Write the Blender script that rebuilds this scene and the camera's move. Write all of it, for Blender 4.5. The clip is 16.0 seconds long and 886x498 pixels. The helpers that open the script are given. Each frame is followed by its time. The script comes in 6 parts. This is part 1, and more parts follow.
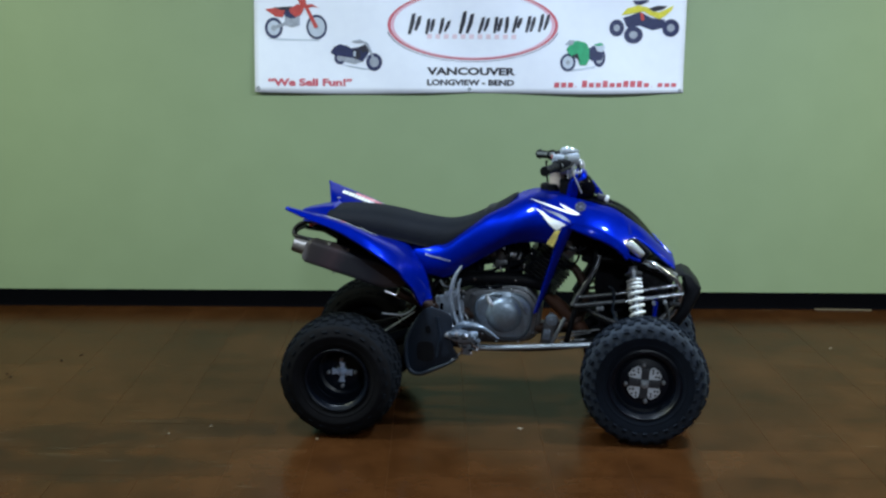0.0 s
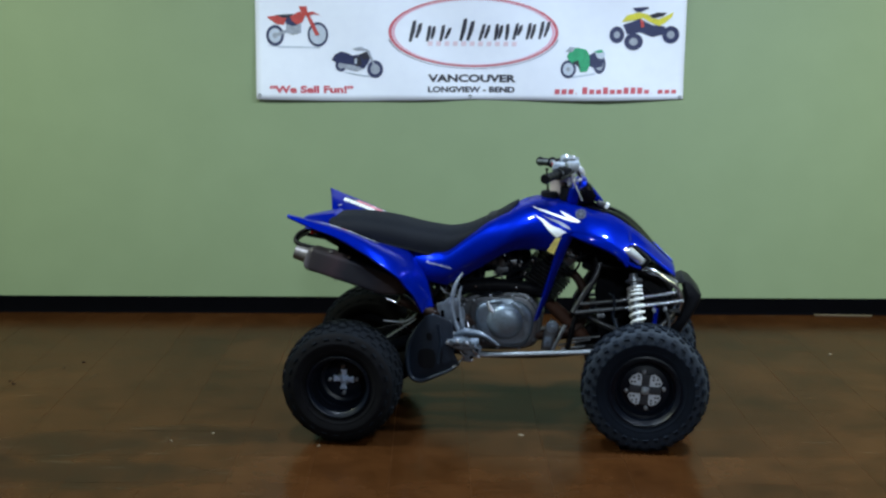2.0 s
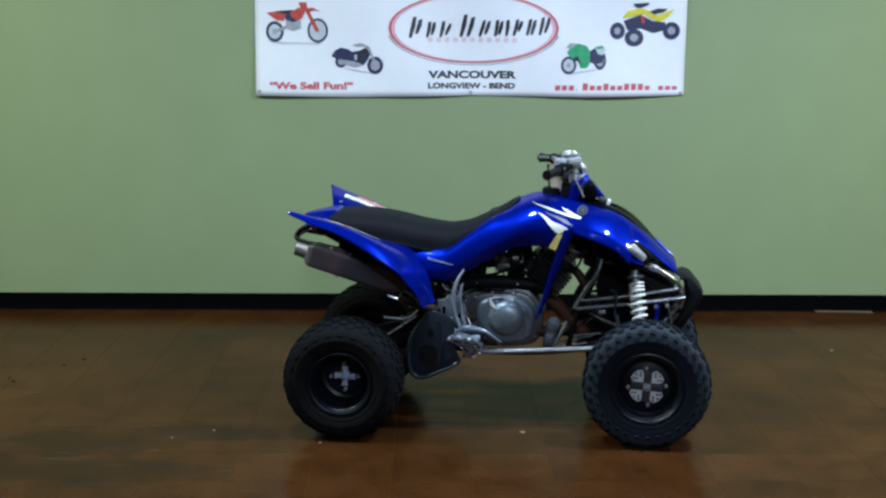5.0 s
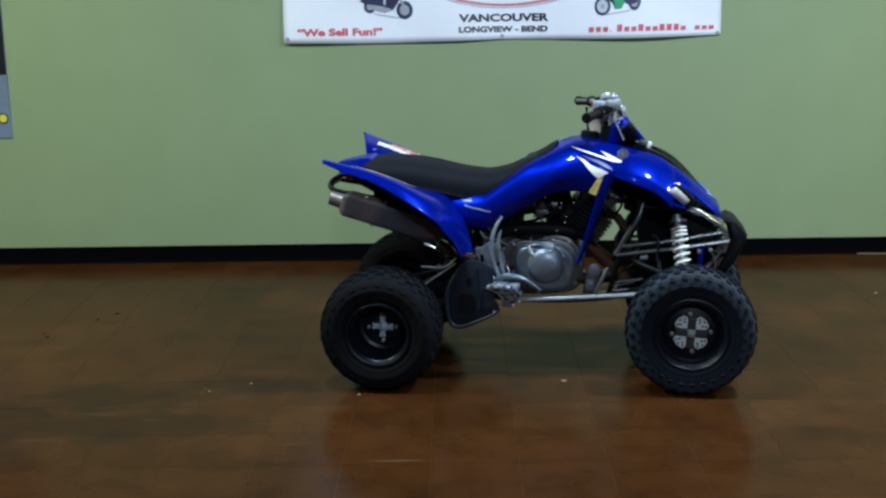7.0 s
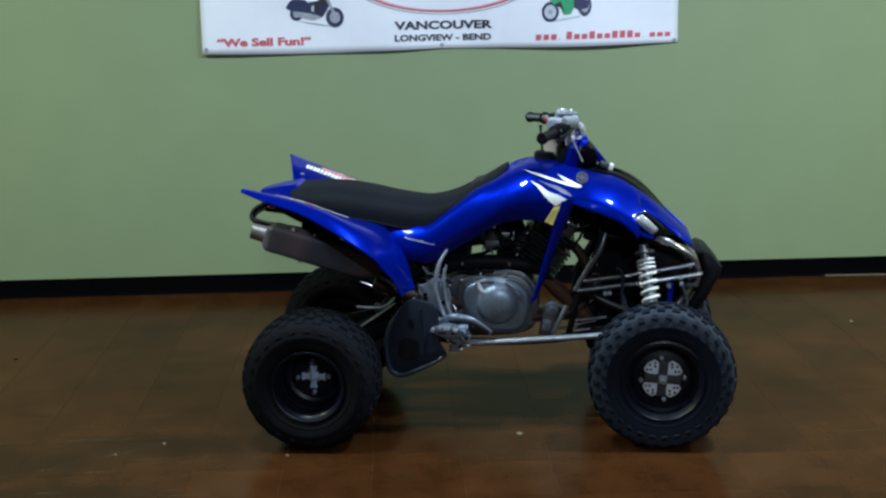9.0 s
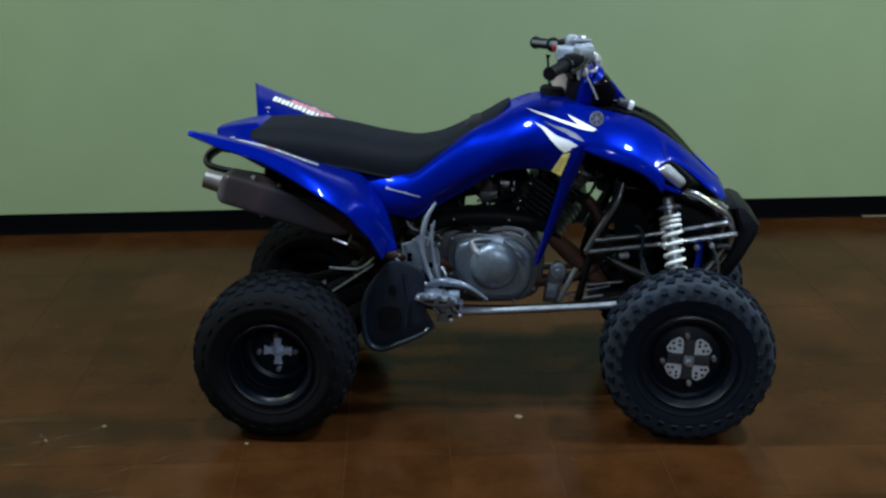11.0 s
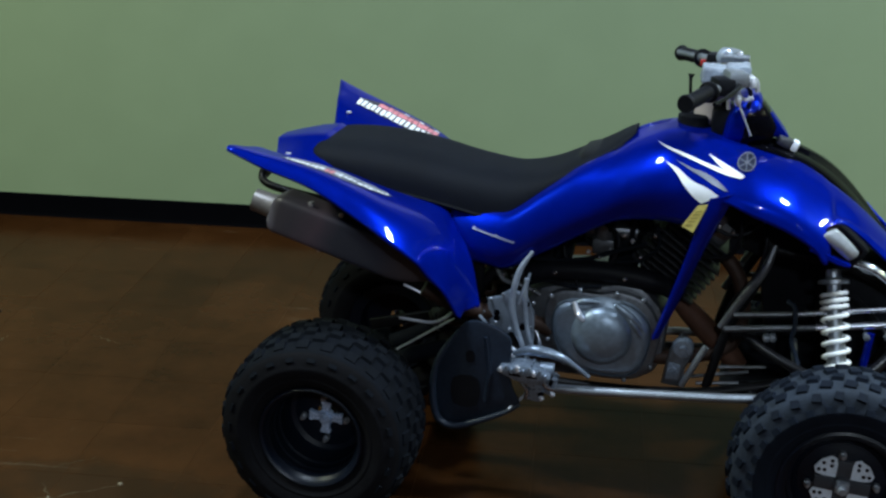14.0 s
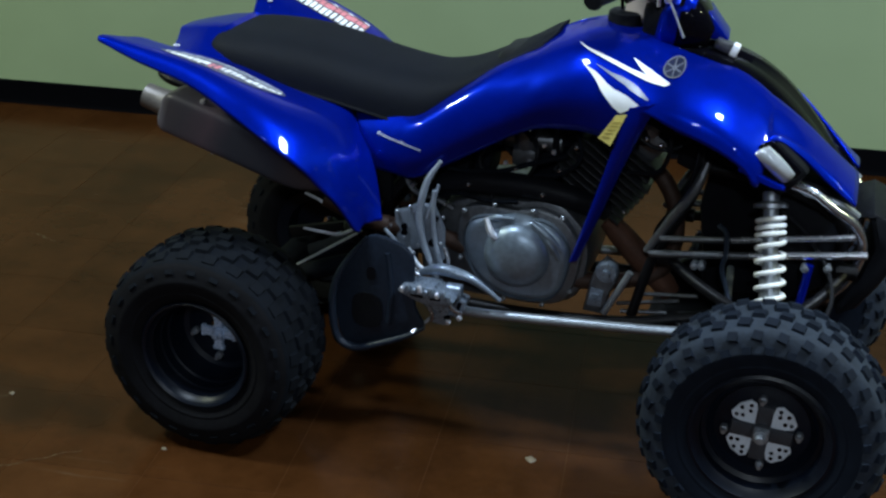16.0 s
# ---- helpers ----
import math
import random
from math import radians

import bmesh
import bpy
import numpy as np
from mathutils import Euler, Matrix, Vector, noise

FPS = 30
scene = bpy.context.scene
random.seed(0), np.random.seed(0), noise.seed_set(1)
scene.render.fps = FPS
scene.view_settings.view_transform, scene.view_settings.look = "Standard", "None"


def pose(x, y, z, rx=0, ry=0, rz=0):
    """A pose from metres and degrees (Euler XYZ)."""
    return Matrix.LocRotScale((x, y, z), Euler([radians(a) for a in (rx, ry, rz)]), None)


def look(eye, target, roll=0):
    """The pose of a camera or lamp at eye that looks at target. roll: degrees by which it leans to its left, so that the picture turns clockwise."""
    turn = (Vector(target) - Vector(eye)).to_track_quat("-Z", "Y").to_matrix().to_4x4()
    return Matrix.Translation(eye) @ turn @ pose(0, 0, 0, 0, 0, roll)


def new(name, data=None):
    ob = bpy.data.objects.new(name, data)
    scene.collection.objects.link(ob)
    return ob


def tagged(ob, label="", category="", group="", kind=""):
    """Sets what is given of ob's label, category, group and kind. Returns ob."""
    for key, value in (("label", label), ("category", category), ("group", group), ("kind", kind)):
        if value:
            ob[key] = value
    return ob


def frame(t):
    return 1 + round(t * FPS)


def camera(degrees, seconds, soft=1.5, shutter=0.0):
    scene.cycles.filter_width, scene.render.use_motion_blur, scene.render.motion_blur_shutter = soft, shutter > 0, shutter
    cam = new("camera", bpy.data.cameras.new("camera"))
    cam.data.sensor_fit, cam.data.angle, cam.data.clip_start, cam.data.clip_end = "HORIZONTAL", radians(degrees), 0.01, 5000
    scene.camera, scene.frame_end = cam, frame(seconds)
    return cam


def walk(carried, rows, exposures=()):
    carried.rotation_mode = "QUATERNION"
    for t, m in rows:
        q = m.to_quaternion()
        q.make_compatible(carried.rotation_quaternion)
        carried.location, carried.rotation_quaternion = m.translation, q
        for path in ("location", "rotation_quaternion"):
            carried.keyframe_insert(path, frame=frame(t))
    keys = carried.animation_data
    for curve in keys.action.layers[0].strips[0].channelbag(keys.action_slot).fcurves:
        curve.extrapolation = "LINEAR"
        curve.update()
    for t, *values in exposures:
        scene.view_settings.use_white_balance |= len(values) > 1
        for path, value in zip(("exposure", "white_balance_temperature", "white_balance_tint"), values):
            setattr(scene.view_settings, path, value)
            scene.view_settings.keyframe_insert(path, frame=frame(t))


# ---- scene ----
cam = camera(38.3, 16.0, soft=2.5)
PATH = [
    (0, (-0.008, -0.005, 1.688), (0.006, 1.962, 1.327), 0.4),
    (0.5, (0.0, -0.02, 1.695), (0.016, 1.947, 1.333), 0.3),
    (1, (0.002, -0.021, 1.707), (0.014, 1.946, 1.345), 0.2),
    (1.5, (-0.002, -0.013, 1.705), (0.011, 1.954, 1.342), 0.3),
    (2, (-0.007, -0.023, 1.706), (0.005, 1.945, 1.351), 0.3),
    (2.5, (-0.002, -0.026, 1.697), (0.008, 1.942, 1.339), 0.2),
    (3, (-0.013, -0.025, 1.702), (0.002, 1.943, 1.348), 0.6),
    (3.5, (-0.011, -0.019, 1.703), (0.002, 1.948, 1.342), 0.4),
    (6, (-0.064, -0.003, 1.704), (-0.043, 1.964, 1.344), 0.1),
    (6.5, (-0.114, 0.014, 1.684), (-0.118, 1.973, 1.279), -1.3),
    (7, (-0.072, 0.09, 1.677), (-0.096, 2.041, 1.239), -0.9),
    (7.5, (-0.002, 0.253, 1.687), (0.013, 2.21, 1.273), -0.1),
    (8, (0.028, 0.378, 1.684), (0.086, 2.327, 1.24), 0.1),
    (8.5, (-0.005, 0.534, 1.671), (0.034, 2.483, 1.224), -0.0),
    (9, (-0.08, 0.701, 1.653), (-0.005, 2.653, 1.224), -1.1),
    (9.2, (-0.097, 0.763, 1.667), (-0.03, 2.711, 1.215), -1.0),
    (11.3, (0.004, 1.522, 1.646), (0.069, 3.436, 1.07), -0.7),
    (11.5, (0.0, 1.584, 1.648), (0.06, 3.5, 1.076), -0.8),
    (12, (0.051, 1.73, 1.656), (0.108, 3.643, 1.074), -0.8),
    (12.5, (0.141, 1.878, 1.657), (0.118, 3.79, 1.073), 0.8),
    (13, (0.197, 1.977, 1.653), (0.133, 3.887, 1.062), 1.2),
    (13.5, (0.202, 2.111, 1.648), (0.091, 4.009, 1.027), 1.0),
    (14, (0.196, 2.238, 1.642), (-0.002, 4.125, 1.011), 1.3),
    (14.5, (0.268, 2.305, 1.628), (0.006, 4.181, 0.985), 1.4),
    (15, (0.408, 2.374, 1.638), (0.074, 4.233, 0.979), 1.7),
    (15.5, (0.496, 2.438, 1.622), (0.127, 4.264, 0.895), 1.7),
    (16, (0.565, 2.572, 1.598), (0.253, 4.381, 0.805), 1.7),
]
walk(cam, [(t, look(eye, target, roll)) for t, eye, target, roll in PATH],
     [(0, 0.26), (3.7, 0.26), (7.0, 0.22), (9.0, 0.12), (12.0, 0.0), (14.0, 0.0), (15.5, 0.0), (16.0, 0.02)])

# ---- world, lights ----
world = bpy.data.worlds.new("world")
scene.world = world
world.use_nodes = True
world.node_tree.nodes["Background"].inputs[0].default_value = (0.6, 0.7, 0.8, 1)
world.node_tree.nodes["Background"].inputs[1].default_value = 0.008
scene.view_settings.exposure = 0.0

WALL_Y = 7.303          # face of the green wall
ROOM = (-8.0, 8.2, -8.0)  # west, east, south faces
CEIL = 3.35
TILE = 0.305
COOL, WARM, YELLOW, NEUTRAL = (0.74, 0.91, 1.10), (0.88, 0.99, 0.77), (0.95, 1.0, 0.62), (0.80, 0.93, 1.06)
# the last three are unseen fill, added to brighten flank and near floor
LAMPS = [(-3.1, 4.8, 117, WARM), (-0.8, 4.6, 63, COOL), (2.0, 4.6, 126, COOL), (4.3, 4.9, 97, YELLOW), (0.6, 0.0, 112, NEUTRAL), (0.0, -2.6, 18, NEUTRAL), (4.2, -2.6, 88, NEUTRAL)]


# ---- material kit ----
def material(name, colour, rough=0.5, metal=0.0, vary=0.15, scale=6.0, bump=0.0, bump_scale=120.0, coat=0.0, spec=0.5, rough_vary=0.1, second=None, second_amount=0.5):
    """A principled material with two scales of variation in colour and gloss, and fine relief."""
    m = bpy.data.materials.new(name)
    m.use_nodes = True
    nt = m.node_tree
    nd, ln = nt.nodes, nt.links
    b = nd["Principled BSDF"]
    tc = nd.new("ShaderNodeTexCoord")
    n1 = nd.new("ShaderNodeTexNoise")
    n1.inputs["Scale"].default_value = scale
    n1.inputs["Detail"].default_value = 5
    n2 = nd.new("ShaderNodeTexNoise")
    n2.inputs["Scale"].default_value = scale * 9
    n2.inputs["Detail"].default_value = 4
    ln.new(tc.outputs["Object"], n1.inputs["Vector"])
    ln.new(tc.outputs["Object"], n2.inputs["Vector"])
    add = nd.new("ShaderNodeMath")
    add.operation = "ADD"
    ln.new(n1.outputs["Fac"], add.inputs[0])
    ln.new(n2.outputs["Fac"], add.inputs[1])
    half = nd.new("ShaderNodeMath")
    half.operation = "MULTIPLY"
    half.inputs[1].default_value = 0.5
    ln.new(add.outputs[0], half.inputs[0])
    ramp = nd.new("ShaderNodeValToRGB")
    dark = [c * (1 - vary) for c in colour]
    lite = list(second) if second else [min(1, c * (1 + vary)) for c in colour]
    ramp.color_ramp.elements[0].position, ramp.color_ramp.elements[1].position = 0.32, 0.68 if not second else 1.0 - second_amount * 0.5
    ramp.color_ramp.elements[0].color = (*dark, 1)
    ramp.color_ramp.elements[1].color = (*lite, 1)
    ln.new(half.outputs[0], ramp.inputs["Fac"])
    ln.new(ramp.outputs["Color"], b.inputs["Base Color"])
    mr = nd.new("ShaderNodeMapRange")
    mr.inputs["To Min"].default_value = max(0.02, rough - rough_vary)
    mr.inputs["To Max"].default_value = min(1.0, rough + rough_vary)
    ln.new(n2.outputs["Fac"], mr.inputs["Value"])
    ln.new(mr.outputs["Result"], b.inputs["Roughness"])
    b.inputs["Metallic"].default_value = metal
    b.inputs["Specular IOR Level"].default_value = spec
    if coat:
        b.inputs["Coat Weight"].default_value = coat
        b.inputs["Coat Roughness"].default_value = 0.045
    if bump:
        n3 = nd.new("ShaderNodeTexNoise")
        n3.inputs["Scale"].default_value = bump_scale
        n3.inputs["Detail"].default_value = 3
        ln.new(tc.outputs["Object"], n3.inputs["Vector"])
        bp = nd.new("ShaderNodeBump")
        bp.inputs["Strength"].default_value = bump
        bp.inputs["Distance"].default_value = 0.002
        ln.new(n3.outputs["Fac"], bp.inputs["Height"])
        ln.new(bp.outputs["Normal"], b.inputs["Normal"])
    return m


def floor_material():
    """Sealed brown floor tiles: mottled stain, darker dull patches and a soft gloss."""
    m = bpy.data.materials.new("brown_sealed_tile")
    m.use_nodes = True
    nt = m.node_tree
    nd, ln = nt.nodes, nt.links
    b = nd["Principled BSDF"]
    geo = nd.new("ShaderNodeNewGeometry")
    info = nd.new("ShaderNodeObjectInfo")

    def noise_at(scale, detail=5, rough=0.6):
        n = nd.new("ShaderNodeTexNoise")
        n.inputs["Scale"].default_value = scale
        n.inputs["Detail"].default_value = detail
        n.inputs["Roughness"].default_value = rough
        ln.new(geo.outputs["Position"], n.inputs["Vector"])
        return n

    def math_node(op, a, c):
        n = nd.new("ShaderNodeMath")
        n.operation = op
        for k, v in enumerate((a, c)):
            if isinstance(v, (int, float)):
                n.inputs[k].default_value = v
            else:
                ln.new(v, n.inputs[k])
        return n.outputs[0]

    big, mid, fine = noise_at(1.1, 4), noise_at(5.5, 6), noise_at(40, 4)
    mix = math_node("ADD", math_node("MULTIPLY", big.outputs["Fac"], 0.5), math_node("MULTIPLY", mid.outputs["Fac"], 0.4))
    mix = math_node("ADD", mix, math_node("MULTIPLY", fine.outputs["Fac"], 0.12))
    mix = math_node("ADD", mix, math_node("MULTIPLY", math_node("SUBTRACT", info.outputs["Random"], 0.5), 0.06))
    ramp = nd.new("ShaderNodeValToRGB")
    el = ramp.color_ramp.elements
    el[0].position, el[0].color = 0.37, (0.0225, 0.0081, 0.0024, 1)
    el[1].position, el[1].color = 0.63, (0.0525, 0.0199, 0.0064, 1)
    e = el.new(0.5)
    e.color = (0.0385, 0.0141, 0.0044, 1)
    ln.new(mix, ramp.inputs["Fac"])
    # a darker, rougher patch, spread along the floor beside the rear wheel
    dulled = None
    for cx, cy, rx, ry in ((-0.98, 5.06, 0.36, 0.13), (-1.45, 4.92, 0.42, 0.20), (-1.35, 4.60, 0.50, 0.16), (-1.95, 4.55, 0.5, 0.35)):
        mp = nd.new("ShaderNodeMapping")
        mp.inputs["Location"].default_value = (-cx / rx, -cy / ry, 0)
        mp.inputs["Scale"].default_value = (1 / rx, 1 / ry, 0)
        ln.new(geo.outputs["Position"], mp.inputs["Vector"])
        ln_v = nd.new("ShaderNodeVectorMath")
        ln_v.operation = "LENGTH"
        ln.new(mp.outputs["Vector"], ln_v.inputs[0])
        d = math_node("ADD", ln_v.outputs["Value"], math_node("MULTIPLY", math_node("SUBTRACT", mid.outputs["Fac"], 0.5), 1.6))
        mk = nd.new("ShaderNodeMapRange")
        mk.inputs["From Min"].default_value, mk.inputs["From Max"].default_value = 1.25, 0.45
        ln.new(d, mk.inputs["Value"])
        dulled = mk.outputs["Result"] if dulled is None else math_node("MAXIMUM", dulled, mk.outputs["Result"])
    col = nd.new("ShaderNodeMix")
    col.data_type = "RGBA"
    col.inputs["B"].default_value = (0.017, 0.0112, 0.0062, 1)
    ln.new(math_node("MULTIPLY", dulled, 0.6), col.inputs["Factor"])
    ln.new(ramp.outputs["Color"], col.inputs["A"])
    # pale scuffs and specks
    sc = noise_at(9, 8, 0.75)
    sm = nd.new("ShaderNodeMapRange")
    sm.inputs["From Min"].default_value, sm.inputs["From Max"].default_value = 0.63, 0.76
    ln.new(sc.outputs["Fac"], sm.inputs["Value"])
    col2 = nd.new("ShaderNodeMix")
    col2.data_type = "RGBA"
    col2.inputs["B"].default_value = (0.085, 0.058, 0.036, 1)
    ln.new(math_node("MULTIPLY", sm.outputs["Result"], 0.5), col2.inputs["Factor"])
    ln.new(col.outputs["Result"], col2.inputs["A"])
    # fine pale scratches round the darker patch
    st = nd.new("ShaderNodeMapping")
    st.inputs["Scale"].default_value = (2.2, 46, 1)
    st.inputs["Rotation"].default_value = (0, 0, 0.35)
    ln.new(geo.outputs["Position"], st.inputs["Vector"])
    sn = nd.new("ShaderNodeTexNoise")
    sn.inputs["Scale"].default_value = 1.0
    sn.inputs["Detail"].default_value = 3
    ln.new(st.outputs["Vector"], sn.inputs["Vector"])
    sk = nd.new("ShaderNodeMapRange")
    sk.inputs["From Min"].default_value, sk.inputs["From Max"].default_value = 0.655, 0.73
    ln.new(sn.outputs["Fac"], sk.inputs["Value"])
    area = nd.new("ShaderNodeMapRange")
    area.inputs["From Min"].default_value, area.inputs["From Max"].default_value = 0.50, 0.60
    ln.new(big.outputs["Fac"], area.inputs["Value"])
    col3 = nd.new("ShaderNodeMix")
    col3.data_type = "RGBA"
    col3.inputs["B"].default_value = (0.11, 0.085, 0.055, 1)
    ln.new(math_node("MULTIPLY", math_node("MULTIPLY", sk.outputs["Result"], math_node("MAXIMUM", area.outputs["Result"], dulled)), 0.75), col3.inputs["Factor"])
    ln.new(col2.outputs["Result"], col3.inputs["A"])
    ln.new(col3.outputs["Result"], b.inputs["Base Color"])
    rr = math_node("ADD", 0.13, math_node("MULTIPLY", mid.outputs["Fac"], 0.16))
    rr = math_node("ADD", rr, math_node("MULTIPLY", dulled, 0.16))
    ln.new(rr, b.inputs["Roughness"])
    b.inputs["Specular IOR Level"].default_value = 0.050
    bp = nd.new("ShaderNodeBump")
    bp.inputs["Strength"].default_value = 0.06
    bp.inputs["Distance"].default_value = 0.004
    ln.new(noise_at(14, 3).outputs["Fac"], bp.inputs["Height"])
    ln.new(bp.outputs["Normal"], b.inputs["Normal"])
    return m


def glow(name, colour, strength):
    m = bpy.data.materials.new(name)
    m.use_nodes = True
    b = m.node_tree.nodes["Principled BSDF"]
    b.inputs["Base Color"].default_value = (*colour, 1)
    b.inputs["Emission Color"].default_value = (*colour, 1)
    b.inputs["Emission Strength"].default_value = strength
    return m


M_WALL = material("green_wall_paint", (0.230, 0.300, 0.176), 0.5, vary=0.03, scale=0.6, bump=0.25, bump_scale=260, rough_vary=0.08)
M_OTHER = material("dim_wall_paint", (0.13, 0.14, 0.12), 0.6, vary=0.05, scale=1.5, bump=0.2, bump_scale=220)
M_BASE = material("black_vinyl_base", (0.0012, 0.0012, 0.002), 0.7, vary=0.2, scale=7, bump=0.1, spec=0.02)
M_CEIL = material("white_ceiling_board", (0.20, 0.21, 0.20), 0.8, vary=0.06, scale=20, bump=0.4, bump_scale=90)
M_FLOOR = floor_material()
M_GROUT = material("tan_tile_joint", (0.046, 0.0185, 0.0068), 0.45, vary=0.6, scale=9, bump=0.3, spec=0.04)
M_BANNER = material("white_banner_vinyl", (0.80, 0.84, 0.99), 0.34, vary=0.03, scale=2.0, rough_vary=0.06)
M_INK_BLACK = material("black_print", (0.03, 0.03, 0.045), 0.4, vary=0.2, scale=30)
M_INK_RED = material("red_print", (0.56, 0.11, 0.15), 0.4, vary=0.1, scale=30)
M_INK_PINK = material("pink_print", (0.74, 0.42, 0.55), 0.4, vary=0.08, scale=30)
M_INK_PALE = material("pale_pink_print", (0.76, 0.60, 0.70), 0.4, vary=0.08, scale=30)
M_INK_BLUE = material("navy_print", (0.028, 0.035, 0.10), 0.4, vary=0.2, scale=30)
M_INK_ORANGE = material("orange_print", (0.50, 0.070, 0.065), 0.4, vary=0.2, scale=40)
M_INK_GREEN = material("green_print", (0.03, 0.33, 0.16), 0.4, vary=0.25, scale=40)
M_INK_YELLOW = material("yellow_print", (0.66, 0.60, 0.06), 0.4, vary=0.2, scale=40)
M_INK_GREY = material("grey_print", (0.33, 0.36, 0.44), 0.4, vary=0.25, scale=40)
M_INK_SHADE = material("pale_blue_print", (0.50, 0.56, 0.68), 0.4, vary=0.1, scale=12)
M_BLUE = material("blue_gloss_plastic", (0.0002, 0.0084, 0.235), 0.33, 0.48, vary=0.08, scale=5, coat=0.40, rough_vary=0.04, spec=0.05)
M_BLUE.node_tree.nodes["Principled BSDF"].inputs["Specular Tint"].default_value = (0.04, 0.16, 1.0, 1.0)
M_SEAT = material("black_seat_vinyl", (0.0029, 0.0042, 0.0078), 0.70, vary=0.25, scale=10, bump=0.6, bump_scale=420, rough_vary=0.08, spec=0.14)
M_RUBBER = material("black_tyre_rubber", (0.0044, 0.0074, 0.0138), 0.75, vary=0.3, scale=14, bump=0.3, bump_scale=150, spec=0.12)
M_DUSTY = material("dusty_tyre_rubber", (0.015, 0.022, 0.034), 0.85, vary=0.4, scale=12, bump=0.4, bump_scale=130, spec=0.3)
M_GUARD = material("scuffed_black_plastic", (0.0090, 0.0145, 0.0250), 0.42, vary=0.4, scale=12, bump=0.3, bump_scale=200, spec=0.28)
M_WORN = material("worn_tread_rubber", (0.0031, 0.0044, 0.0072), 0.8, vary=0.45, scale=12, bump=0.4, bump_scale=130, spec=0.09)
M_SIDEWALL = material("brown_dusted_rubber", (0.0052, 0.0053, 0.0068), 0.8, vary=0.45, scale=10, bump=0.3, bump_scale=140, spec=0.10)
M_BLACKMETAL = material("black_painted_steel", (0.0045, 0.0045, 0.0055), 0.38, vary=0.3, scale=18, rough_vary=0.12, spec=0.12)
M_RIM = material("black_rim_paint", (0.0030, 0.0052, 0.0110), 0.38, vary=0.3, scale=16, rough_vary=0.08, spec=0.27)
M_PLASTIC = material("black_textured_plastic", (0.0050, 0.0056, 0.0078), 0.5, vary=0.25, scale=16, bump=0.4, bump_scale=300, spec=0.12)
M_SMOKE = material("black_gloss_plastic", (0.002, 0.002, 0.0035), 0.12, vary=0.25, scale=12, rough_vary=0.04, spec=0.10)
M_ALU = material("dull_cast_aluminium", (0.30, 0.33, 0.37), 0.40, 0.75, vary=0.25, scale=22, bump=0.25, bump_scale=260, rough_vary=0.12)
M_BRIGHT = material("bright_aluminium", (0.185, 0.225, 0.28), 0.30, 0.55, vary=0.2, scale=26, bump=0.15, bump_scale=260, rough_vary=0.12)
M_BAR = material("polished_bar_steel", (0.42, 0.43, 0.47), 0.24, 0.92, vary=0.25, scale=30, rough_vary=0.1)
# bracket casting in a shaded and a lit copy, the shade in the colour
M_CASTSHADE = material("shaded_cast_bracket", (0.20, 0.235, 0.285), 0.36, 0.4, vary=0.3, scale=30, bump=0.2, bump_scale=200, rough_vary=0.1)
M_CAST = material("lit_cast_bracket", (0.27, 0.315, 0.38), 0.36, 0.25, vary=0.2, scale=30, bump=0.12, bump_scale=260, rough_vary=0.1)
M_CASE = material("dark_cast_aluminium", (0.178, 0.222, 0.275), 0.36, 0.60, vary=0.25, scale=9, bump=0.10, bump_scale=220, rough_vary=0.12)
M_DARKALU = material("grey_engine_casting", (0.130, 0.138, 0.152), 0.40, 0.80, vary=0.3, scale=16, bump=0.25, bump_scale=200, rough_vary=0.12)
M_FIN = material("grey_black_fin_metal", (0.035, 0.037, 0.042), 0.4, 0.4, vary=0.3, scale=20, rough_vary=0.1)
M_DISC = material("drilled_disc_steel", (0.58, 0.63, 0.70), 0.34, 0.0, vary=0.2, scale=30, rough_vary=0.1)
M_HUB_REAR = material("blue_grey_cast_hub", (0.40, 0.50, 0.68), 0.26, 0.30, vary=0.35, scale=40, bump=0.3, bump_scale=150, rough_vary=0.12)
M_HUB = material("dull_grey_hub", (0.040, 0.045, 0.055), 0.40, 0.2, vary=0.25, scale=22, rough_vary=0.1)
M_CHROME = material("bright_steel", (0.72, 0.74, 0.80), 0.22, 0.65, vary=0.15, scale=30, rough_vary=0.1)


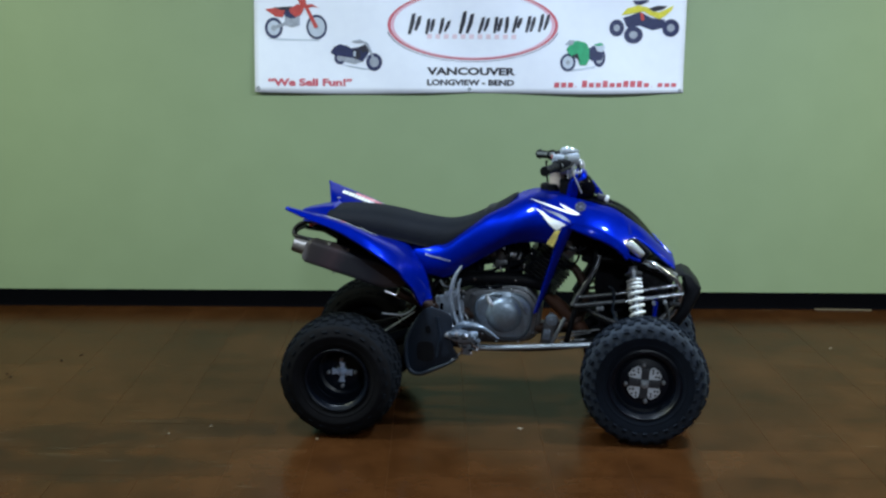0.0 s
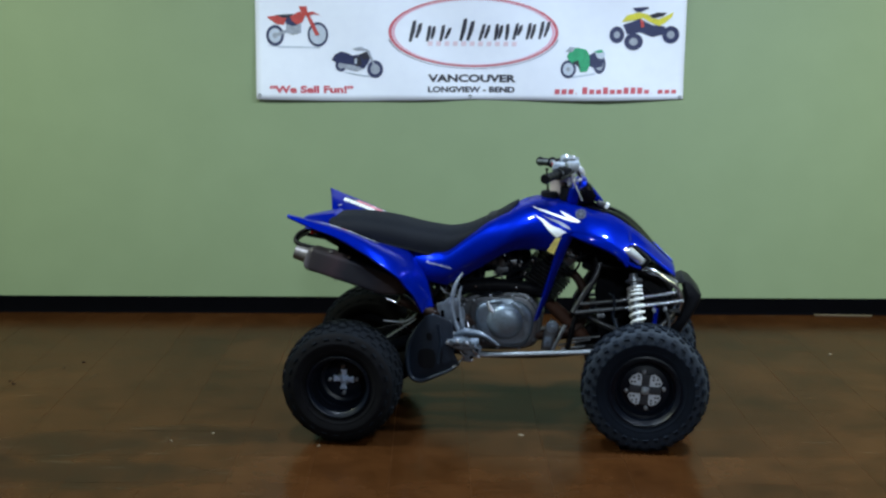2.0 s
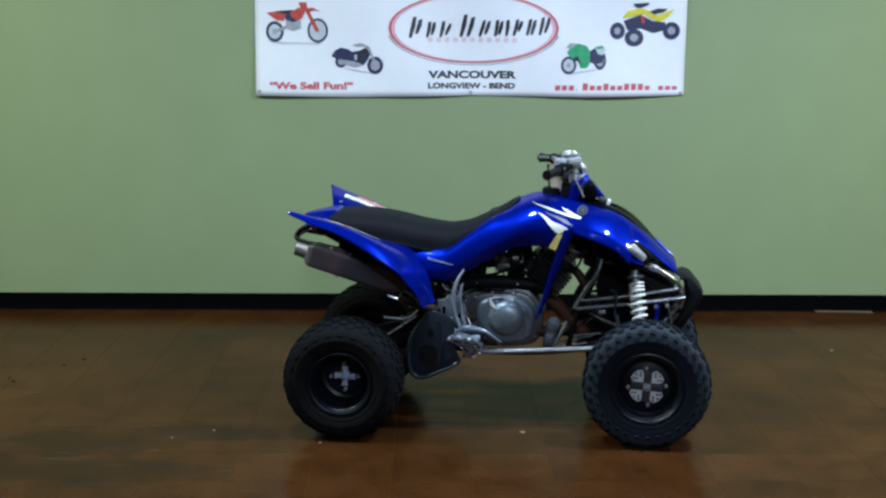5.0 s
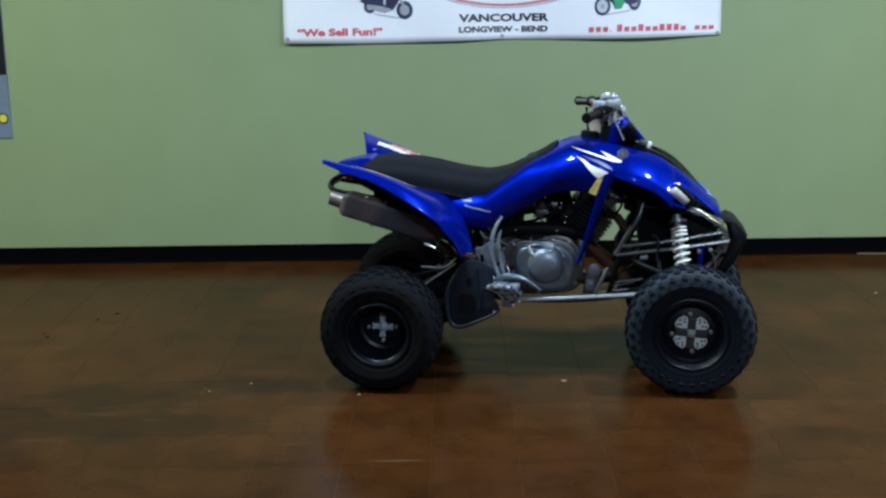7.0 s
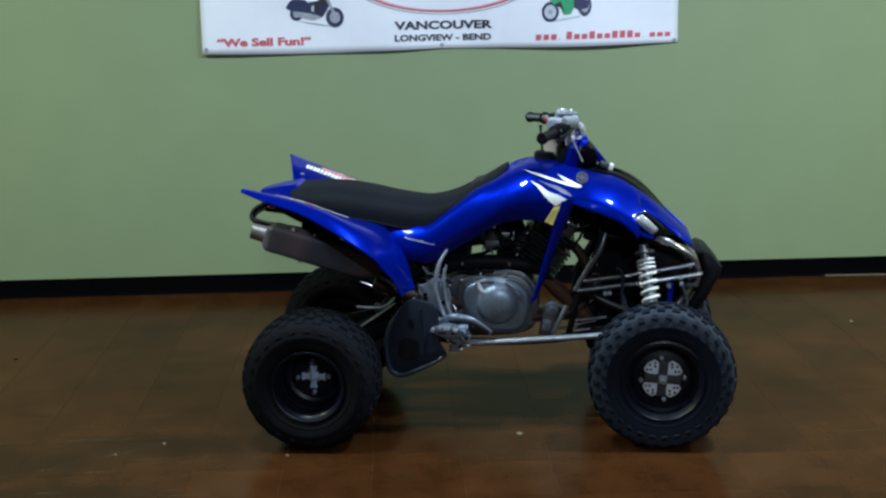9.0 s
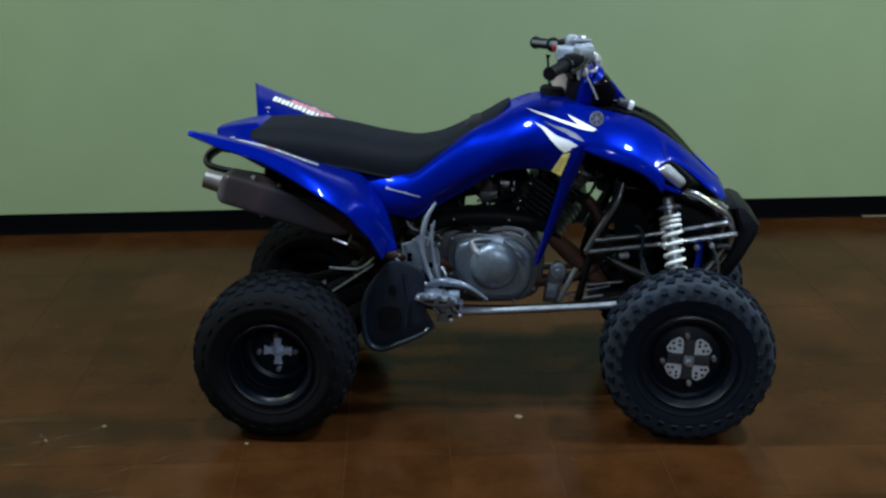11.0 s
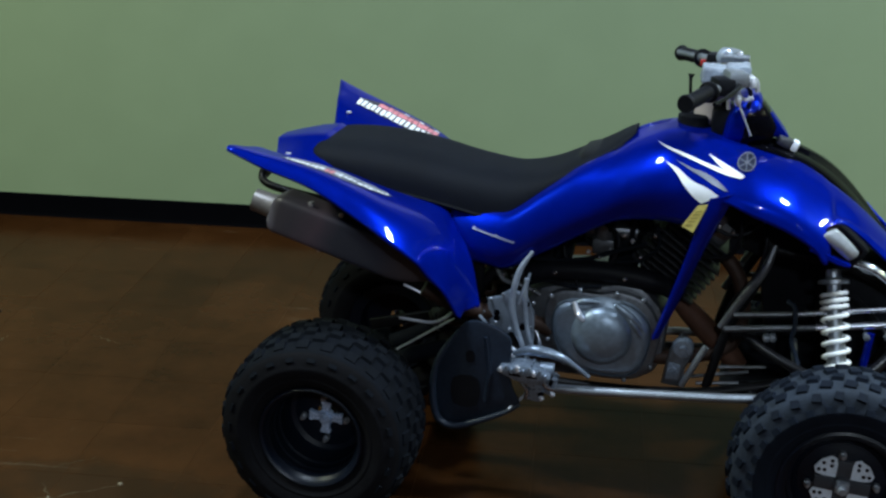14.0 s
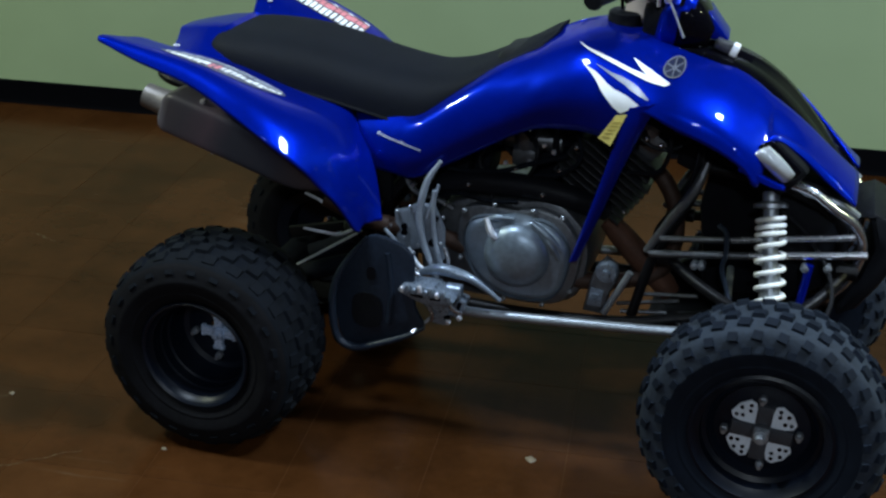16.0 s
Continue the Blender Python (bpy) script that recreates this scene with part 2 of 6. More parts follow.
def muffler_material():
    """Bare steel stained by heat: brown grey at the outlet, a plum band, then sooty blue grey."""
    m = material("heat_stained_muffler", (0.2, 0.2, 0.2), 0.46, 0.2, vary=0.3, scale=7, bump=0.2, rough_vary=0.12)
    nd, ln = m.node_tree.nodes, m.node_tree.links
    tc = nd.new("ShaderNodeTexCoord")
    sep = nd.new("ShaderNodeSeparateXYZ")
    ln.new(tc.outputs["Object"], sep.inputs[0])
    n = nd.new("ShaderNodeTexNoise")
    n.inputs["Scale"].default_value = 9
    n.inputs["Detail"].default_value = 5
    ln.new(tc.outputs["Object"], n.inputs["Vector"])
    mr = nd.new("ShaderNodeMapRange")
    mr.inputs["From Min"].default_value, mr.inputs["From Max"].default_value = -0.23, 0.23
    ln.new(sep.outputs["X"], mr.inputs["Value"])
    ma = nd.new("ShaderNodeMath")
    ma.operation = "MULTIPLY_ADD"
    ma.inputs[1].default_value = 0.22
    ln.new(n.outputs["Fac"], ma.inputs[0])
    ln.new(mr.outputs["Result"], ma.inputs[2])
    ramp = nd.new("ShaderNodeValToRGB")
    el = ramp.color_ramp.elements
    el[0].position, el[0].color = 0.08, (0.088, 0.078, 0.094, 1)
    el[1].position, el[1].color = 1.0, (0.050, 0.040, 0.046, 1)
    for p, c in ((0.30, (0.068, 0.062, 0.084)), (0.46, (0.100, 0.074, 0.104)), (0.60, (0.040, 0.044, 0.068)), (0.82, (0.034, 0.038, 0.058))):
        el.new(p).color = (*c, 1)
    ln.new(ma.outputs[0], ramp.inputs["Fac"])
    ln.new(ramp.outputs["Color"], nd["Principled BSDF"].inputs["Base Color"])
    return m


M_MUFFLER = muffler_material()
M_TIP = material("dull_outlet_steel", (0.17, 0.155, 0.15), 0.45, 0.5, vary=0.25, scale=24, rough_vary=0.1)
M_SPRING = material("white_spring_paint", (0.74, 0.76, 0.76), 0.35, vary=0.08, scale=40)
M_WHITE = material("white_decal", (0.80, 0.82, 0.86), 0.3, vary=0.06, scale=40)
M_SILVER = material("silver_grey_decal", (0.15, 0.16, 0.20), 0.3, 0.2, vary=0.15, scale=60)
M_FIELD = material("slate_emblem_field", (0.008, 0.012, 0.035), 0.35, 0.0, vary=0.15, scale=60)
M_SCRIPT = material("pale_silver_script", (0.34, 0.37, 0.46), 0.3, 0.0, vary=0.15, scale=60)
M_WORNBAND = material("worn_grey_decal", (0.19, 0.21, 0.27), 0.3, 0.0, vary=0.5, scale=60, second=(0.01, 0.02, 0.09), second_amount=0.4)
M_PINKD = material("faded_red_decal", (0.66, 0.22, 0.26), 0.35, vary=0.15, scale=60)
M_YELLOW = material("yellow_label", (0.68, 0.58, 0.16), 0.5, vary=0.15, scale=60)
M_OCHRE = material("dark_yellow_print", (0.44, 0.36, 0.09), 0.5, vary=0.2, scale=60)
M_PAPER = material("cream_paper", (0.36, 0.30, 0.26), 0.7, vary=0.06, scale=30)
M_LENS = material("clear_lamp_lens", (0.46, 0.49, 0.53), 0.16, 0.35, vary=0.12, scale=70, coat=0.6, rough_vary=0.04)
M_TAIL = material("red_lamp_lens", (0.42, 0.012, 0.010), 0.2, vary=0.2, scale=60, coat=0.5)
M_SHIELD = material("rusty_pipe_shield", (0.075, 0.034, 0.021), 0.65, 0.1, vary=0.35, scale=25, bump=0.3, spec=0.2)
M_RUST = material("rusty_header_pipe", (0.034, 0.017, 0.011), 0.6, 0.2, vary=0.35, scale=25, bump=0.3, spec=0.3)
M_TUBE = glow("lit_diffuser", (0.80, 0.95, 1.0), 1.0)
M_SCUFF = material("pale_floor_scuff", (0.058, 0.040, 0.021), 0.6, vary=0.35, scale=40, spec=0.1)
M_CRUMB = material("pale_crumb", (0.14, 0.11, 0.07), 0.7, vary=0.2, scale=60)
M_POSTER_DARK = material("black_poster_print", (0.010, 0.011, 0.016), 0.35, vary=0.3, scale=8)
M_POSTER_GREY = material("slate_poster_print", (0.14, 0.19, 0.29), 0.4, vary=0.15, scale=8)


# ---- geometry kit ----
def finish(bm, name, mats, smooth=True, angle=40):
    bmesh.ops.recalc_face_normals(bm, faces=bm.faces[:])
    me = bpy.data.meshes.new(name)
    bm.to_mesh(me)
    bm.free()
    for m in mats if isinstance(mats, (list, tuple)) else [mats]:
        me.materials.append(m)
    if smooth:
        me.polygons.foreach_set("use_smooth", [True] * len(me.polygons))
        me.set_sharp_from_angle(angle=radians(angle))
    return me


def part(name, bm, mats, parent, label="", at=None, smooth=True, angle=40):
    """Links a bmesh as one mesh object under a thing or part."""
    ob = new(name, bm if isinstance(bm, bpy.types.Mesh) else finish(bm, name, mats, smooth, angle))
    ob.parent = parent
    if at is not None:
        ob.matrix_basis = at
    return tagged(ob, label)


def thing(name, bm, mats, label, category, group="", kind="", at=None, smooth=True, angle=40):
    ob = new(name, bm if isinstance(bm, bpy.types.Mesh) else (finish(bm, name, mats, smooth, angle) if bm else None))
    if at is not None:
        ob.matrix_basis = at
    return tagged(ob, label, category, group, kind)


def cr(pts, per=5, closed=False):
    """Catmull-Rom through points of any dimension."""
    p = [np.array(q, float) for q in pts]
    n = len(p)
    out = []
    for i in range(n if closed else n - 1):
        a, b = p[i], p[(i + 1) % n]
        z = p[i - 1] if (closed or i > 0) else a * 2 - b
        c = p[(i + 2) % n] if (closed or i + 2 < n) else b * 2 - a
        for k in range(per):
            t = k / per
            out.append(0.5 * (2 * a + (b - z) * t + (2 * z - 5 * a + 4 * b - c) * t * t + (3 * a - z - 3 * b + c) * t ** 3))
    if not closed:
        out.append(p[-1])
    return out


def grid(bm, rows, close_u=False, mat=0):
    """Faces over rows of points; close_u joins each row's end to its start."""
    vs = [[bm.verts.new(tuple(p)) for p in r] for r in rows]
    for a, b in zip(vs, vs[1:]):
        n = len(a)
        for i in range(n if close_u else n - 1):
            q = (a[i], a[(i + 1) % n], b[(i + 1) % n], b[i])
            try:
                bm.faces.new(q).material_index = mat
            except ValueError:
                pass
    return vs


def cap(bm, ring, mat=0):
    try:
        bm.faces.new(ring).material_index = mat
    except ValueError:
        pass


def tube(bm, pts, r, segs=10, per=6, smooth=True, ends=True, mat=0):
    """A round bar along points; r is one radius or one for each point."""
    rad = r if isinstance(r, (list, tuple)) else [r] * len(pts)
    path = [np.r_[p, q] for p, q in zip(pts, rad)]
    path = cr(path, per) if smooth and len(path) > 2 else [np.array(p) for p in path]
    up = None
    rows = []
    for i, p in enumerate(path):
        d = Vector((path[min(i + 1, len(path) - 1)] - path[max(i - 1, 0)])[:3]).normalized()
        if up is None:
            up = Vector((0, 0, 1)) if abs(d.z) < 0.9 else Vector((1, 0, 0))
        side = d.cross(up).normalized()
        up = side.cross(d).normalized()
        c = Vector(p[:3])
        rows.append([c + (side * math.cos(2 * math.pi * k / segs) + up * math.sin(2 * math.pi * k / segs)) * p[3] for k in range(segs)])
    vs = grid(bm, rows, True, mat)
    if ends:
        cap(bm, vs[0][::-1], mat)
        cap(bm, vs[-1], mat)


def lathe(bm, prof, segs=40, axis="Y", centre=(0, 0, 0), mat=0, closed=False):
    """Turns a profile of (radius, along) round an axis."""
    c = Vector(centre)
    rows = []
    for k in range(segs):
        a = 2 * math.pi * k / segs
        row = []
        for r, h in prof:
            u, v = r * math.cos(a), r * math.sin(a)
            row.append(c + Vector({"Y": (u, h, v), "Z": (u, v, h), "X": (h, u, v)}[axis]))
        rows.append(row)
    vs = [[bm.verts.new(p) for p in r] for r in rows]
    n = len(prof)
    for k in range(segs):
        a, b = vs[k], vs[(k + 1) % segs]
        for i in range(n if closed else n - 1):
            j = (i + 1) % n
            try:
                bm.faces.new((a[i], a[j], b[j], b[i])).material_index = mat
            except ValueError:
                pass


def block(bm, centre, size, bevel=0.0, rot=None, mat=0, segs=2):
    """A box with bevelled edges."""
    tmp = bmesh.new()
    bmesh.ops.create_cube(tmp, size=1.0)
    for v in tmp.verts:
        v.co = Vector((v.co.x * size[0], v.co.y * size[1], v.co.z * size[2]))
    if bevel:
        bmesh.ops.bevel(tmp, geom=tmp.edges[:], offset=bevel, segments=segs, affect="EDGES", profile=0.6)
    m = Matrix.Translation(centre) @ (Euler([radians(a) for a in rot]).to_matrix().to_4x4() if rot else Matrix())
    join(bm, tmp, m, mat)


def join(bm, other, m=None, mat=0):
    idx = {}
    other.verts.index_update()
    for v in other.verts:
        idx[v.index] = bm.verts.new(m @ v.co if m else v.co)
    for f in other.faces:
        try:
            bm.faces.new([idx[v.index] for v in f.verts]).material_index = mat
        except ValueError:
            pass
    other.free()


def plate(bm, outline, y0, y1, bevel=0.0, mat=0, per=1, segs=2):
    """A plate in the XZ plane between two depths, its outline rounded by a spline when per is above one."""
    pts = cr(outline, per, True) if per > 1 else outline
    tmp = bmesh.new()
    a = [tmp.verts.new((p[0], y0, p[1])) for p in pts]
    b = [tmp.verts.new((p[0], y1, p[1])) for p in pts]
    n = len(pts)
    tmp.faces.new(a)
    tmp.faces.new(b[::-1])
    for i in range(n):
        tmp.faces.new((a[i], b[i], b[(i + 1) % n], a[(i + 1) % n]))
    bmesh.ops.recalc_face_normals(tmp, faces=tmp.faces[:])
    if bevel:
        ed = [e for e in tmp.edges if abs(e.verts[0].co.y - e.verts[1].co.y) < 1e-6]
        bmesh.ops.bevel(tmp, geom=ed, offset=bevel, segments=segs, affect="EDGES", profile=0.5)
    tmp.verts.index_update()
    join(bm, tmp, None, mat)


def rod(bm, a, b, r, segs=10, mat=0):
    tube(bm, [a, b], r, segs, smooth=False, mat=mat)


def bolt(bm, at, r, h, axis="Y", mat=0):
    """A hexagonal head with a small dome."""
    lathe(bm, [(0.0, -h), (r * 0.6, -h), (r, -h * 0.7), (r, 0.0)], 6, axis, at, mat)


def thicken(ob, t, offset=0.0):
    md = ob.modifiers.new("thickness", "SOLIDIFY")
    md.thickness, md.offset = t, offset
    return ob


def ring_faces(bm, r0, r1, fn, a0=0.0, a1=360.0, segs=64, mat=0):
    """A flat ring or arc, whose points fn(u, v) places."""
    rows = []
    for k in range(segs + 1):
        a = radians(a0 + (a1 - a0) * k / segs)
        rows.append([fn(r * math.cos(a), r * math.sin(a)) for r in (r0, r1)])
    grid(bm, rows, False, mat)


# ---- structure ----
def make_room():
    w, e, s = ROOM
    bm = bmesh.new()
    block(bm, ((w + e) / 2, WALL_Y + 0.08, CEIL / 2), (e - w + 0.32, 0.16, CEIL))
    thing("wall_north", bm, M_WALL, "sage green painted display wall behind the quad bike", "wall", kind="structure", smooth=False)
    for name, c, size in (("wall_west", (w - 0.08, (s + WALL_Y) / 2, CEIL / 2), (0.16, WALL_Y - s, CEIL)), ("wall_east", (e + 0.08, (s + WALL_Y) / 2, CEIL / 2), (0.16, WALL_Y - s, CEIL)), ("wall_south", ((w + e) / 2, s - 0.08, CEIL / 2), (e - w + 0.32, 0.16, CEIL))):
        bm = bmesh.new()
        block(bm, c, size)
        thing(name, bm, M_OTHER, "plain grey-green painted showroom wall", "wall", kind="structure", smooth=False)
    bm = bmesh.new()
    block(bm, ((w + e) / 2, (s + WALL_Y) / 2, CEIL + 0.06), (e - w + 0.32, WALL_Y - s + 0.32, 0.12))
    thing("ceiling", bm, M_CEIL, "plain grey showroom ceiling", "ceiling", kind="structure", smooth=False)
    # coved base strip, with a small rounded top and a toe
    bm = bmesh.new()
    prof = [(0.0, 0.0), (-0.016, 0.0), (-0.011, 0.006), (-0.0065, 0.016), (-0.006, 0.090), (-0.0045, 0.0955), (0.0, 0.097)]
    grid(bm, [[(x, WALL_Y + p[0], p[1] + 0.0005) for p in prof] for x in (w, e)])
    thing("baseboard", bm, M_BASE, "black rubber cove base along the green wall", "baseboard", kind="structure", angle=60)


make_room()


def make_ceiling_light(x, y, watts, tint):
    """A square panel fixture: housing, diffuser and the light that it gives."""
    ob = thing("ceiling_light", None, None, "white square ceiling light out of view, with a lit diffuser", "ceiling light", "square lights on the ceiling", at=pose(x, y, CEIL))
    bm = bmesh.new()
    block(bm, (0, 0, -0.03), (0.46, 0.46, 0.06), 0.012)
    part("housing", bm, M_CEIL, ob)
    bm = bmesh.new()
    block(bm, (0, 0, -0.066), (0.38, 0.38, 0.012), 0.004)
    part("diffuser", bm, M_TUBE, ob, "lit white diffuser")
    la = bpy.data.lights.new("panel_glow", "AREA")
    la.shape, la.size, la.size_y, la.energy, la.color = "RECTANGLE", 0.36, 0.36, watts, tint
    lo = new("panel_glow", la)
    lo.matrix_world = pose(x, y, CEIL - 0.08)


for lamp in LAMPS:
    make_ceiling_light(*lamp)


# ---- quad bike: frame of its own, x ahead, y to its left, z up ----
quad = thing("quad_bike", None, None, "blue sport quad bike with black seat parked on brown floor", "quad bike", at=pose(0.265, 5.342, 0, 0, 0, -7))
BOTH = (-1, 1)


# rear fender: five lines from tail to knee, each as half width and height over the stations in x
FENDER_X = [-0.818, -0.735, -0.628, -0.52, -0.435, -0.376]
FENDER_SEAT_EDGE = [(0.200, 0.845), (0.190, 0.842), (0.175, 0.826), (0.160, 0.787), (0.152, 0.764), (0.144, 0.747)]
FENDER_INNER = [(0.290, 0.895), (0.262, 0.873), (0.240, 0.845), (0.228, 0.801), (0.212, 0.773), (0.198, 0.752)]
FENDER_OUTER = [(0.360, 0.914), (0.335, 0.892), (0.300, 0.861), (0.290, 0.816), (0.270, 0.779), (0.248, 0.752)]
FENDER_LIP = [(0.408, 0.928), (0.386, 0.903), (0.354, 0.870), (0.348, 0.825), (0.332, 0.780), (0.308, 0.744)]
FENDER_HEM = [(0.430, 0.930), (0.416, 0.898), (0.398, 0.864), (0.406, 0.814), (0.404, 0.762), (0.386, 0.714)]
# the leg's front edge and rear edge from knee to foot, as x, half width and height
FENDER_FRONT = [(-0.356, 0.149, 0.733), (-0.331, 0.174, 0.701), (-0.302, 0.194, 0.667), (-0.281, 0.213, 0.628), (-0.267, 0.228, 0.580), (-0.251, 0.252, 0.534)]
FENDER_REAR = [(-0.353, 0.366, 0.676), (-0.319, 0.344, 0.630), (-0.304, 0.322, 0.586), (-0.293, 0.306, 0.550), (-0.288, 0.292, 0.533), (-0.289, 0.281, 0.528)]


def fender_grid(s):
    """The fine rows of the wing and leg at one side, evened out, with a soft roll along the outer edge."""
    rows = []
    for k, x in enumerate(FENDER_X):
        line = [q[k] for q in (FENDER_SEAT_EDGE, FENDER_INNER, FENDER_OUTER, FENDER_LIP, FENDER_HEM)]
        rows.append([(x + 2.0 * max(0, -0.70 - x) * (0.43 - p[0]), s * p[0], p[1]) for p in line])
    # rows that fan round the knee into the leg, from its front edge to its rear edge
    for k, (a, b) in enumerate(zip(FENDER_FRONT, FENDER_REAR)):
        swell = 4 * (1.0, 0.95, 0.8, 0.6, 0.4, 0.2)[k]
        rows.append([tuple((p + (q - p) * u + swell * u * (1 - u) * d) * (s if i == 1 else 1) for i, (p, q, d) in enumerate(zip(a, b, (0.010, 0.002, 0.017)))) for u in (0.0, 0.22, 0.46, 0.72, 1.0)])
    for k, r in enumerate(rows):
        deep = (0.008, 0.017, 0.027, 0.035, 0.040, 0.040, 0.037, 0.034, 0.029, 0.023, 0.018, 0.013)[k]
        x, y, z = r[4]
        r[3] = (r[3][0], r[3][1], r[3][2] - 0.05 * deep)
        r[4] = (x, y - s * 0.62 * deep, z - 0.06 * deep)
        r.append((x - (0.004 if k > 5 else 0.0), y + s * 0.10 * deep, z - 0.92 * deep))
    g = np.array([[q for q in cr(f.reshape(-1, 3), 5)] for f in cr([np.array(r, float).reshape(-1) for r in rows], 6)])
    knee = np.clip((np.arange(len(g)) - 18) / 12, 0, 1)[1:-1, None, None]
    for _ in range(60):
        mean = (g[:-2, 1:-1] + g[2:, 1:-1] + g[1:-1, :-2] + g[1:-1, 2:]) / 4
        g[1:-1, 1:-1] += (mean - g[1:-1, 1:-1]) * (0.07 + 0.53 * knee)
    return g


FENDER_GRIDS = {s: fender_grid(s) for s in BOTH}


def fender_point(i, j, s, lift=0.006):
    """A place above the wing's face, i rows from the tail and j columns from the seat."""
    g = FENDER_GRIDS[s]
    i, j = min(max(i, 0.0), len(g) - 1.001), min(max(j, 0.0), g.shape[1] - 1.001)
    a, b = int(i), int(j)
    u, v = i - a, j - b
    p = (g[a, b] * (1 - u) + g[a + 1, b] * u) * (1 - v) + (g[a, b + 1] * (1 - u) + g[a + 1, b + 1] * u) * v
    n = Vector(g[a + 1, b] - g[a, b]).cross(Vector(g[a, b + 1] - g[a, b])).normalized()
    return Vector(p) + (n if n.z > 0 else -n) * lift


def fender_at(x, u, s, lift=0.006):
    """A place above the wing's face at x; u runs from 0 at the seat to 4 at the outer edge."""
    column = FENDER_GRIDS[s][:31, min(int(round(u * 5)), 25), 0]
    return fender_point(float(np.interp(x, column, np.arange(31))), u * 5, s, lift)


def rear_fender():
    bm = bmesh.new()
    for s in BOTH:
        grid(bm, [[tuple(q) for q in r] for r in FENDER_GRIDS[s]])
    ob = part("rear_fender", bm, M_BLUE, quad, "glossy blue upswept rear fender with worn decals", angle=60)
    thicken(ob, 0.007)
    # raised tail between the wings
    bm = bmesh.new()
    rows = []
    for x, w, zt, wide, zb in ((-0.842, 0.030, 0.850, 0.070, 0.836), (-0.840, 0.036, 0.862, 0.100, 0.842), (-0.800, 0.050, 0.872, 0.150, 0.846), (-0.745, 0.066, 0.883, 0.165, 0.846), (-0.700, 0.076, 0.888, 0.165, 0.840), (-0.640, 0.080, 0.850, 0.160, 0.820)):
        half = [(w * 0.5, zt + 0.001), (w * 0.94, zt), (w + 0.004, zt - 0.004), ((w + wide) / 2, (zt + zb) / 2 - 0.006), (wide - 0.006, zb - 0.001), (wide + 0.03, zb - 0.012)]
        rows.append([(x + 0.03 * (y - w > 0) * (y - w) / 0.1, -y, z) for y, z in half[::-1]] + [(x + 0.03 * (y - w > 0) * (y - w) / 0.1, y, z) for y, z in half])
    vs = grid(bm, rows)
    cap(bm, vs[0])
    part("tail_cover", bm, M_BLUE, quad, "raised blue plastic behind the seat", angle=32)
    return ob


fender = rear_fender()


def seat():
    st = [(-0.725, 0.862, 0.105, 0.846), (-0.700, 0.880, 0.145, 0.830), (-0.62, 0.886, 0.165, 0.804), (-0.52, 0.882, 0.166, 0.782), (-0.42, 0.866, 0.160, 0.764), (-0.33, 0.846, 0.155, 0.744),
          (-0.23, 0.832, 0.148, 0.724), (-0.18, 0.834, 0.144, 0.745), (-0.12, 0.848, 0.136, 0.794), (-0.05, 0.880, 0.122, 0.842), (0.01, 0.912, 0.100, 0.880), (0.055, 0.940, 0.080, 0.918), (0.080, 0.953, 0.055, 0.945)]
    bm = bmesh.new()
    rows = []
    for x, zt, w, zb in cr(st, 4):
        ring = []
        for k in range(25):
            a = math.pi * k / 24
            c, si = math.cos(a), math.sin(a)
            ring.append((x, w * math.copysign(abs(c) ** 0.55, c), zb + (zt - zb) * abs(si) ** 0.62))
        ring += [(x, -w * 0.6, zb - 0.006), (x, w * 0.6, zb - 0.006)]
        rows.append(ring)
    vs = grid(bm, rows, True)
    cap(bm, vs[0][::-1])
    cap(bm, vs[-1])
    ob = part("seat", bm, M_SEAT, quad, "long dipped seat in matt black vinyl", angle=60)
    # welt along the lower edge
    for s in BOTH:
        bm = bmesh.new()
        tube(bm, [(x, s * (w + 0.001), zb + 0.004) for x, zt, w, zb in st[1:-1]], 0.004, 6, 4)
        part("seat_piping", bm, M_PLASTIC, ob)


seat()

# tank cover and front fender: five lines from below the seat to the nose, as half width and height
TANK_X = [-0.352, -0.3, -0.25, -0.2, -0.12, -0.04, 0.03, 0.085, 0.16, 0.235, 0.29, 0.37, 0.45, 0.51, 0.54, 0.556, 0.61, 0.68, 0.735]
TANK_CROWN = [(0.112, 0.752), (0.120, 0.752), (0.132, 0.750), (0.140, 0.752), (0.126, 0.812), (0.112, 0.868), (0.085, 0.905), (0.000, 0.946), (0.000, 0.972), (0.000, 0.970), (0.000, 0.960), (0.030, 0.940), (0.072, 0.918), (0.086, 0.888), (0.093, 0.868), (0.091, 0.858), (0.078, 0.816), (0.050, 0.750), (0.020, 0.698)]
TANK_SHOULDER = [(0.136, 0.738), (0.146, 0.736), (0.156, 0.735), (0.168, 0.738), (0.158, 0.796), (0.148, 0.850), (0.130, 0.890), (0.090, 0.932), (0.092, 0.956), (0.098, 0.954), (0.102, 0.944), (0.110, 0.926), (0.120, 0.904), (0.130, 0.872), (0.134, 0.852), (0.134, 0.838), (0.116, 0.804), (0.094, 0.744), (0.080, 0.694)]
TANK_FLANK = [(0.158, 0.708), (0.172, 0.705), (0.180, 0.704), (0.186, 0.705), (0.180, 0.758), (0.176, 0.808), (0.170, 0.856), (0.152, 0.902), (0.156, 0.930), (0.164, 0.926), (0.170, 0.918), (0.180, 0.904), (0.184, 0.878), (0.184, 0.842), (0.180, 0.824), (0.172, 0.810), (0.154, 0.784), (0.130, 0.730), (0.122, 0.686)]
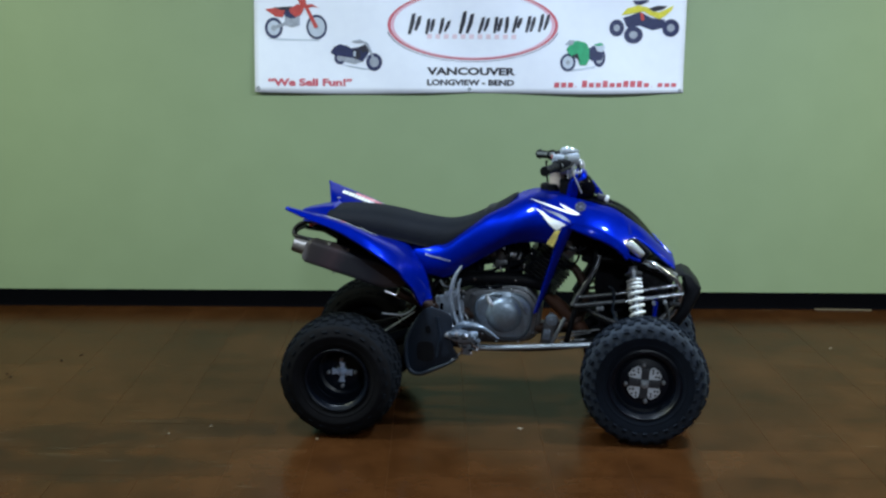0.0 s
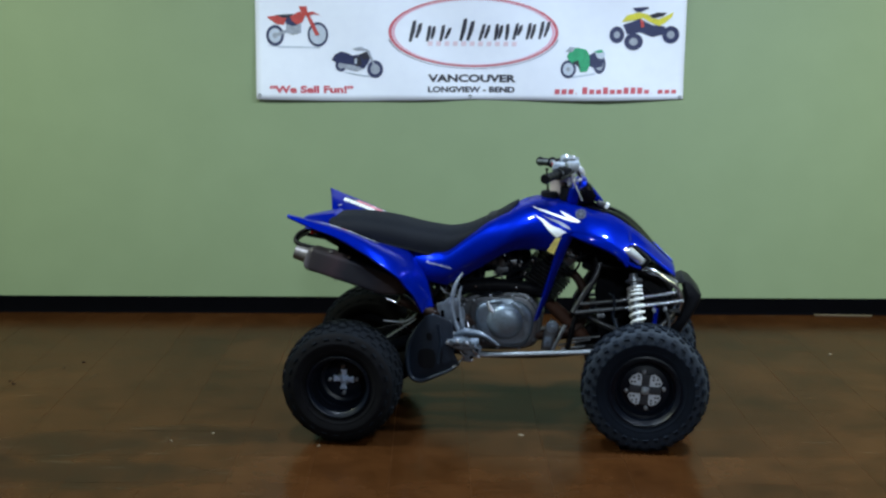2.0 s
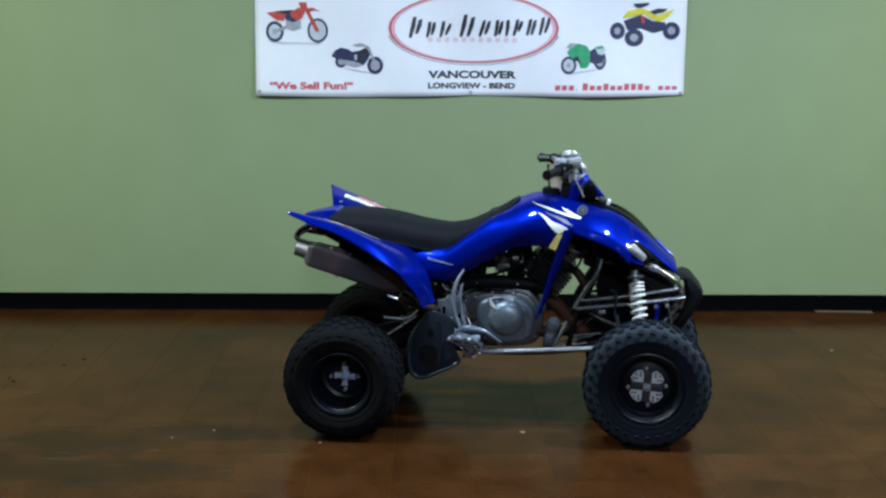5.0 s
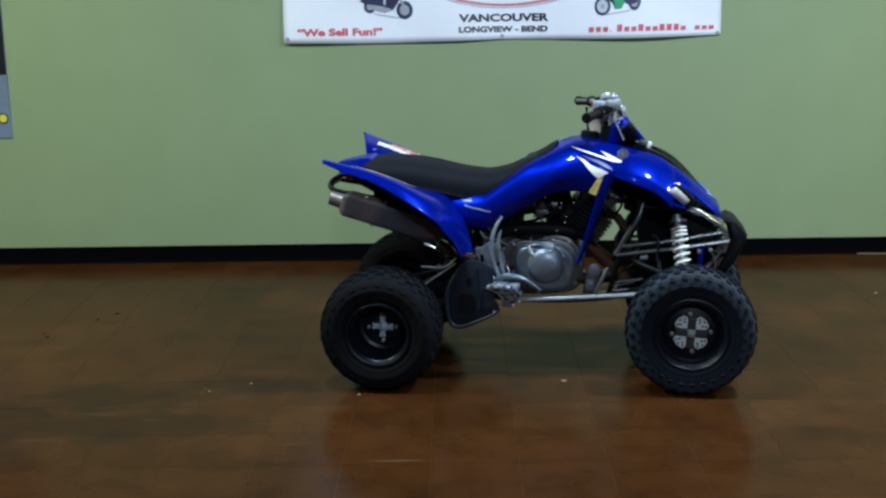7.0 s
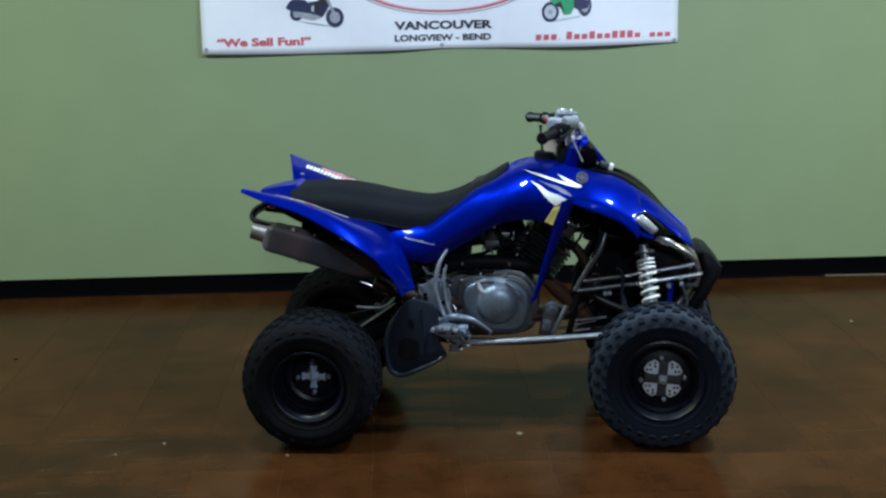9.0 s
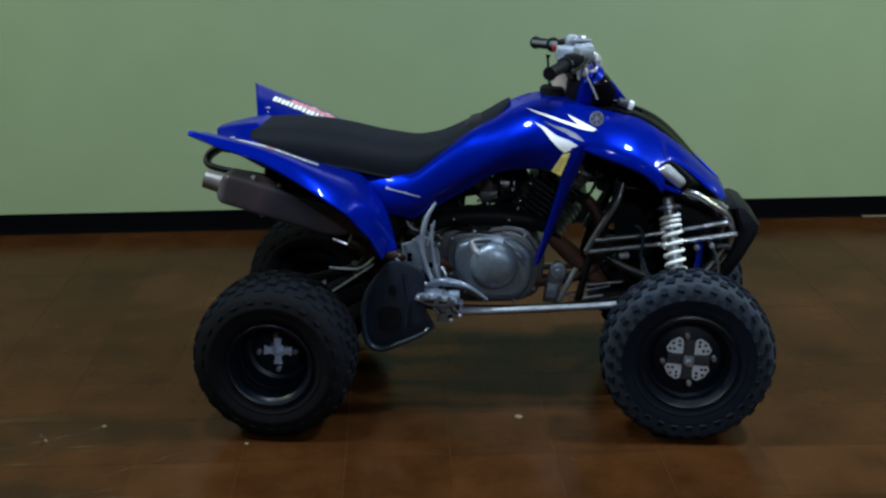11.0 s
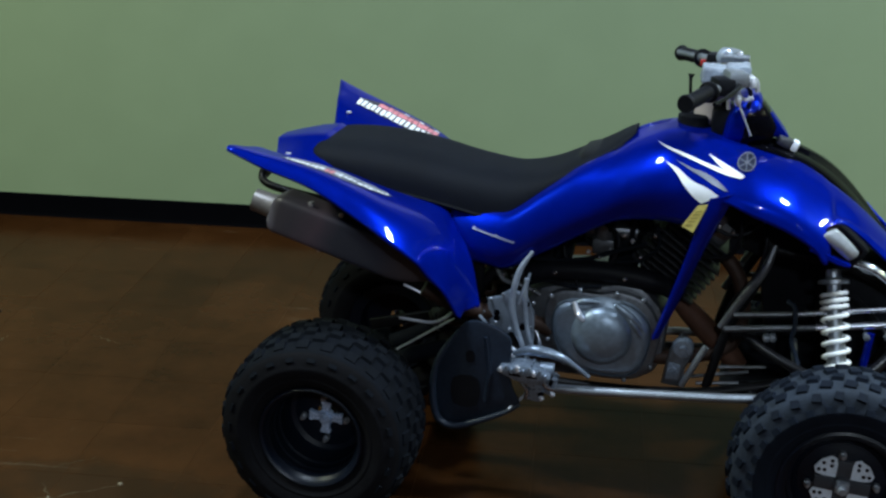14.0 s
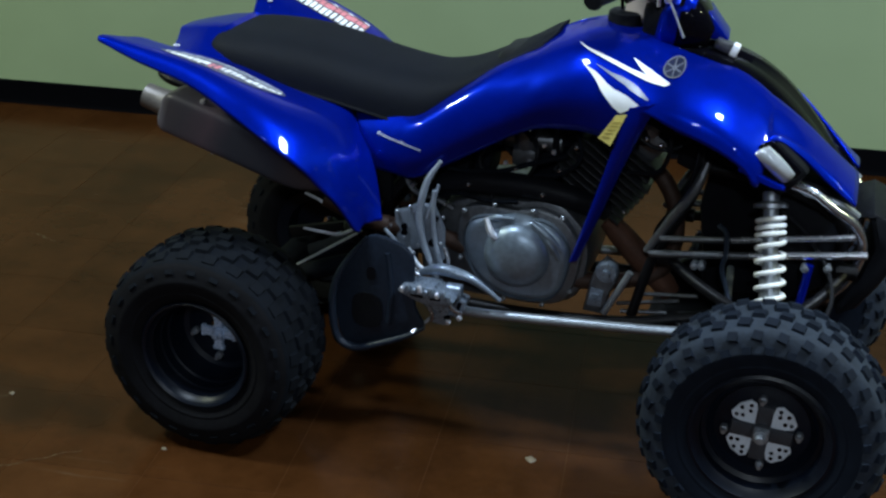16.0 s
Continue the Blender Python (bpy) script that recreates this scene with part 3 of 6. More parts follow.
TANK_BELLY = [(0.168, 0.672), (0.184, 0.667), (0.190, 0.663), (0.190, 0.660), (0.186, 0.708), (0.188, 0.758), (0.194, 0.800), (0.198, 0.838), (0.205, 0.858), (0.214, 0.862), (0.224, 0.872), (0.238, 0.858), (0.240, 0.832), (0.236, 0.792), (0.226, 0.772), (0.186, 0.812), (0.160, 0.784), (0.144, 0.722), (0.147, 0.676)]
TANK_HEM = [(0.166, 0.642), (0.182, 0.632), (0.184, 0.624), (0.178, 0.618), (0.172, 0.660), (0.174, 0.708), (0.180, 0.750), (0.184, 0.770), (0.190, 0.776), (0.206, 0.778), (0.238, 0.842), (0.252, 0.818), (0.254, 0.788), (0.250, 0.752), (0.244, 0.720), (0.196, 0.800), (0.170, 0.772), (0.152, 0.710), (0.150, 0.670)]
TANK = list(zip(TANK_X, TANK_CROWN, TANK_SHOULDER, TANK_FLANK, TANK_BELLY, TANK_HEM))


def tank_points(s, per_x=5, per_y=5):
    flat = [np.array([c for p in r[1:] for c in (r[0], s * p[0], p[1])]) for r in TANK]
    return [[Vector(q) for q in cr(f.reshape(-1, 3), per_y)] for f in cr(flat, per_x)]


def tank_surface(x, z, s=-1, lift=0.0015):
    """The place on the cover's flank at a given x and height."""
    flat = [np.array([c for p in r[1:] for c in (r[0], s * p[0], p[1])]) for r in TANK]
    for i in range(len(flat) - 1):
        if flat[i][0] <= x <= flat[i + 1][0]:
            t = (x - flat[i][0]) / (flat[i + 1][0] - flat[i][0])
            z0, a, b, c = flat[max(i - 1, 0)], flat[i], flat[i + 1], flat[min(i + 2, len(flat) - 1)]
            f = 0.5 * (2 * a + (b - z0) * t + (2 * z0 - 5 * a + 4 * b - c) * t * t + (3 * a - z0 - 3 * b + c) * t ** 3)
            pts = cr(f.reshape(-1, 3), 10)
            for p, q in zip(pts, pts[1:]):
                if (p[2] - z) * (q[2] - z) <= 0:
                    k = (p[2] - z) / ((p[2] - q[2]) or 1e-6)
                    y = p[1] + (q[1] - p[1]) * k
                    n = Vector((0, p[2] - q[2], q[1] - p[1])).normalized() * (1 if s > 0 else -1)
                    n = n if n.y * s > 0 else -n
                    return Vector((x, y, z)) + n * lift
    return Vector((x, s * 0.2, z))


bm = bmesh.new()
for s in BOTH:
    grid(bm, tank_points(s))
bmesh.ops.remove_doubles(bm, verts=bm.verts[:], dist=0.0004)
cover = part("tank_cover", bm, M_BLUE, quad, "glossy blue tank cover and front fender with white flashes", angle=70)
thicken(cover, 0.006)


def fender_leg(s):
    """The tapering blue strip that runs down from the fender to the engine."""
    bm = bmesh.new()
    rows = []
    for x, y, z, w in cr([(0.300, 0.236, 0.858, 0.030), (0.278, 0.236, 0.80, 0.026), (0.245, 0.226, 0.70, 0.019), (0.210, 0.208, 0.59, 0.015), (0.172, 0.190, 0.478, 0.010)], 5):
        rows.append([(x + dx * w, s * (y + dy), z + dx * w * 0.3) for dx, dy in ((-1, -0.014), (-0.95, 0.0), (-0.5, 0.006), (0.5, 0.006), (0.95, 0.0), (1, -0.014))])
    vs = grid(bm, rows, True)
    cap(bm, vs[0])
    cap(bm, vs[-1][::-1])
    part("fender_leg", bm, M_BLUE, quad, angle=50)


for s in BOTH:
    fender_leg(s)


def flank_decal(name, upper, lower, mat, s, label=""):
    """A thin decal on the tank cover's flank between an upper and a lower edge in x and z."""
    bm = bmesh.new()
    rows = []
    for a, b in zip(cr(upper, 4), cr(lower, 4)):
        rows.append([tank_surface(*(a + (b - a) * v / 3), s, 0.0055) for v in range(4)])
    grid(bm, rows)
    part(name, bm, mat, cover, label)


for s in BOTH:
    flank_decal("decal", ((0.138, 0.943), (0.194, 0.932), (0.250, 0.916), (0.294, 0.905), (0.345, 0.8945)), ((0.139, 0.9425), (0.186, 0.9290), (0.245, 0.911), (0.297, 0.896), (0.334, 0.890)), M_WHITE, s, "white flash decal")
    flank_decal("decal", ((0.259, 0.930), (0.301, 0.913), (0.344, 0.8955)), ((0.260, 0.929), (0.289, 0.908), (0.318, 0.8985)), M_WHITE, s, "white flash decal")
    flank_decal("decal", ((0.162, 0.912), (0.193, 0.900), (0.227, 0.879), (0.262, 0.868), (0.290, 0.856)), ((0.163, 0.911), (0.190, 0.890), (0.209, 0.868), (0.235, 0.844), (0.252, 0.833)), M_WHITE, s, "white flash decal")
    flank_decal("decal", ((0.186, 0.916), (0.221, 0.904), (0.252, 0.897), (0.284, 0.884), (0.309, 0.866)), ((0.187, 0.915), (0.223, 0.898), (0.252, 0.886), (0.272, 0.876), (0.302, 0.866)), M_SILVER, s, "silver flash decal")
    bm = bmesh.new()
    plate(bm, ((0.246, 0.832), (0.268, 0.836), (0.240, 0.766), (0.213, 0.780)), s * 0.2385, s * 0.2395)
    lb = part("warning_label", bm, M_YELLOW, cover, "creased yellow warning label", smooth=False)
    for k in range(5):
        bm = bmesh.new()
        t = k / 5
        plate(bm, ((0.241 - 0.024 * t, 0.818 - 0.040 * t), (0.257 - 0.024 * t, 0.821 - 0.044 * t), (0.256 - 0.024 * t, 0.818 - 0.044 * t), (0.240 - 0.024 * t, 0.815 - 0.040 * t)), s * 0.2396, s * 0.2402)
        part("label_bar", bm, M_OCHRE, lb, smooth=False)
    # round emblem, kept plain
    cx, cz = 0.345, 0.9165
    bm = bmesh.new()
    ring_faces(bm, 0.0, 0.0150, lambda u, v: tank_surface(cx + u * 1.30, cz + v * 0.86, s, 0.0056), segs=28)
    part("emblem_field", bm, M_FIELD, cover, "dark field of the emblem")
    bm = bmesh.new()
    for r0, r1 in ((0.0142, 0.0162), (0.0, 0.0034)):
        ring_faces(bm, r0, r1, lambda u, v: tank_surface(cx + u * 1.30, cz + v * 0.86, s, 0.0064), segs=28)
    for a in range(30, 360, 60):
        ca, sa = math.cos(radians(a)), math.sin(radians(a))
        grid(bm, [[tank_surface(cx + (ca * r - sa * w) * 1.30, cz + (sa * r + ca * w) * 0.86, s, 0.0064) for w in (-0.0010, 0.0010)] for r in (0.003, 0.008, 0.0135)])
    part("emblem", bm, M_SILVER, cover, "round silver emblem")


for s in BOTH:
    # broken lettering, too small to read, as bars: white and red on one wing, worn silver and white on the other
    rng = random.Random(21)
    if s < 0:
        # a worn grey band that tapers at both ends, with slanted white bars in two rows
        ends = (7.0, 8.5, 10.8, 13.1, 15.0, 17.5, 19.6, 21.2)
        above = (12.2, 9.8, 7.0, 5.4, 4.9, 5.2, 6.2, 7.8)
        below = (13.0, 14.0, 14.8, 14.2, 13.4, 12.2, 10.6, 9.0)

        def band(i, v, lift):
            j0, j1 = np.interp(i, ends, above), np.interp(i, ends, below)
            return fender_point(i + 0.35 * (v - 0.5), j0 + (j1 - j0) * v, s, lift)
        bm = bmesh.new()
        grid(bm, [[band(7.0 + 14.2 * k / 40, v / 8, 0.0048) for v in range(9)] for k in range(41)])
        part("decal", bm, M_WORNBAND, fender, "worn grey decal band under the lettering")
        i = 7.6
        while i < 20.6:
            wide = rng.uniform(0.30, 0.62)
            for v0, v1, mat in ((0.05 + rng.uniform(0, 0.08), 0.36, M_SCRIPT), (0.46 + rng.uniform(0, 0.1), 0.94 - rng.uniform(0, 0.16), M_WHITE if rng.random() < 0.8 else M_PINKD)):
                bm = bmesh.new()
                grid(bm, [[band(i + dx, v0 + (v1 - v0) * v / 4, 0.0057) for v in range(5)] for dx in (0.0, wide * 0.5, wide)])
                part("lettering_bar", bm, mat, fender, "worn white lettering bar")
            i += wide + rng.uniform(0.06, 0.22)
    else:
        bm = bmesh.new()
        grid(bm, [[fender_at(-0.735 + 0.0125 * k, 1.52 + du * (0.5 + 0.5 * min(k / 6, 1)), s, 0.0045) for du in (0.0, 0.3, 0.6, 0.95, 1.3)] for k in range(20)])
        part("decal", bm, M_INK_BLACK, fender, "dark decal strip under the lettering")
        for k in range(16):
            x0 = -0.735 + k * 0.0147
            u0 = 1.56 + k * 0.003 + rng.uniform(-0.03, 0.03)
            bm = bmesh.new()
            grid(bm, [[fender_at(x0 + dx + 0.006 * du, u0 + du, s) for du in (0.0, 0.26, 0.54)] for dx in (0.0, 0.005, rng.uniform(0.0085, 0.0125))])
            part("lettering_bar", bm, M_WHITE, fender)
            if k > 3:
                bm = bmesh.new()
                grid(bm, [[fender_at(x0 + dx + 0.006 * du, u0 + 0.60 + du, s) for du in (0.0, 0.2, rng.uniform(0.38, 0.46))] for dx in (0.0, 0.007, 0.0125 if k % 4 else 0.0147)])
                part("lettering_bar", bm, M_PINKD, fender, "faded red lettering bar")
            if k > 6:
                bm = bmesh.new()
                grid(bm, [[fender_at(x0 + dx, u0 + 1.10 + du, s) for du in (0.0, 0.05, 0.12)] for dx in (0.0, 0.007, 0.0140)])
                part("lettering_bar", bm, M_SILVER if k % 3 else M_WHITE, fender, "thin silver lettering bar")
    bm = bmesh.new()
    bolt(bm, (0, 0, 0), 0.008, 0.004, "Z")
    part("fender_bolt", bm, M_CHROME, fender, at=Matrix.Translation(fender_at(-0.738, 0.75, s, 0.010)))
    # small silver script below the seat, kept as slanted bars over a thin line
    for k in range(15):
        x0 = -0.290 + 0.0072 * k
        z0 = 0.7050 - 0.00136 * k
        hh = 0.0058 if k in (0, 8) else 0.0034
        bm = bmesh.new()
        grid(bm, [[tank_surface(x0 + dx + dz * 0.5, z0 + dz, s, 0.0050) for dz in (0.0, hh)] for dx in (0.0, 0.0030, 0.0058)])
        part("lettering_bar", bm, M_SCRIPT, cover, "small silver lettering bar")


def nose():
    # black centre panel between the fender bands, running down to the bumper
    bm = bmesh.new()
    rows = []
    for x, w, z, rise in cr([(0.330, 0.075, 0.940, 0.010), (0.410, 0.085, 0.926, 0.018), (0.490, 0.098, 0.890, 0.032), (0.560, 0.098, 0.838, 0.042), (0.630, 0.080, 0.778, 0.030), (0.690, 0.056, 0.718, 0.012), (0.738, 0.030, 0.672, 0.004)], 4):
        rows.append([(x, w * u, z + rise * (1 - u * u) - (0.010 if abs(u) == 0.31 else 0)) for u in (-1.0, -0.8, -0.5, -0.31, -0.15, 0.15, 0.31, 0.5, 0.8, 1.0)])
    grid(bm, rows)
    ob = part("nose_panel", bm, M_SMOKE, quad, "black plastic centre panel over the nose", angle=50)
    thicken(ob, 0.006)
    bm = bmesh.new()
    block(bm, (0.428, -0.040, 0.950), (0.036, 0.036, 0.024), 0.006, (0, 22, 0))
    part("hinge_bracket", bm, M_DARKALU, ob, "dull metal bracket")
    bm = bmesh.new()
    block(bm, (0.452, -0.042, 0.942), (0.016, 0.034, 0.026), 0.005, (0, 22, 0))
    part("hinge_bracket", bm, M_WHITE, ob, "bright white hinge block")


nose()


def headlight(s):
    corners = [Vector(c) for c in ((0.522, 0, 0.784), (0.552, 0, 0.803), (0.611, 0, 0.745), (0.590, 0, 0.724))]
    mid = sum(corners, Vector()) / 4

    def patch(name, grow, shift, lift, bulge, mat, parent, label, thick):
        """A slightly domed pane with rounded corners."""
        bm = bmesh.new()
        rows = []
        for i in range(11):
            row = []
            for j in range(11):
                a, b = i / 5 - 1, j / 5 - 1
                u, v = a * math.sqrt(1 - 0.14 * b * b), b * math.sqrt(1 - 0.14 * a * a)
                u, v = u / 2 + 0.5, v / 2 + 0.5
                p = corners[0].lerp(corners[1], u).lerp(corners[3].lerp(corners[2], u), v)
                p = mid + (p - mid) * grow
                y = 0.231 - (p.x - 0.522) * 0.22 + lift + bulge * (1 - a * a) * (1 - b * b)
                row.append((p.x + shift[0], s * y, p.z + shift[1]))
            rows.append(row)
        grid(bm, rows)
        ob = part(name, bm, mat, parent, label, angle=60)
        return thicken(ob, thick)

    ob = patch("headlight", 1.0, (0, 0), 0.0, 0.010, M_LENS, quad, "clear headlight lens in the fender", 0.006)
    patch("bezel", 1.13, (0.006, 0.004), -0.012, 0.004, M_SMOKE, ob, "black lamp surround", 0.006)
    # blue lip of the fender that runs on below the lens
    bm = bmesh.new()
    rows = []
    for x, y, z, w in cr([(0.500, 0.247, 0.752, 0.018), (0.532, 0.243, 0.738, 0.016), (0.566, 0.234, 0.722, 0.013), (0.594, 0.224, 0.714, 0.006)], 5):
        rows.append([(x - 0.4 * w, s * (y - 0.010), z + w * 0.9), (x, s * (y + 0.001), z + w * 0.5), (x, s * (y + 0.002), z), (x, s * (y - 0.012), z - 0.002)])
    grid(bm, rows)
    thicken(part("fender_lip", bm, M_BLUE, ob, "blue lip below the lamp", angle=60), 0.004)
    # dark housing behind
    bm = bmesh.new()
    block(bm, (0.575, s * 0.165, 0.745), (0.10, 0.07, 0.085), 0.02, (0, 42, 0))
    part("lamp_housing", bm, M_PLASTIC, ob)


for s in BOTH:
    headlight(s)


def bumper():
    bm = bmesh.new()
    plate(bm, ((0.742, 0.636), (0.776, 0.650), (0.806, 0.638), (0.850, 0.585), (0.842, 0.552), (0.806, 0.480), (0.770, 0.425), (0.735, 0.405), (0.725, 0.430), (0.768, 0.500), (0.786, 0.570), (0.768, 0.630)), -0.115, 0.115, 0.014)
    ob = part("front_bumper", bm, M_PLASTIC, quad, "black moulded front bumper guard", angle=35)
    for s in BOTH:
        bm = bmesh.new()
        tube(bm, [(0.590, s * 0.14, 0.700), (0.645, s * 0.155, 0.694), (0.690, s * 0.155, 0.664), (0.745, s * 0.14, 0.622), (0.764, s * 0.122, 0.56), (0.745, s * 0.112, 0.49), (0.705, s * 0.11, 0.440)], 0.010, 10)
        part("bumper_tube", bm, M_BAR, ob, "bright steel tube")
        bm = bmesh.new()
        tube(bm, [(0.62, s * 0.12, 0.680), (0.70, s * 0.135, 0.668), (0.745, s * 0.12, 0.640)], 0.008, 8)
        part("bumper_brace", bm, M_ALU, ob)
    bm = bmesh.new()
    plate(bm, ((0.56, 0.70), (0.72, 0.675), (0.74, 0.62), (0.70, 0.45), (0.62, 0.40), (0.54, 0.52)), -0.075, 0.075, 0.012)
    part("radiator_shroud", bm, M_PLASTIC, ob)


bumper()


# ---- wheels ----
def tyre_mesh(name, radius, width, rim_r, knobs, front):
    """A low pressure tyre: carcass with a bulged wall, and rows of raised blocks."""
    hw = width / 2
    bm = bmesh.new()
    prof = [(rim_r - 0.012, -hw * 0.62), (rim_r + 0.004, -hw * 0.80), (rim_r + 0.020, -hw * 0.92), (rim_r + (radius - rim_r) * 0.45, -hw), (radius - 0.055, -hw * 0.985), (radius - 0.030, -hw * 0.92), (radius - 0.016, -hw * 0.78), (radius - 0.011, -hw * 0.4), (radius - 0.010, 0.0)]
    prof += [(r, -h) for r, h in prof[-2::-1]]
    smooth_prof = [tuple(p) for p in cr(prof, 3)]
    lathe(bm, smooth_prof, 72, "Y", closed=False)
    shoulder = rim_r + (radius - rim_r) * (0.50 if front else 0.80)
    for f in bm.faces:
        c = f.calc_center_median()
        f.material_index = 1 if math.hypot(c.x, c.z) > shoulder else 0
    # raised ribs on the wall near the bead
    lathe(bm, [(rim_r + 0.026, -hw * 0.945), (rim_r + 0.029, -hw * 0.965), (rim_r + 0.033, -hw * 0.965), (rim_r + 0.036, -hw * 0.955)], 72, "Y")
    carcass = finish(bm, name, [M_RUBBER if front else M_SIDEWALL, M_DUSTY if front else M_WORN], True, 45)
    bm = bmesh.new()
    rng = random.Random(7 if front else 11)
    # each row: place across, drop from the crown, phase, breadth, lean
    half = ((0.975, 0.049, 0.0, 0.017, 70), (0.870, 0.022, 0.5, 0.022, 42), (0.58, 0.005, 0.0, 0.026, 14), (0.20, 0.001, 0.5, 0.024, 0)) if front else ((0.915, 0.032, 0.0, 0.022, 52), (0.70, 0.009, 0.5, 0.030, 22), (0.42, 0.002, 0.0, 0.034, 6), (0.14, 0.0, 0.5, 0.030, 0))
    for sg in BOTH:
        for u, drop, ph, size, lean in half:
            for k in range(knobs):
                a = 2 * math.pi * (k + ph + (0.25 if sg > 0 else 0)) / knobs
                r = radius - drop - 0.007
                tmp = bmesh.new()
                bmesh.ops.create_cube(tmp, size=1.0)
                w = 2 * math.pi * (radius - drop) / knobs * ((0.46 if drop > 0.01 else 0.52) if front else (0.42 if drop > 0.02 else 0.52))
                for v in tmp.verts:
                    k2 = 0.84 if v.co.z > 0 else 1.04
                    v.co = Vector((v.co.x * w * k2, v.co.y * size * k2, v.co.z * (0.012 if front else 0.009 if drop > 0.02 else 0.013)))
                m = Matrix.Rotation(math.pi / 2 - a, 4, "Y") @ Matrix.Translation((0, sg * u * hw, r)) @ Matrix.Rotation(-sg * radians(lean), 4, "X") @ Matrix.Rotation(rng.uniform(-0.06, 0.06) + (0.22 * sg if front and drop < 0.04 else 0), 4, "Z")
                join(bm, tmp, m, 0)
    return carcass, finish(bm, "tread", M_RUBBER if front else M_WORN, True, 45)


def rim_mesh(name, rim_r, hw, dish):
    """A steel rim: lip, stepped barrel and a dished centre."""
    bm = bmesh.new()
    prof = [(0.030, dish), (0.060, dish), (0.085, dish + 0.010), (rim_r * 0.72, dish + 0.012), (rim_r * 0.80, dish - 0.004), (rim_r * 0.83, -hw + 0.045), (rim_r * 0.90, -hw + 0.038), (rim_r * 0.92, -hw + 0.016), (rim_r * 0.985, -hw + 0.010), (rim_r + 0.006, -hw + 0.001), (rim_r + 0.012, -hw + 0.004), (rim_r + 0.010, -hw + 0.012), (rim_r - 0.004, -hw + 0.022), (rim_r - 0.006, hw - 0.02), (rim_r + 0.010, hw - 0.002), (rim_r - 0.02, hw - 0.01), (rim_r * 0.8, hw - 0.03), (rim_r * 0.78, dish + 0.03), (0.03, dish + 0.02)]
    if dish > 0:
        # deep rear barrel with small steps behind a thin rolled lip
        prof[3:12] = [(rim_r * 0.70, dish + 0.012), (rim_r * 0.80, dish + 0.006), (rim_r * 0.84, dish - 0.012), (rim_r * 0.845, -0.030), (rim_r * 0.875, -0.034), (rim_r * 0.88, -0.058), (rim_r * 0.905, -0.062), (rim_r * 0.91, -hw + 0.022), (rim_r * 0.955, -hw + 0.016), (rim_r * 0.985, -hw + 0.005), (rim_r + 0.004, -hw + 0.001), (rim_r + 0.008, -hw + 0.005), (rim_r + 0.006, -hw + 0.013)]
    lathe(bm, prof, 56, "Y")
    return finish(bm, name, M_RIM, True, 35)


def hub_mesh(name, front):
    bm = bmesh.new()
    if front:
        lathe(bm, [(0.0, -0.034), (0.010, -0.034), (0.012, -0.030), (0.012, -0.020), (0.022, -0.018), (0.024, 0.0), (0.0, 0.0)], 24, "Y")
    else:
        lathe(bm, [(0.0, -0.034), (0.006, -0.034), (0.008, -0.026), (0.013, -0.025), (0.015, -0.018), (0.015, -0.010), (0.021, -0.008), (0.021, 0.0), (0.0, 0.0)], 20, "Y")
    return finish(bm, name, M_HUB if front else M_HUB_REAR, True, 35)


def arm_mesh(name, front):
    """One of the four arms of a hub: a plain bar in front, a bar with a cross lug at the rear."""
    bm = bmesh.new()
    if front:
        plate(bm, ((0.018, -0.016), (0.062, -0.016), (0.062, 0.016), (0.018, 0.016)), -0.016, -0.002, 0.005)
    else:
        plate(bm, ((0.012, -0.010), (0.033, -0.010), (0.034, -0.013), (0.043, -0.013), (0.043, 0.013), (0.034, 0.013), (0.033, 0.010), (0.012, 0.010)), -0.015, 0.0, 0.003)
    return finish(bm, name, M_HUB if front else M_HUB_REAR, True, 35)


def boss_mesh(name):
    """The square bright boss and axle nut in the middle of the front hub."""
    bm = bmesh.new()
    block(bm, (0, -0.012, 0), (0.032, 0.026, 0.032), 0.006)
    lathe(bm, [(0.0, -0.046), (0.008, -0.046), (0.010, -0.042), (0.010, -0.034), (0.015, -0.033), (0.015, -0.024)], 18, "Y")
    return finish(bm, name, M_ALU, True, 35)


def disc_mesh(name):
    """One drilled quarter of the front brake disc, seen through the rim."""
    bm = bmesh.new()
    shape = ((0.020, -20), (0.043, -26), (0.064, -27), (0.073, -19), (0.075, 0), (0.073, 19), (0.064, 27), (0.043, 26), (0.020, 20))
    plate(bm, [(r * math.cos(radians(45 + a)), r * math.sin(radians(45 + a))) for r, a in shape], -0.004, 0.002, 0.0012, segs=1)
    return finish(bm, name, M_DISC, True, 35)


def hole_mesh(name):
    bm = bmesh.new()
    lathe(bm, [(0.0, -0.0049), (0.0044, -0.0049), (0.0044, 0.002)], 10, "Y")
    return finish(bm, name, M_SMOKE, True, 35)


def nut_mesh(name):
    bm = bmesh.new()
    lathe(bm, [(0.0, -0.026), (0.005, -0.026), (0.006, -0.016), (0.0085, -0.015), (0.0085, 0.0)], 6, "Y")
    return finish(bm, name, M_ALU, True, 30)


TYRES = {True: tyre_mesh("tyre", 0.258, 0.170, 0.133, 30, True), False: tyre_mesh("tyre", 0.245, 0.240, 0.122, 24, False)}
RIMS = {True: rim_mesh("wheel", 0.133, 0.081, -0.036), False: rim_mesh("wheel", 0.122, 0.114, 0.022)}
HUBS = {True: hub_mesh("hub", True), False: hub_mesh("hub", False)}
ARMS = {True: arm_mesh("hub_arm", True), False: arm_mesh("hub_arm", False)}
BOSS = boss_mesh("hub_boss")
DISC, HOLES, NUT = disc_mesh("brake_disc"), hole_mesh("drilled_hole"), nut_mesh("lug_nut")


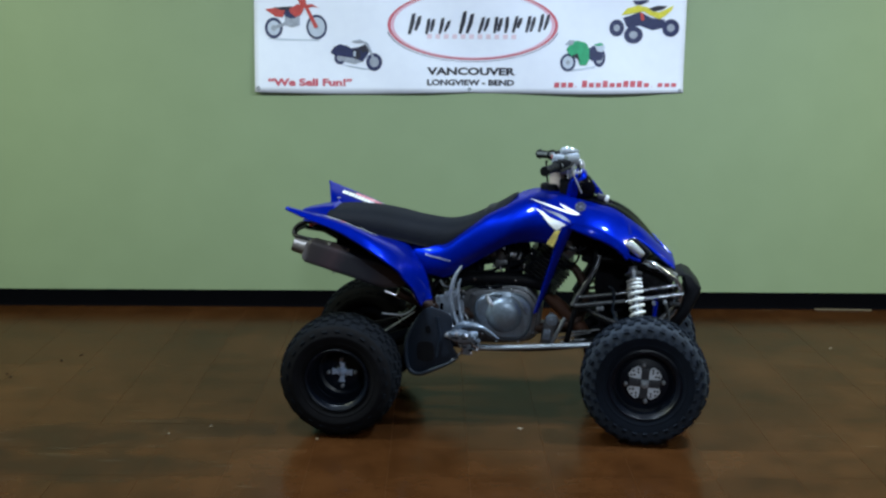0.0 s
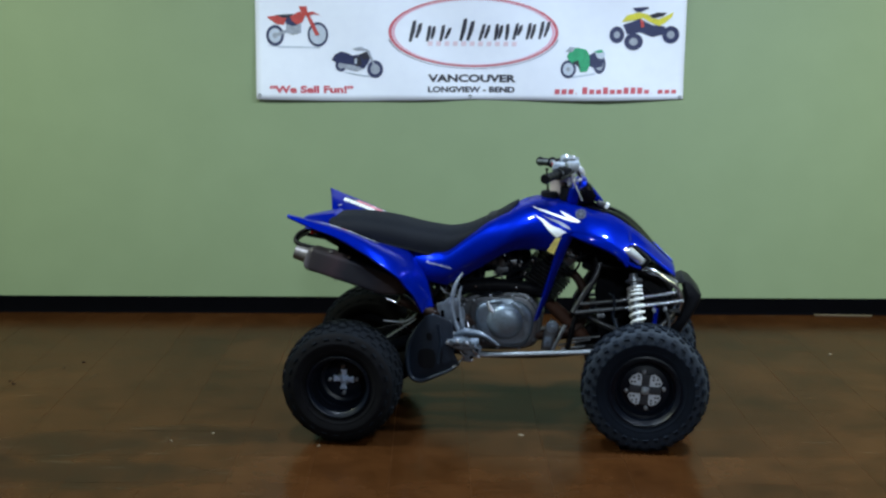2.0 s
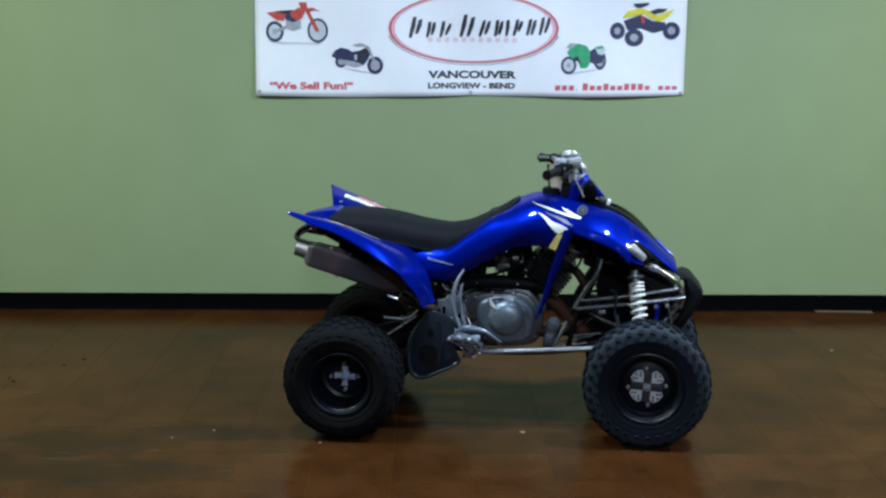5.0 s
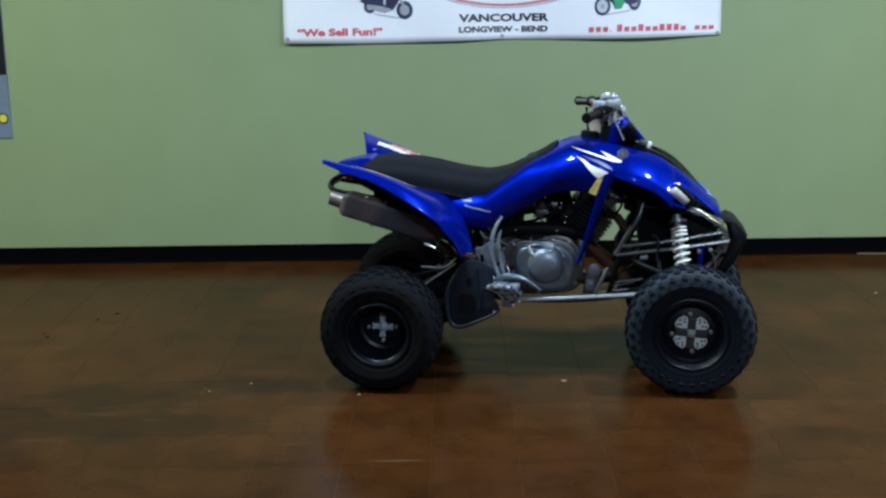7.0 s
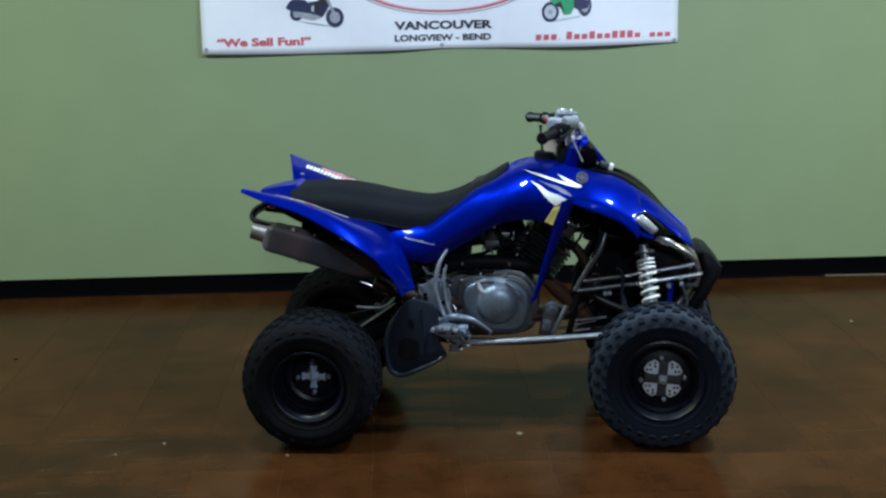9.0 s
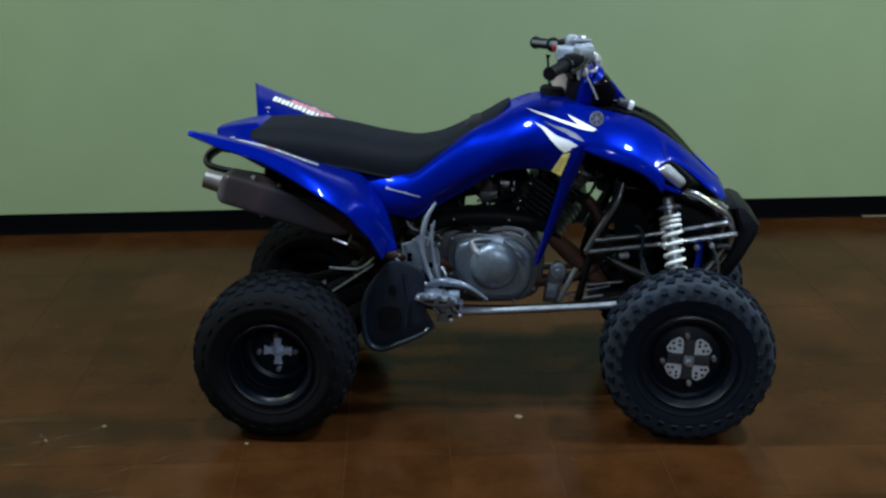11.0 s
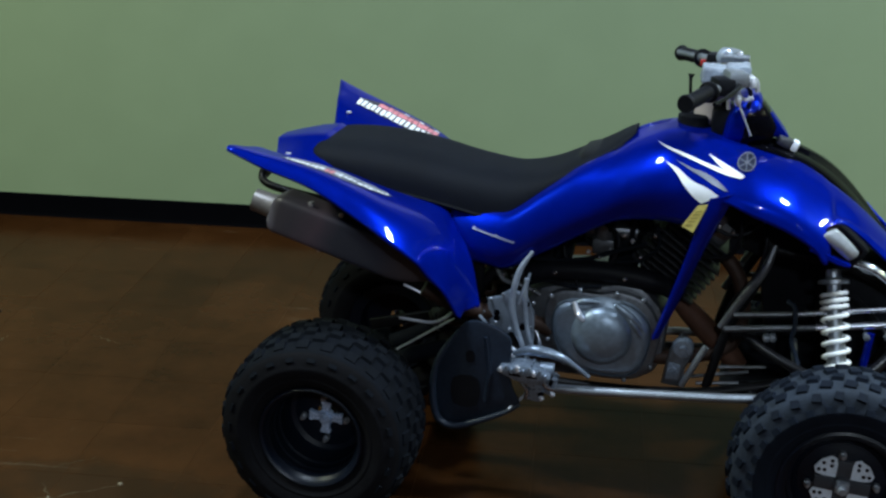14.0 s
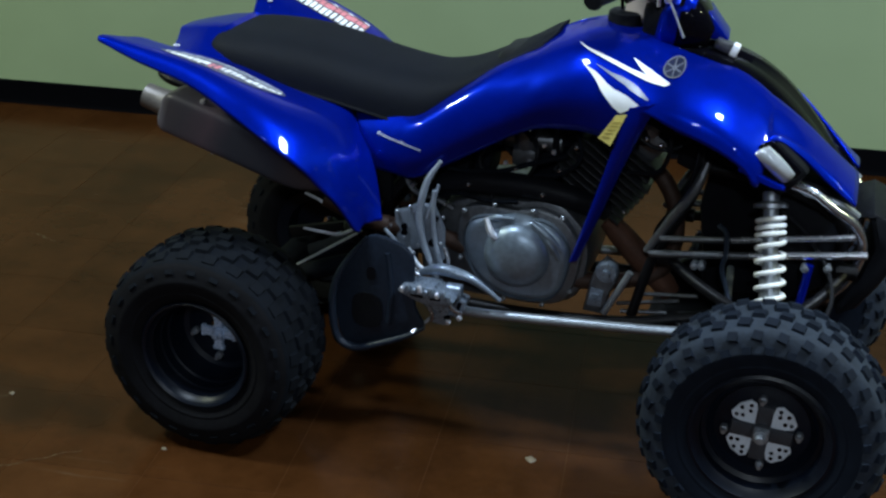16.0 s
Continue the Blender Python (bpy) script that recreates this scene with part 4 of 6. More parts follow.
def wheel(x, y, z, front, spin):
    m = pose(x, y, z, 0, 0, 0 if y < 0 else 180)
    w = part("wheel", RIMS[front], None, quad, "black painted steel wheel with a knobbly tyre", at=m)
    part("tyre", TYRES[front][0], None, w, "worn black knobbly tyre, dusty in the grooves", at=pose(0, 0, 0, 0, spin, 0))
    tagged(part("tread", TYRES[front][1], None, w, at=pose(0, 0, 0, 0, spin, 0)), kind="stuff")
    d = -0.036 if front else 0.022
    part("hub", HUBS[front], None, w, "bare aluminium hub", at=pose(0, d, 0, 0, spin, 0))
    if front:
        for k in range(4):
            part("brake_disc", DISC, None, w, "drilled bright brake disc quarter", at=pose(0, d - 0.004, 0, 0, spin + 90 * k, 0))
            for da, r in ((-17, 0.062), (0, 0.066), (17, 0.062), (-11, 0.051), (10, 0.052)):
                a = radians(45 + 90 * k + da - spin)
                part("drilled_hole", HOLES, None, w, at=pose(r * math.cos(a), d - 0.004, r * math.sin(a)))
        part("hub_boss", BOSS, None, w, "bright square hub boss", at=pose(0, d, 0, 0, spin, 0))
    for k in range(4):
        part("hub_arm", ARMS[front], None, w, at=pose(0, d, 0, 0, spin + 90 * k, 0))
        a = radians(90 * k + spin)
        r = 0.074 if front else 0.056
        part("lug_nut", NUT, None, w, at=pose(r * math.cos(a), d - (0.0 if front else 0.006), r * math.sin(a)))


FX, RX = 0.618, -0.608
for s in BOTH:
    wheel(FX, s * 0.352, 0.256, True, 4 if s < 0 else 20)
    wheel(RX, s * 0.370, 0.243, False, 2 if s < 0 else 33)


# ---- chassis ----
def chassis():
    bm = bmesh.new()
    tube(bm, [(0.34, 0, 0.90), (0.30, 0, 0.98)], 0.028, 14, smooth=False)
    ob = part("chassis", bm, M_BLACKMETAL, quad, "black tubular steel chassis")
    for s in BOTH:
        for pts, r in (([(-0.30, 0.13, 0.34), (-0.06, 0.15, 0.315), (0.25, 0.15, 0.325), (0.46, 0.12, 0.36), (0.70, 0.09, 0.42)], 0.014), ([(-0.30, 0.13, 0.34), (-0.27, 0.13, 0.55), (-0.10, 0.12, 0.70), (0.15, 0.09, 0.86), (0.34, 0.05, 0.90)], 0.014),
                       ([(0.34, 0.05, 0.90), (0.42, 0.10, 0.70), (0.34, 0.13, 0.50), (0.30, 0.13, 0.34)], 0.012), ([(0.42, 0.10, 0.70), (0.60, 0.12, 0.68), (0.72, 0.10, 0.60), (0.70, 0.09, 0.42)], 0.012),
                       ([(-0.24, 0.12, 0.60), (-0.50, 0.12, 0.72), (-0.74, 0.11, 0.80)], 0.012), ([(0.38, 0.12, 0.35), (0.72, 0.10, 0.37)], 0.012)):
            bm = bmesh.new()
            tube(bm, [(p[0], s * p[1], p[2]) for p in pts], r, 10)
            part("chassis_tube", bm, M_BLACKMETAL, ob)
    for s in BOTH:
        for p, q in (((0.262, 0.10, 0.350), (0.400, 0.11, 0.384)), ((0.275, 0.12, 0.342), (0.430, 0.12, 0.362)), ((0.300, 0.08, 0.372), (0.440, 0.09, 0.392))):
            bm = bmesh.new()
            rod(bm, (p[0], s * p[1], p[2]), (q[0], s * q[1], q[2]), 0.005, 8)
            part("floor_brace", bm, M_DARKALU, ob, "thin grey brace rod")
    bm = bmesh.new()
    block(bm, (0.50, 0, 0.352), (0.34, 0.18, 0.008), 0.003, (0, -7, 0))
    part("skid_plate", bm, M_PLASTIC, ob, "black skid plate under the front")
    # bright lower rail at each side
    for s in BOTH:
        bm = bmesh.new()
        tube(bm, [(-0.085, s * 0.205, 0.328), (-0.03, s * 0.215, 0.328), (0.20, s * 0.215, 0.342), (0.42, s * 0.205, 0.356), (0.52, s * 0.17, 0.366)], 0.0112, 12)
        part("side_rail", bm, M_ALU, ob, "bright steel lower side rail")
        bm = bmesh.new()
        tube(bm, [(0.322, s * 0.142, 0.505), (0.370, s * 0.140, 0.590), (0.412, s * 0.135, 0.660), (0.430, s * 0.12, 0.715)], [0.009, 0.011, 0.011, 0.008], 10)
        part("brace", bm, M_DARKALU, ob, "scuffed grey brace")


chassis()


def suspension(s):
    # upper and lower arms, each a bent tube fork with a ball joint
    for name, a, b, c, r, mat in (("upper_arm", (0.37, 0.135, 0.495), (0.74, 0.125, 0.515), (0.605, 0.285, 0.430), 0.012, M_BLACKMETAL), ("lower_arm", (0.40, 0.125, 0.345), (0.72, 0.105, 0.372), (0.622, 0.300, 0.205), 0.014, M_BLACKMETAL)):
        bm = bmesh.new()
        for e in (a, b):
            tube(bm, [(e[0], s * e[1], e[2]), ((e[0] + c[0]) / 2 + (e[0] - c[0]) * 0.12, s * (e[1] + c[1]) / 2, (e[2] + c[2]) / 2 + 0.004), (c[0], s * c[1], c[2])], r, 10)
            rod(bm, (e[0] - 0.022, s * e[1], e[2]), (e[0] + 0.022, s * e[1], e[2]), 0.017, 12)
        lathe(bm, [(0.0, -0.02), (0.02, -0.018), (0.022, 0.01), (0.012, 0.022), (0.0, 0.024)], 14, "Z", (c[0], s * c[1], c[2]))
        part(name, bm, mat, quad)
    # pivot bars, the rear half coloured darker as if shaded, and tie rod
    for a, c, d, r in (((0.350, 0.150, 0.542), (0.500, 0.150, 0.561), (0.745, 0.150, 0.604), 0.0075), ((0.330, 0.160, 0.508), (0.540, 0.160, 0.535), (0.775, 0.155, 0.570), 0.0085)):
        for p, q, mat in ((a, c, M_DARKALU), (c, d, M_BAR)):
            bm = bmesh.new()
            rod(bm, (p[0], s * p[1], p[2]), (q[0], s * q[1], q[2]), r if mat is M_BAR else r * 0.9)
            part("pivot_bar", bm, mat, quad, "half of a pivot bar, toned darker to the rear")
    bm = bmesh.new()
    tube(bm, [(0.470, s * 0.155, 0.592), (0.488, s * 0.165, 0.580), (0.492, s * 0.170, 0.535), (0.488, s * 0.170, 0.500), (0.505, s * 0.180, 0.455), (0.520, s * 0.20, 0.420)], 0.0055, 8)
    part("hose_hook", bm, M_GUARD, quad, "grey hose on a hook")
    for x in (0.430, 0.445, 0.655, 0.70):
        bm = bmesh.new()
        lathe(bm, [(0.0, -0.014), (0.0085, -0.012), (0.0085, 0.012), (0.0, 0.014)], 6, "Y", (x, s * 0.168, 0.497 + (x - 0.4) * 0.13))
        part("pivot_bolt", bm, M_ALU, quad, "bright pivot bolt")
    bm = bmesh.new()
    rod(bm, (0.50, s * 0.06, 0.46), (0.52, s * 0.30, 0.33), 0.008)
    lathe(bm, [(0.0, -0.016), (0.014, -0.012), (0.014, 0.012), (0.0, 0.016)], 12, "Z", (0.52, s * 0.30, 0.33))
    part("tie_rod", bm, M_ALU, quad)
    # upright, with caliper
    bm = bmesh.new()
    plate(bm, ((0.588, 0.205), (0.650, 0.205), (0.660, 0.300), (0.632, 0.430), (0.590, 0.430), (0.575, 0.300)), s * 0.285, s * 0.315, 0.008)
    rod(bm, (FX, s * 0.29, 0.258), (FX, s * 0.36, 0.258), 0.024, 16)
    up = part("steering_knuckle", bm, M_BLACKMETAL, quad, "black steering knuckle")
    bm = bmesh.new()
    block(bm, (FX + 0.045, s * 0.325, 0.335), (0.075, 0.045, 0.05), 0.010, (0, -35, 0))
    part("brake_caliper", bm, M_ALU, up, "grey brake caliper")
    bm = bmesh.new()
    tube(bm, [(FX + 0.05, s * 0.32, 0.36), (0.70, s * 0.26, 0.43), (0.715, s * 0.20, 0.50), (0.66, s * 0.14, 0.58), (0.52, s * 0.10, 0.68)], 0.005, 8)
    part("brake_hose", bm, M_PLASTIC, up)
    bm = bmesh.new()
    rod(bm, (0.652, s * 0.178, 0.430), (0.664, s * 0.168, 0.538), 0.009)
    part("hose_clip", bm, M_BLUE, up, "blue anodised clip")
    # shock absorber
    top, bot = Vector((0.566, s * 0.125, 0.672)), Vector((0.604, s * 0.235, 0.385))
    ax = (bot - top)
    ln = ax.length
    m = Matrix.Translation(top) @ ax.to_track_quat("Z", "Y").to_matrix().to_4x4()
    bm = bmesh.new()
    lathe(bm, [(0.0, 0.0), (0.018, 0.0), (0.018, 0.02), (0.026, 0.022), (0.036, 0.026), (0.036, 0.034), (0.016, 0.036), (0.016, ln * 0.55), (0.022, ln * 0.56), (0.022, ln * 0.86), (0.036, ln * 0.88), (0.036, ln * 0.90), (0.018, ln * 0.92), (0.018, ln), (0.0, ln)], 20, "Z")
    sh = part("front_shock", bm, M_ALU, quad, "front shock absorber with a white coil spring", at=m)
    bm = bmesh.new()
    pts = []
    turns, z0, z1 = 9, 0.054, ln * 0.88
    for k in range(turns * 14 + 1):
        t = k / (turns * 14)
        tt = t * 0.62 if t < 0.30 else 0.186 + (t - 0.30) * (0.814 / 0.70)
        a = 2 * math.pi * turns * t
        pts.append((0.0285 * math.cos(a), 0.0285 * math.sin(a), z0 + (z1 - z0) * tt))
    tube(bm, pts, 0.0054, 7, smooth=False)
    part("coil_spring", bm, M_SPRING, sh, "white painted coil spring")


for s in BOTH:
    suspension(s)


def rear_end():
    bm = bmesh.new()
    for s in BOTH:
        tube(bm, [(-0.22, s * 0.11, 0.395), (-0.40, s * 0.10, 0.345), (-0.56, s * 0.085, 0.27)], [0.024, 0.022, 0.026], 12)
    lathe(bm, [(0.0, -0.15), (0.040, -0.15), (0.046, -0.13), (0.046, 0.13), (0.040, 0.15), (0.0, 0.15)], 20, "Y", (RX, 0, 0.248))
    ob = part("swingarm", bm, M_WORN, quad, "dark cast swingarm")
    bm = bmesh.new()
    rod(bm, (RX, -0.352, 0.248), (RX, 0.352, 0.248), 0.017, 14)
    part("rear_axle", bm, M_BLACKMETAL, ob)
    bm = bmesh.new()
    lathe(bm, [(0.055, -0.003), (0.095, -0.003), (0.095, 0.003), (0.055, 0.003)], 36, "Y", (RX, -0.19, 0.248), closed=True)
    part("rear_brake_disc", bm, M_ALU, ob, "bare steel rear brake disc")
    bm = bmesh.new()
    rod(bm, (-0.500, -0.165, 0.348), (-0.331, -0.165, 0.463), 0.0034, 8)
    part("brake_rod", bm, M_CHROME, ob, "bright brake linkage")
    bm = bmesh.new()
    tube(bm, [(-0.475, -0.165, 0.449), (-0.430, -0.165, 0.446), (-0.388, -0.165, 0.446), (-0.355, -0.166, 0.462), (-0.330, -0.168, 0.487)], 0.0042, 8)
    part("brake_rod", bm, M_CHROME, ob, "bright brake linkage")
    bm = bmesh.new()
    tube(bm, [(-0.455, -0.20, 0.553), (-0.42, -0.20, 0.540), (-0.390, -0.20, 0.522)], 0.0042, 8)
    part("brake_rod", bm, M_CHROME, ob, "bright brake linkage")
    bm = bmesh.new()
    plate(bm, ((-0.62, 0.30), (-0.50, 0.335), (-0.25, 0.40), (-0.25, 0.42), (-0.50, 0.362), (-0.63, 0.33)), 0.088, 0.108, 0.004)
    plate(bm, ((-0.62, 0.16), (-0.25, 0.33), (-0.25, 0.348), (-0.63, 0.185)), 0.088, 0.108, 0.004)
    part("drive_chain", bm, M_BLACKMETAL, ob)
    # single rear shock
    top, bot = Vector((-0.17, 0.0, 0.66)), Vector((-0.42, 0.0, 0.36))
    m = Matrix.Translation(top) @ (bot - top).to_track_quat("Z", "Y").to_matrix().to_4x4()
    n = (bot - top).length
    bm = bmesh.new()
    lathe(bm, [(0.0, 0.0), (0.03, 0.0), (0.045, 0.02), (0.045, 0.03), (0.02, 0.032), (0.02, n * 0.6), (0.028, n * 0.6), (0.028, n * 0.9), (0.045, n * 0.9), (0.045, n * 0.93), (0.0, n)], 18, "Z")
    sh = part("rear_shock", bm, M_BLACKMETAL, quad, at=m)
    bm = bmesh.new()
    tube(bm, [(0.040 * math.cos(k * 0.5), 0.040 * math.sin(k * 0.5), 0.035 + (n * 0.85 - 0.035) * k / 88) for k in range(89)], 0.007, 6, smooth=False)
    part("coil_spring", bm, M_RUST, sh, "dull brown coil spring")
    # dark tray below the seat and battery boxes
    bm = bmesh.new()
    block(bm, (-0.45, 0, 0.715), (0.46, 0.25, 0.085), 0.02, (0, 12, 0))
    block(bm, (-0.18, 0, 0.665), (0.17, 0.20, 0.13), 0.025)
    part("airbox", bm, M_PLASTIC, quad, "black plastic air box under the seat")


rear_end()


def engine():
    bm = bmesh.new()
    plate(bm, ((-0.20, 0.40), (-0.16, 0.52), (-0.09, 0.565), (0.03, 0.575), (0.12, 0.58), (0.19, 0.50), (0.18, 0.38), (0.12, 0.335), (-0.06, 0.325), (-0.17, 0.345)), -0.125, 0.125, 0.015, per=3)
    ob = part("engine", bm, M_DARKALU, quad, "grey air-cooled single-cylinder engine")
    # right-hand clutch cover: flange, swelling and a round dome
    bm = bmesh.new()
    plate(bm, ((-0.105, 0.470), (-0.098, 0.540), (-0.050, 0.562), (0.030, 0.560), (0.085, 0.568), (0.140, 0.548), (0.176, 0.490), (0.172, 0.410), (0.140, 0.352), (0.060, 0.338), (-0.020, 0.350), (-0.075, 0.395)), -0.150, -0.120, 0.008, per=4)
    part("cover_flange", bm, M_DARKALU, ob, "dark flange of the clutch cover", angle=35)
    bm = bmesh.new()
    plate(bm, ((-0.085, 0.470), (-0.075, 0.525), (-0.030, 0.545), (0.035, 0.545), (0.090, 0.550), (0.130, 0.530), (0.158, 0.485), (0.152, 0.415), (0.120, 0.365), (0.055, 0.354), (-0.010, 0.366), (-0.060, 0.405)), -0.174, -0.145, 0.022, per=4, segs=5)
    lathe(bm, [(0.0, -0.206), (0.018, -0.2055), (0.036, -0.203), (0.052, -0.198), (0.064, -0.191), (0.072, -0.182), (0.076, -0.172), (0.086, -0.166), (0.098, -0.163)], 44, "Y", (0.040, 0, 0.462))
    part("clutch_cover", bm, M_CASE, ob, "dull silver rounded clutch cover", angle=35)
    for p, q, r in (((-0.040, -0.170, 0.535), (0.030, -0.172, 0.549), 0.008), ((0.070, -0.172, 0.546), (0.146, -0.166, 0.480), 0.010), ((0.096, -0.174, 0.522), (0.140, -0.170, 0.462), 0.007)):
        bm = bmesh.new()
        tube(bm, [p, tuple((a + b) / 2 + d for a, b, d in zip(p, q, (0, -0.003, 0.006))), q], [r * 0.6, r, r * 0.6], 10)
        part("cover_rib", bm, M_CASE, ob)
    for x, z in ((-0.09, 0.545), (-0.02, 0.568), (0.07, 0.566), (0.135, 0.558), (0.175, 0.47), (0.162, 0.385), (0.10, 0.343), (0.01, 0.343), (-0.05, 0.372), (-0.095, 0.43)):
        bm = bmesh.new()
        bolt(bm, (0, 0, 0), 0.0060, 0.007)
        part("cover_bolt", bm, M_ALU, ob, at=pose(x, -0.150, z))
    bm = bmesh.new()
    tube(bm, [(-0.03, -0.185, 0.548), (-0.015, -0.19, 0.515), (0.005, -0.188, 0.498)], [0.005, 0.009, 0.003], 8)
    part("clutch_lever", bm, M_CHROME, ob)
    # cylinder with fins, leaning ahead
    m = pose(0.155, 0, 0.570, 0, 36, 0)
    bm = bmesh.new()
    block(bm, (0, 0, 0.07), (0.11, 0.12, 0.16), 0.02)
    cyl = part("cylinder", bm, M_BLACKMETAL, ob, "black finned cylinder", at=m)
    for k in range(10):
        bm = bmesh.new()
        block(bm, (0, 0, 0), (0.190 - 0.03 * (k > 6), 0.190 - 0.02 * (k > 6), 0.005), 0.002, segs=1)
        part("cooling_fin", bm, M_FIN, cyl, at=pose(0, 0, 0.028 + 0.0165 * k))
    bm = bmesh.new()
    block(bm, (0, 0, 0.205), (0.12, 0.13, 0.06), 0.016)
    block(bm, (0.0, -0.05, 0.235), (0.05, 0.05, 0.03), 0.01)
    part("cylinder_head", bm, M_DARKALU, cyl, "grey cylinder head")
    # intake pipe, carburettor, hoses
    bm = bmesh.new()
    tube(bm, [(-0.16, -0.105, 0.585), (-0.08, -0.115, 0.602), (0.05, -0.115, 0.606), (0.15, -0.11, 0.592), (0.22, -0.08, 0.56)], [0.026, 0.028, 0.028, 0.026, 0.022], 14)
    part("breather_pipe", bm, M_PLASTIC, ob, "thick black rubber pipe")
    bm = bmesh.new()
    lathe(bm, [(0.0, -0.035), (0.028, -0.035), (0.032, -0.01), (0.032, 0.03), (0.020, 0.05), (0.0, 0.05)], 18, "Z", (0.02, -0.04, 0.70))
    block(bm, (0.02, -0.04, 0.655), (0.055, 0.06, 0.04), 0.008)
    rod(bm, (-0.06, -0.04, 0.695), (0.10, -0.03, 0.690), 0.024, 14)
    part("carburettor", bm, M_DARKALU, ob, "grey carburettor")
    for cx, cz, w, h in ((-0.092, 0.625, 0.062, 0.085), (0.072, 0.628, 0.075, 0.090)):
        bm = bmesh.new()
        block(bm, (cx, 0.01, cz), (w, 0.11, h), 0.012, (0, 8, 0))
        part("rubber_joint", bm, M_WORN, ob, "black rubber joint behind the carburettor")
    for pts, r in ((((0.02, -0.07, 0.72), (0.06, -0.11, 0.70), (0.05, -0.12, 0.64), (0.00, -0.12, 0.60)), 0.005), (((-0.04, -0.06, 0.70), (-0.07, -0.11, 0.66), (-0.04, -0.13, 0.60), (-0.02, -0.14, 0.55)), 0.004), (((0.32, -0.06, 0.86), (0.35, -0.12, 0.76), (0.33, -0.11, 0.68), (0.26, -0.09, 0.66)), 0.005), (((0.38, -0.04, 0.80), (0.41, -0.12, 0.74), (0.39, -0.13, 0.64), (0.34, -0.12, 0.56), (0.33, -0.11, 0.50)), 0.004)):
        bm = bmesh.new()
        tube(bm, list(pts), r, 8)
        part("hose", bm, M_PLASTIC, ob)
    for x, y, z in ((0.075, -0.105, 0.705), (0.045, -0.11, 0.665), (0.095, -0.10, 0.69), (-0.01, -0.11, 0.655)):
        bm = bmesh.new()
        bolt(bm, (0, 0, 0), 0.006, 0.010)
        part("clip_bolt", bm, M_CHROME, ob, at=pose(x, y, z))
    for k in range(7):
        x0 = -0.03 + 0.045 * k
        bm = bmesh.new()
        tube(bm, [(x0, -0.02 - 0.01 * (k % 3), 0.80), (x0 + 0.03, -0.06 - 0.012 * (k % 2), 0.735), (x0 + 0.015 * (k % 4), -0.055, 0.68), (x0 + 0.05, -0.03, 0.62)], 0.0045 + 0.0015 * (k % 3), 8)
        part("hose", bm, M_PLASTIC, ob)
    # wiring loom and clamps behind the pipe
    for pts, r, mat in ((((-0.20, -0.120, 0.640), (-0.12, -0.128, 0.630), (-0.02, -0.130, 0.640), (0.06, -0.125, 0.668), (0.13, -0.118, 0.690)), 0.006, M_WORN), (((-0.16, -0.125, 0.560), (-0.10, -0.140, 0.580), (-0.04, -0.145, 0.572), (0.03, -0.146, 0.580)), 0.005, M_WORN), (((-0.235, -0.135, 0.600), (-0.21, -0.140, 0.570), (-0.16, -0.142, 0.560), (-0.12, -0.138, 0.540)), 0.007, M_DARKALU), (((0.06, -0.128, 0.640), (0.12, -0.130, 0.652), (0.16, -0.126, 0.690), (0.15, -0.110, 0.740)), 0.0045, M_WORN), (((0.26, -0.110, 0.770), (0.31, -0.118, 0.735), (0.36, -0.118, 0.738), (0.40, -0.112, 0.772)), 0.005, M_PLASTIC)):
        bm = bmesh.new()
        tube(bm, list(pts), r, 8)
        part("wiring_loom", bm, mat, ob, "dark wiring loom")
    for x, y, z, r in ((-0.085, -0.140, 0.604, 0.006), (0.085, -0.142, 0.603, 0.006), (-0.215, -0.140, 0.585, 0.007), (-0.135, -0.146, 0.552, 0.005), (0.118, -0.135, 0.662, 0.005), (0.150, -0.128, 0.716, 0.006), (0.020, -0.134, 0.652, 0.005), (0.330, -0.124, 0.742, 0.005), (0.298, -0.122, 0.752, 0.006), (0.262, -0.118, 0.580, 0.005)):
        bm = bmesh.new()
        lathe(bm, [(0.0, -0.008), (r * 0.6, -0.007), (r, -0.003), (r, 0.006), (0.0, 0.007)], 10, "Y")
        part("hose_clamp", bm, M_BAR, ob, "bright hose clamp", at=pose(x, y, z))
    # exhaust header round the front of the engine
    bm = bmesh.new()
    tube(bm, [(0.20, 0.0, 0.66), (0.30, -0.02, 0.655), (0.355, -0.04, 0.60), (0.372, -0.05, 0.51), (0.345, -0.06, 0.425), (0.27, -0.08, 0.40), (0.22, -0.10, 0.40)], 0.019, 12)
    part("exhaust_header", bm, M_RUST, ob, "rust brown exhaust header")
    bm = bmesh.new()
    tube(bm, [(0.215, -0.030, 0.520), (0.250, -0.040, 0.492), (0.300, -0.050, 0.448), (0.350, -0.050, 0.400), (0.375, -0.050, 0.370)], [0.022, 0.028, 0.030, 0.028, 0.024], 14)
    part("heat_shield", bm, M_SHIELD, ob, "rust brown pipe shield")
    # front mount
    bm = bmesh.new()
    plate(bm, ((0.190, 0.335), (0.200, 0.400), (0.212, 0.440), (0.232, 0.466), (0.258, 0.450), (0.262, 0.418), (0.246, 0.380), (0.240, 0.330)), -0.135, -0.095, 0.008)
    mount = part("engine_mount", bm, M_DARKALU, ob, "dark cast engine mount")
    bm = bmesh.new()
    lathe(bm, [(0.0, -0.148), (0.008, -0.148), (0.010, -0.140), (0.022, -0.139), (0.026, -0.132), (0.026, -0.120)], 20, "Y", (0.238, 0, 0.436))
    part("mount_boss", bm, M_BRIGHT, mount, "round grey boss")
    bm = bmesh.new()
    plate(bm, ((0.200, 0.352), (0.232, 0.352), (0.236, 0.392), (0.206, 0.398)), -0.140, -0.134, 0.003)
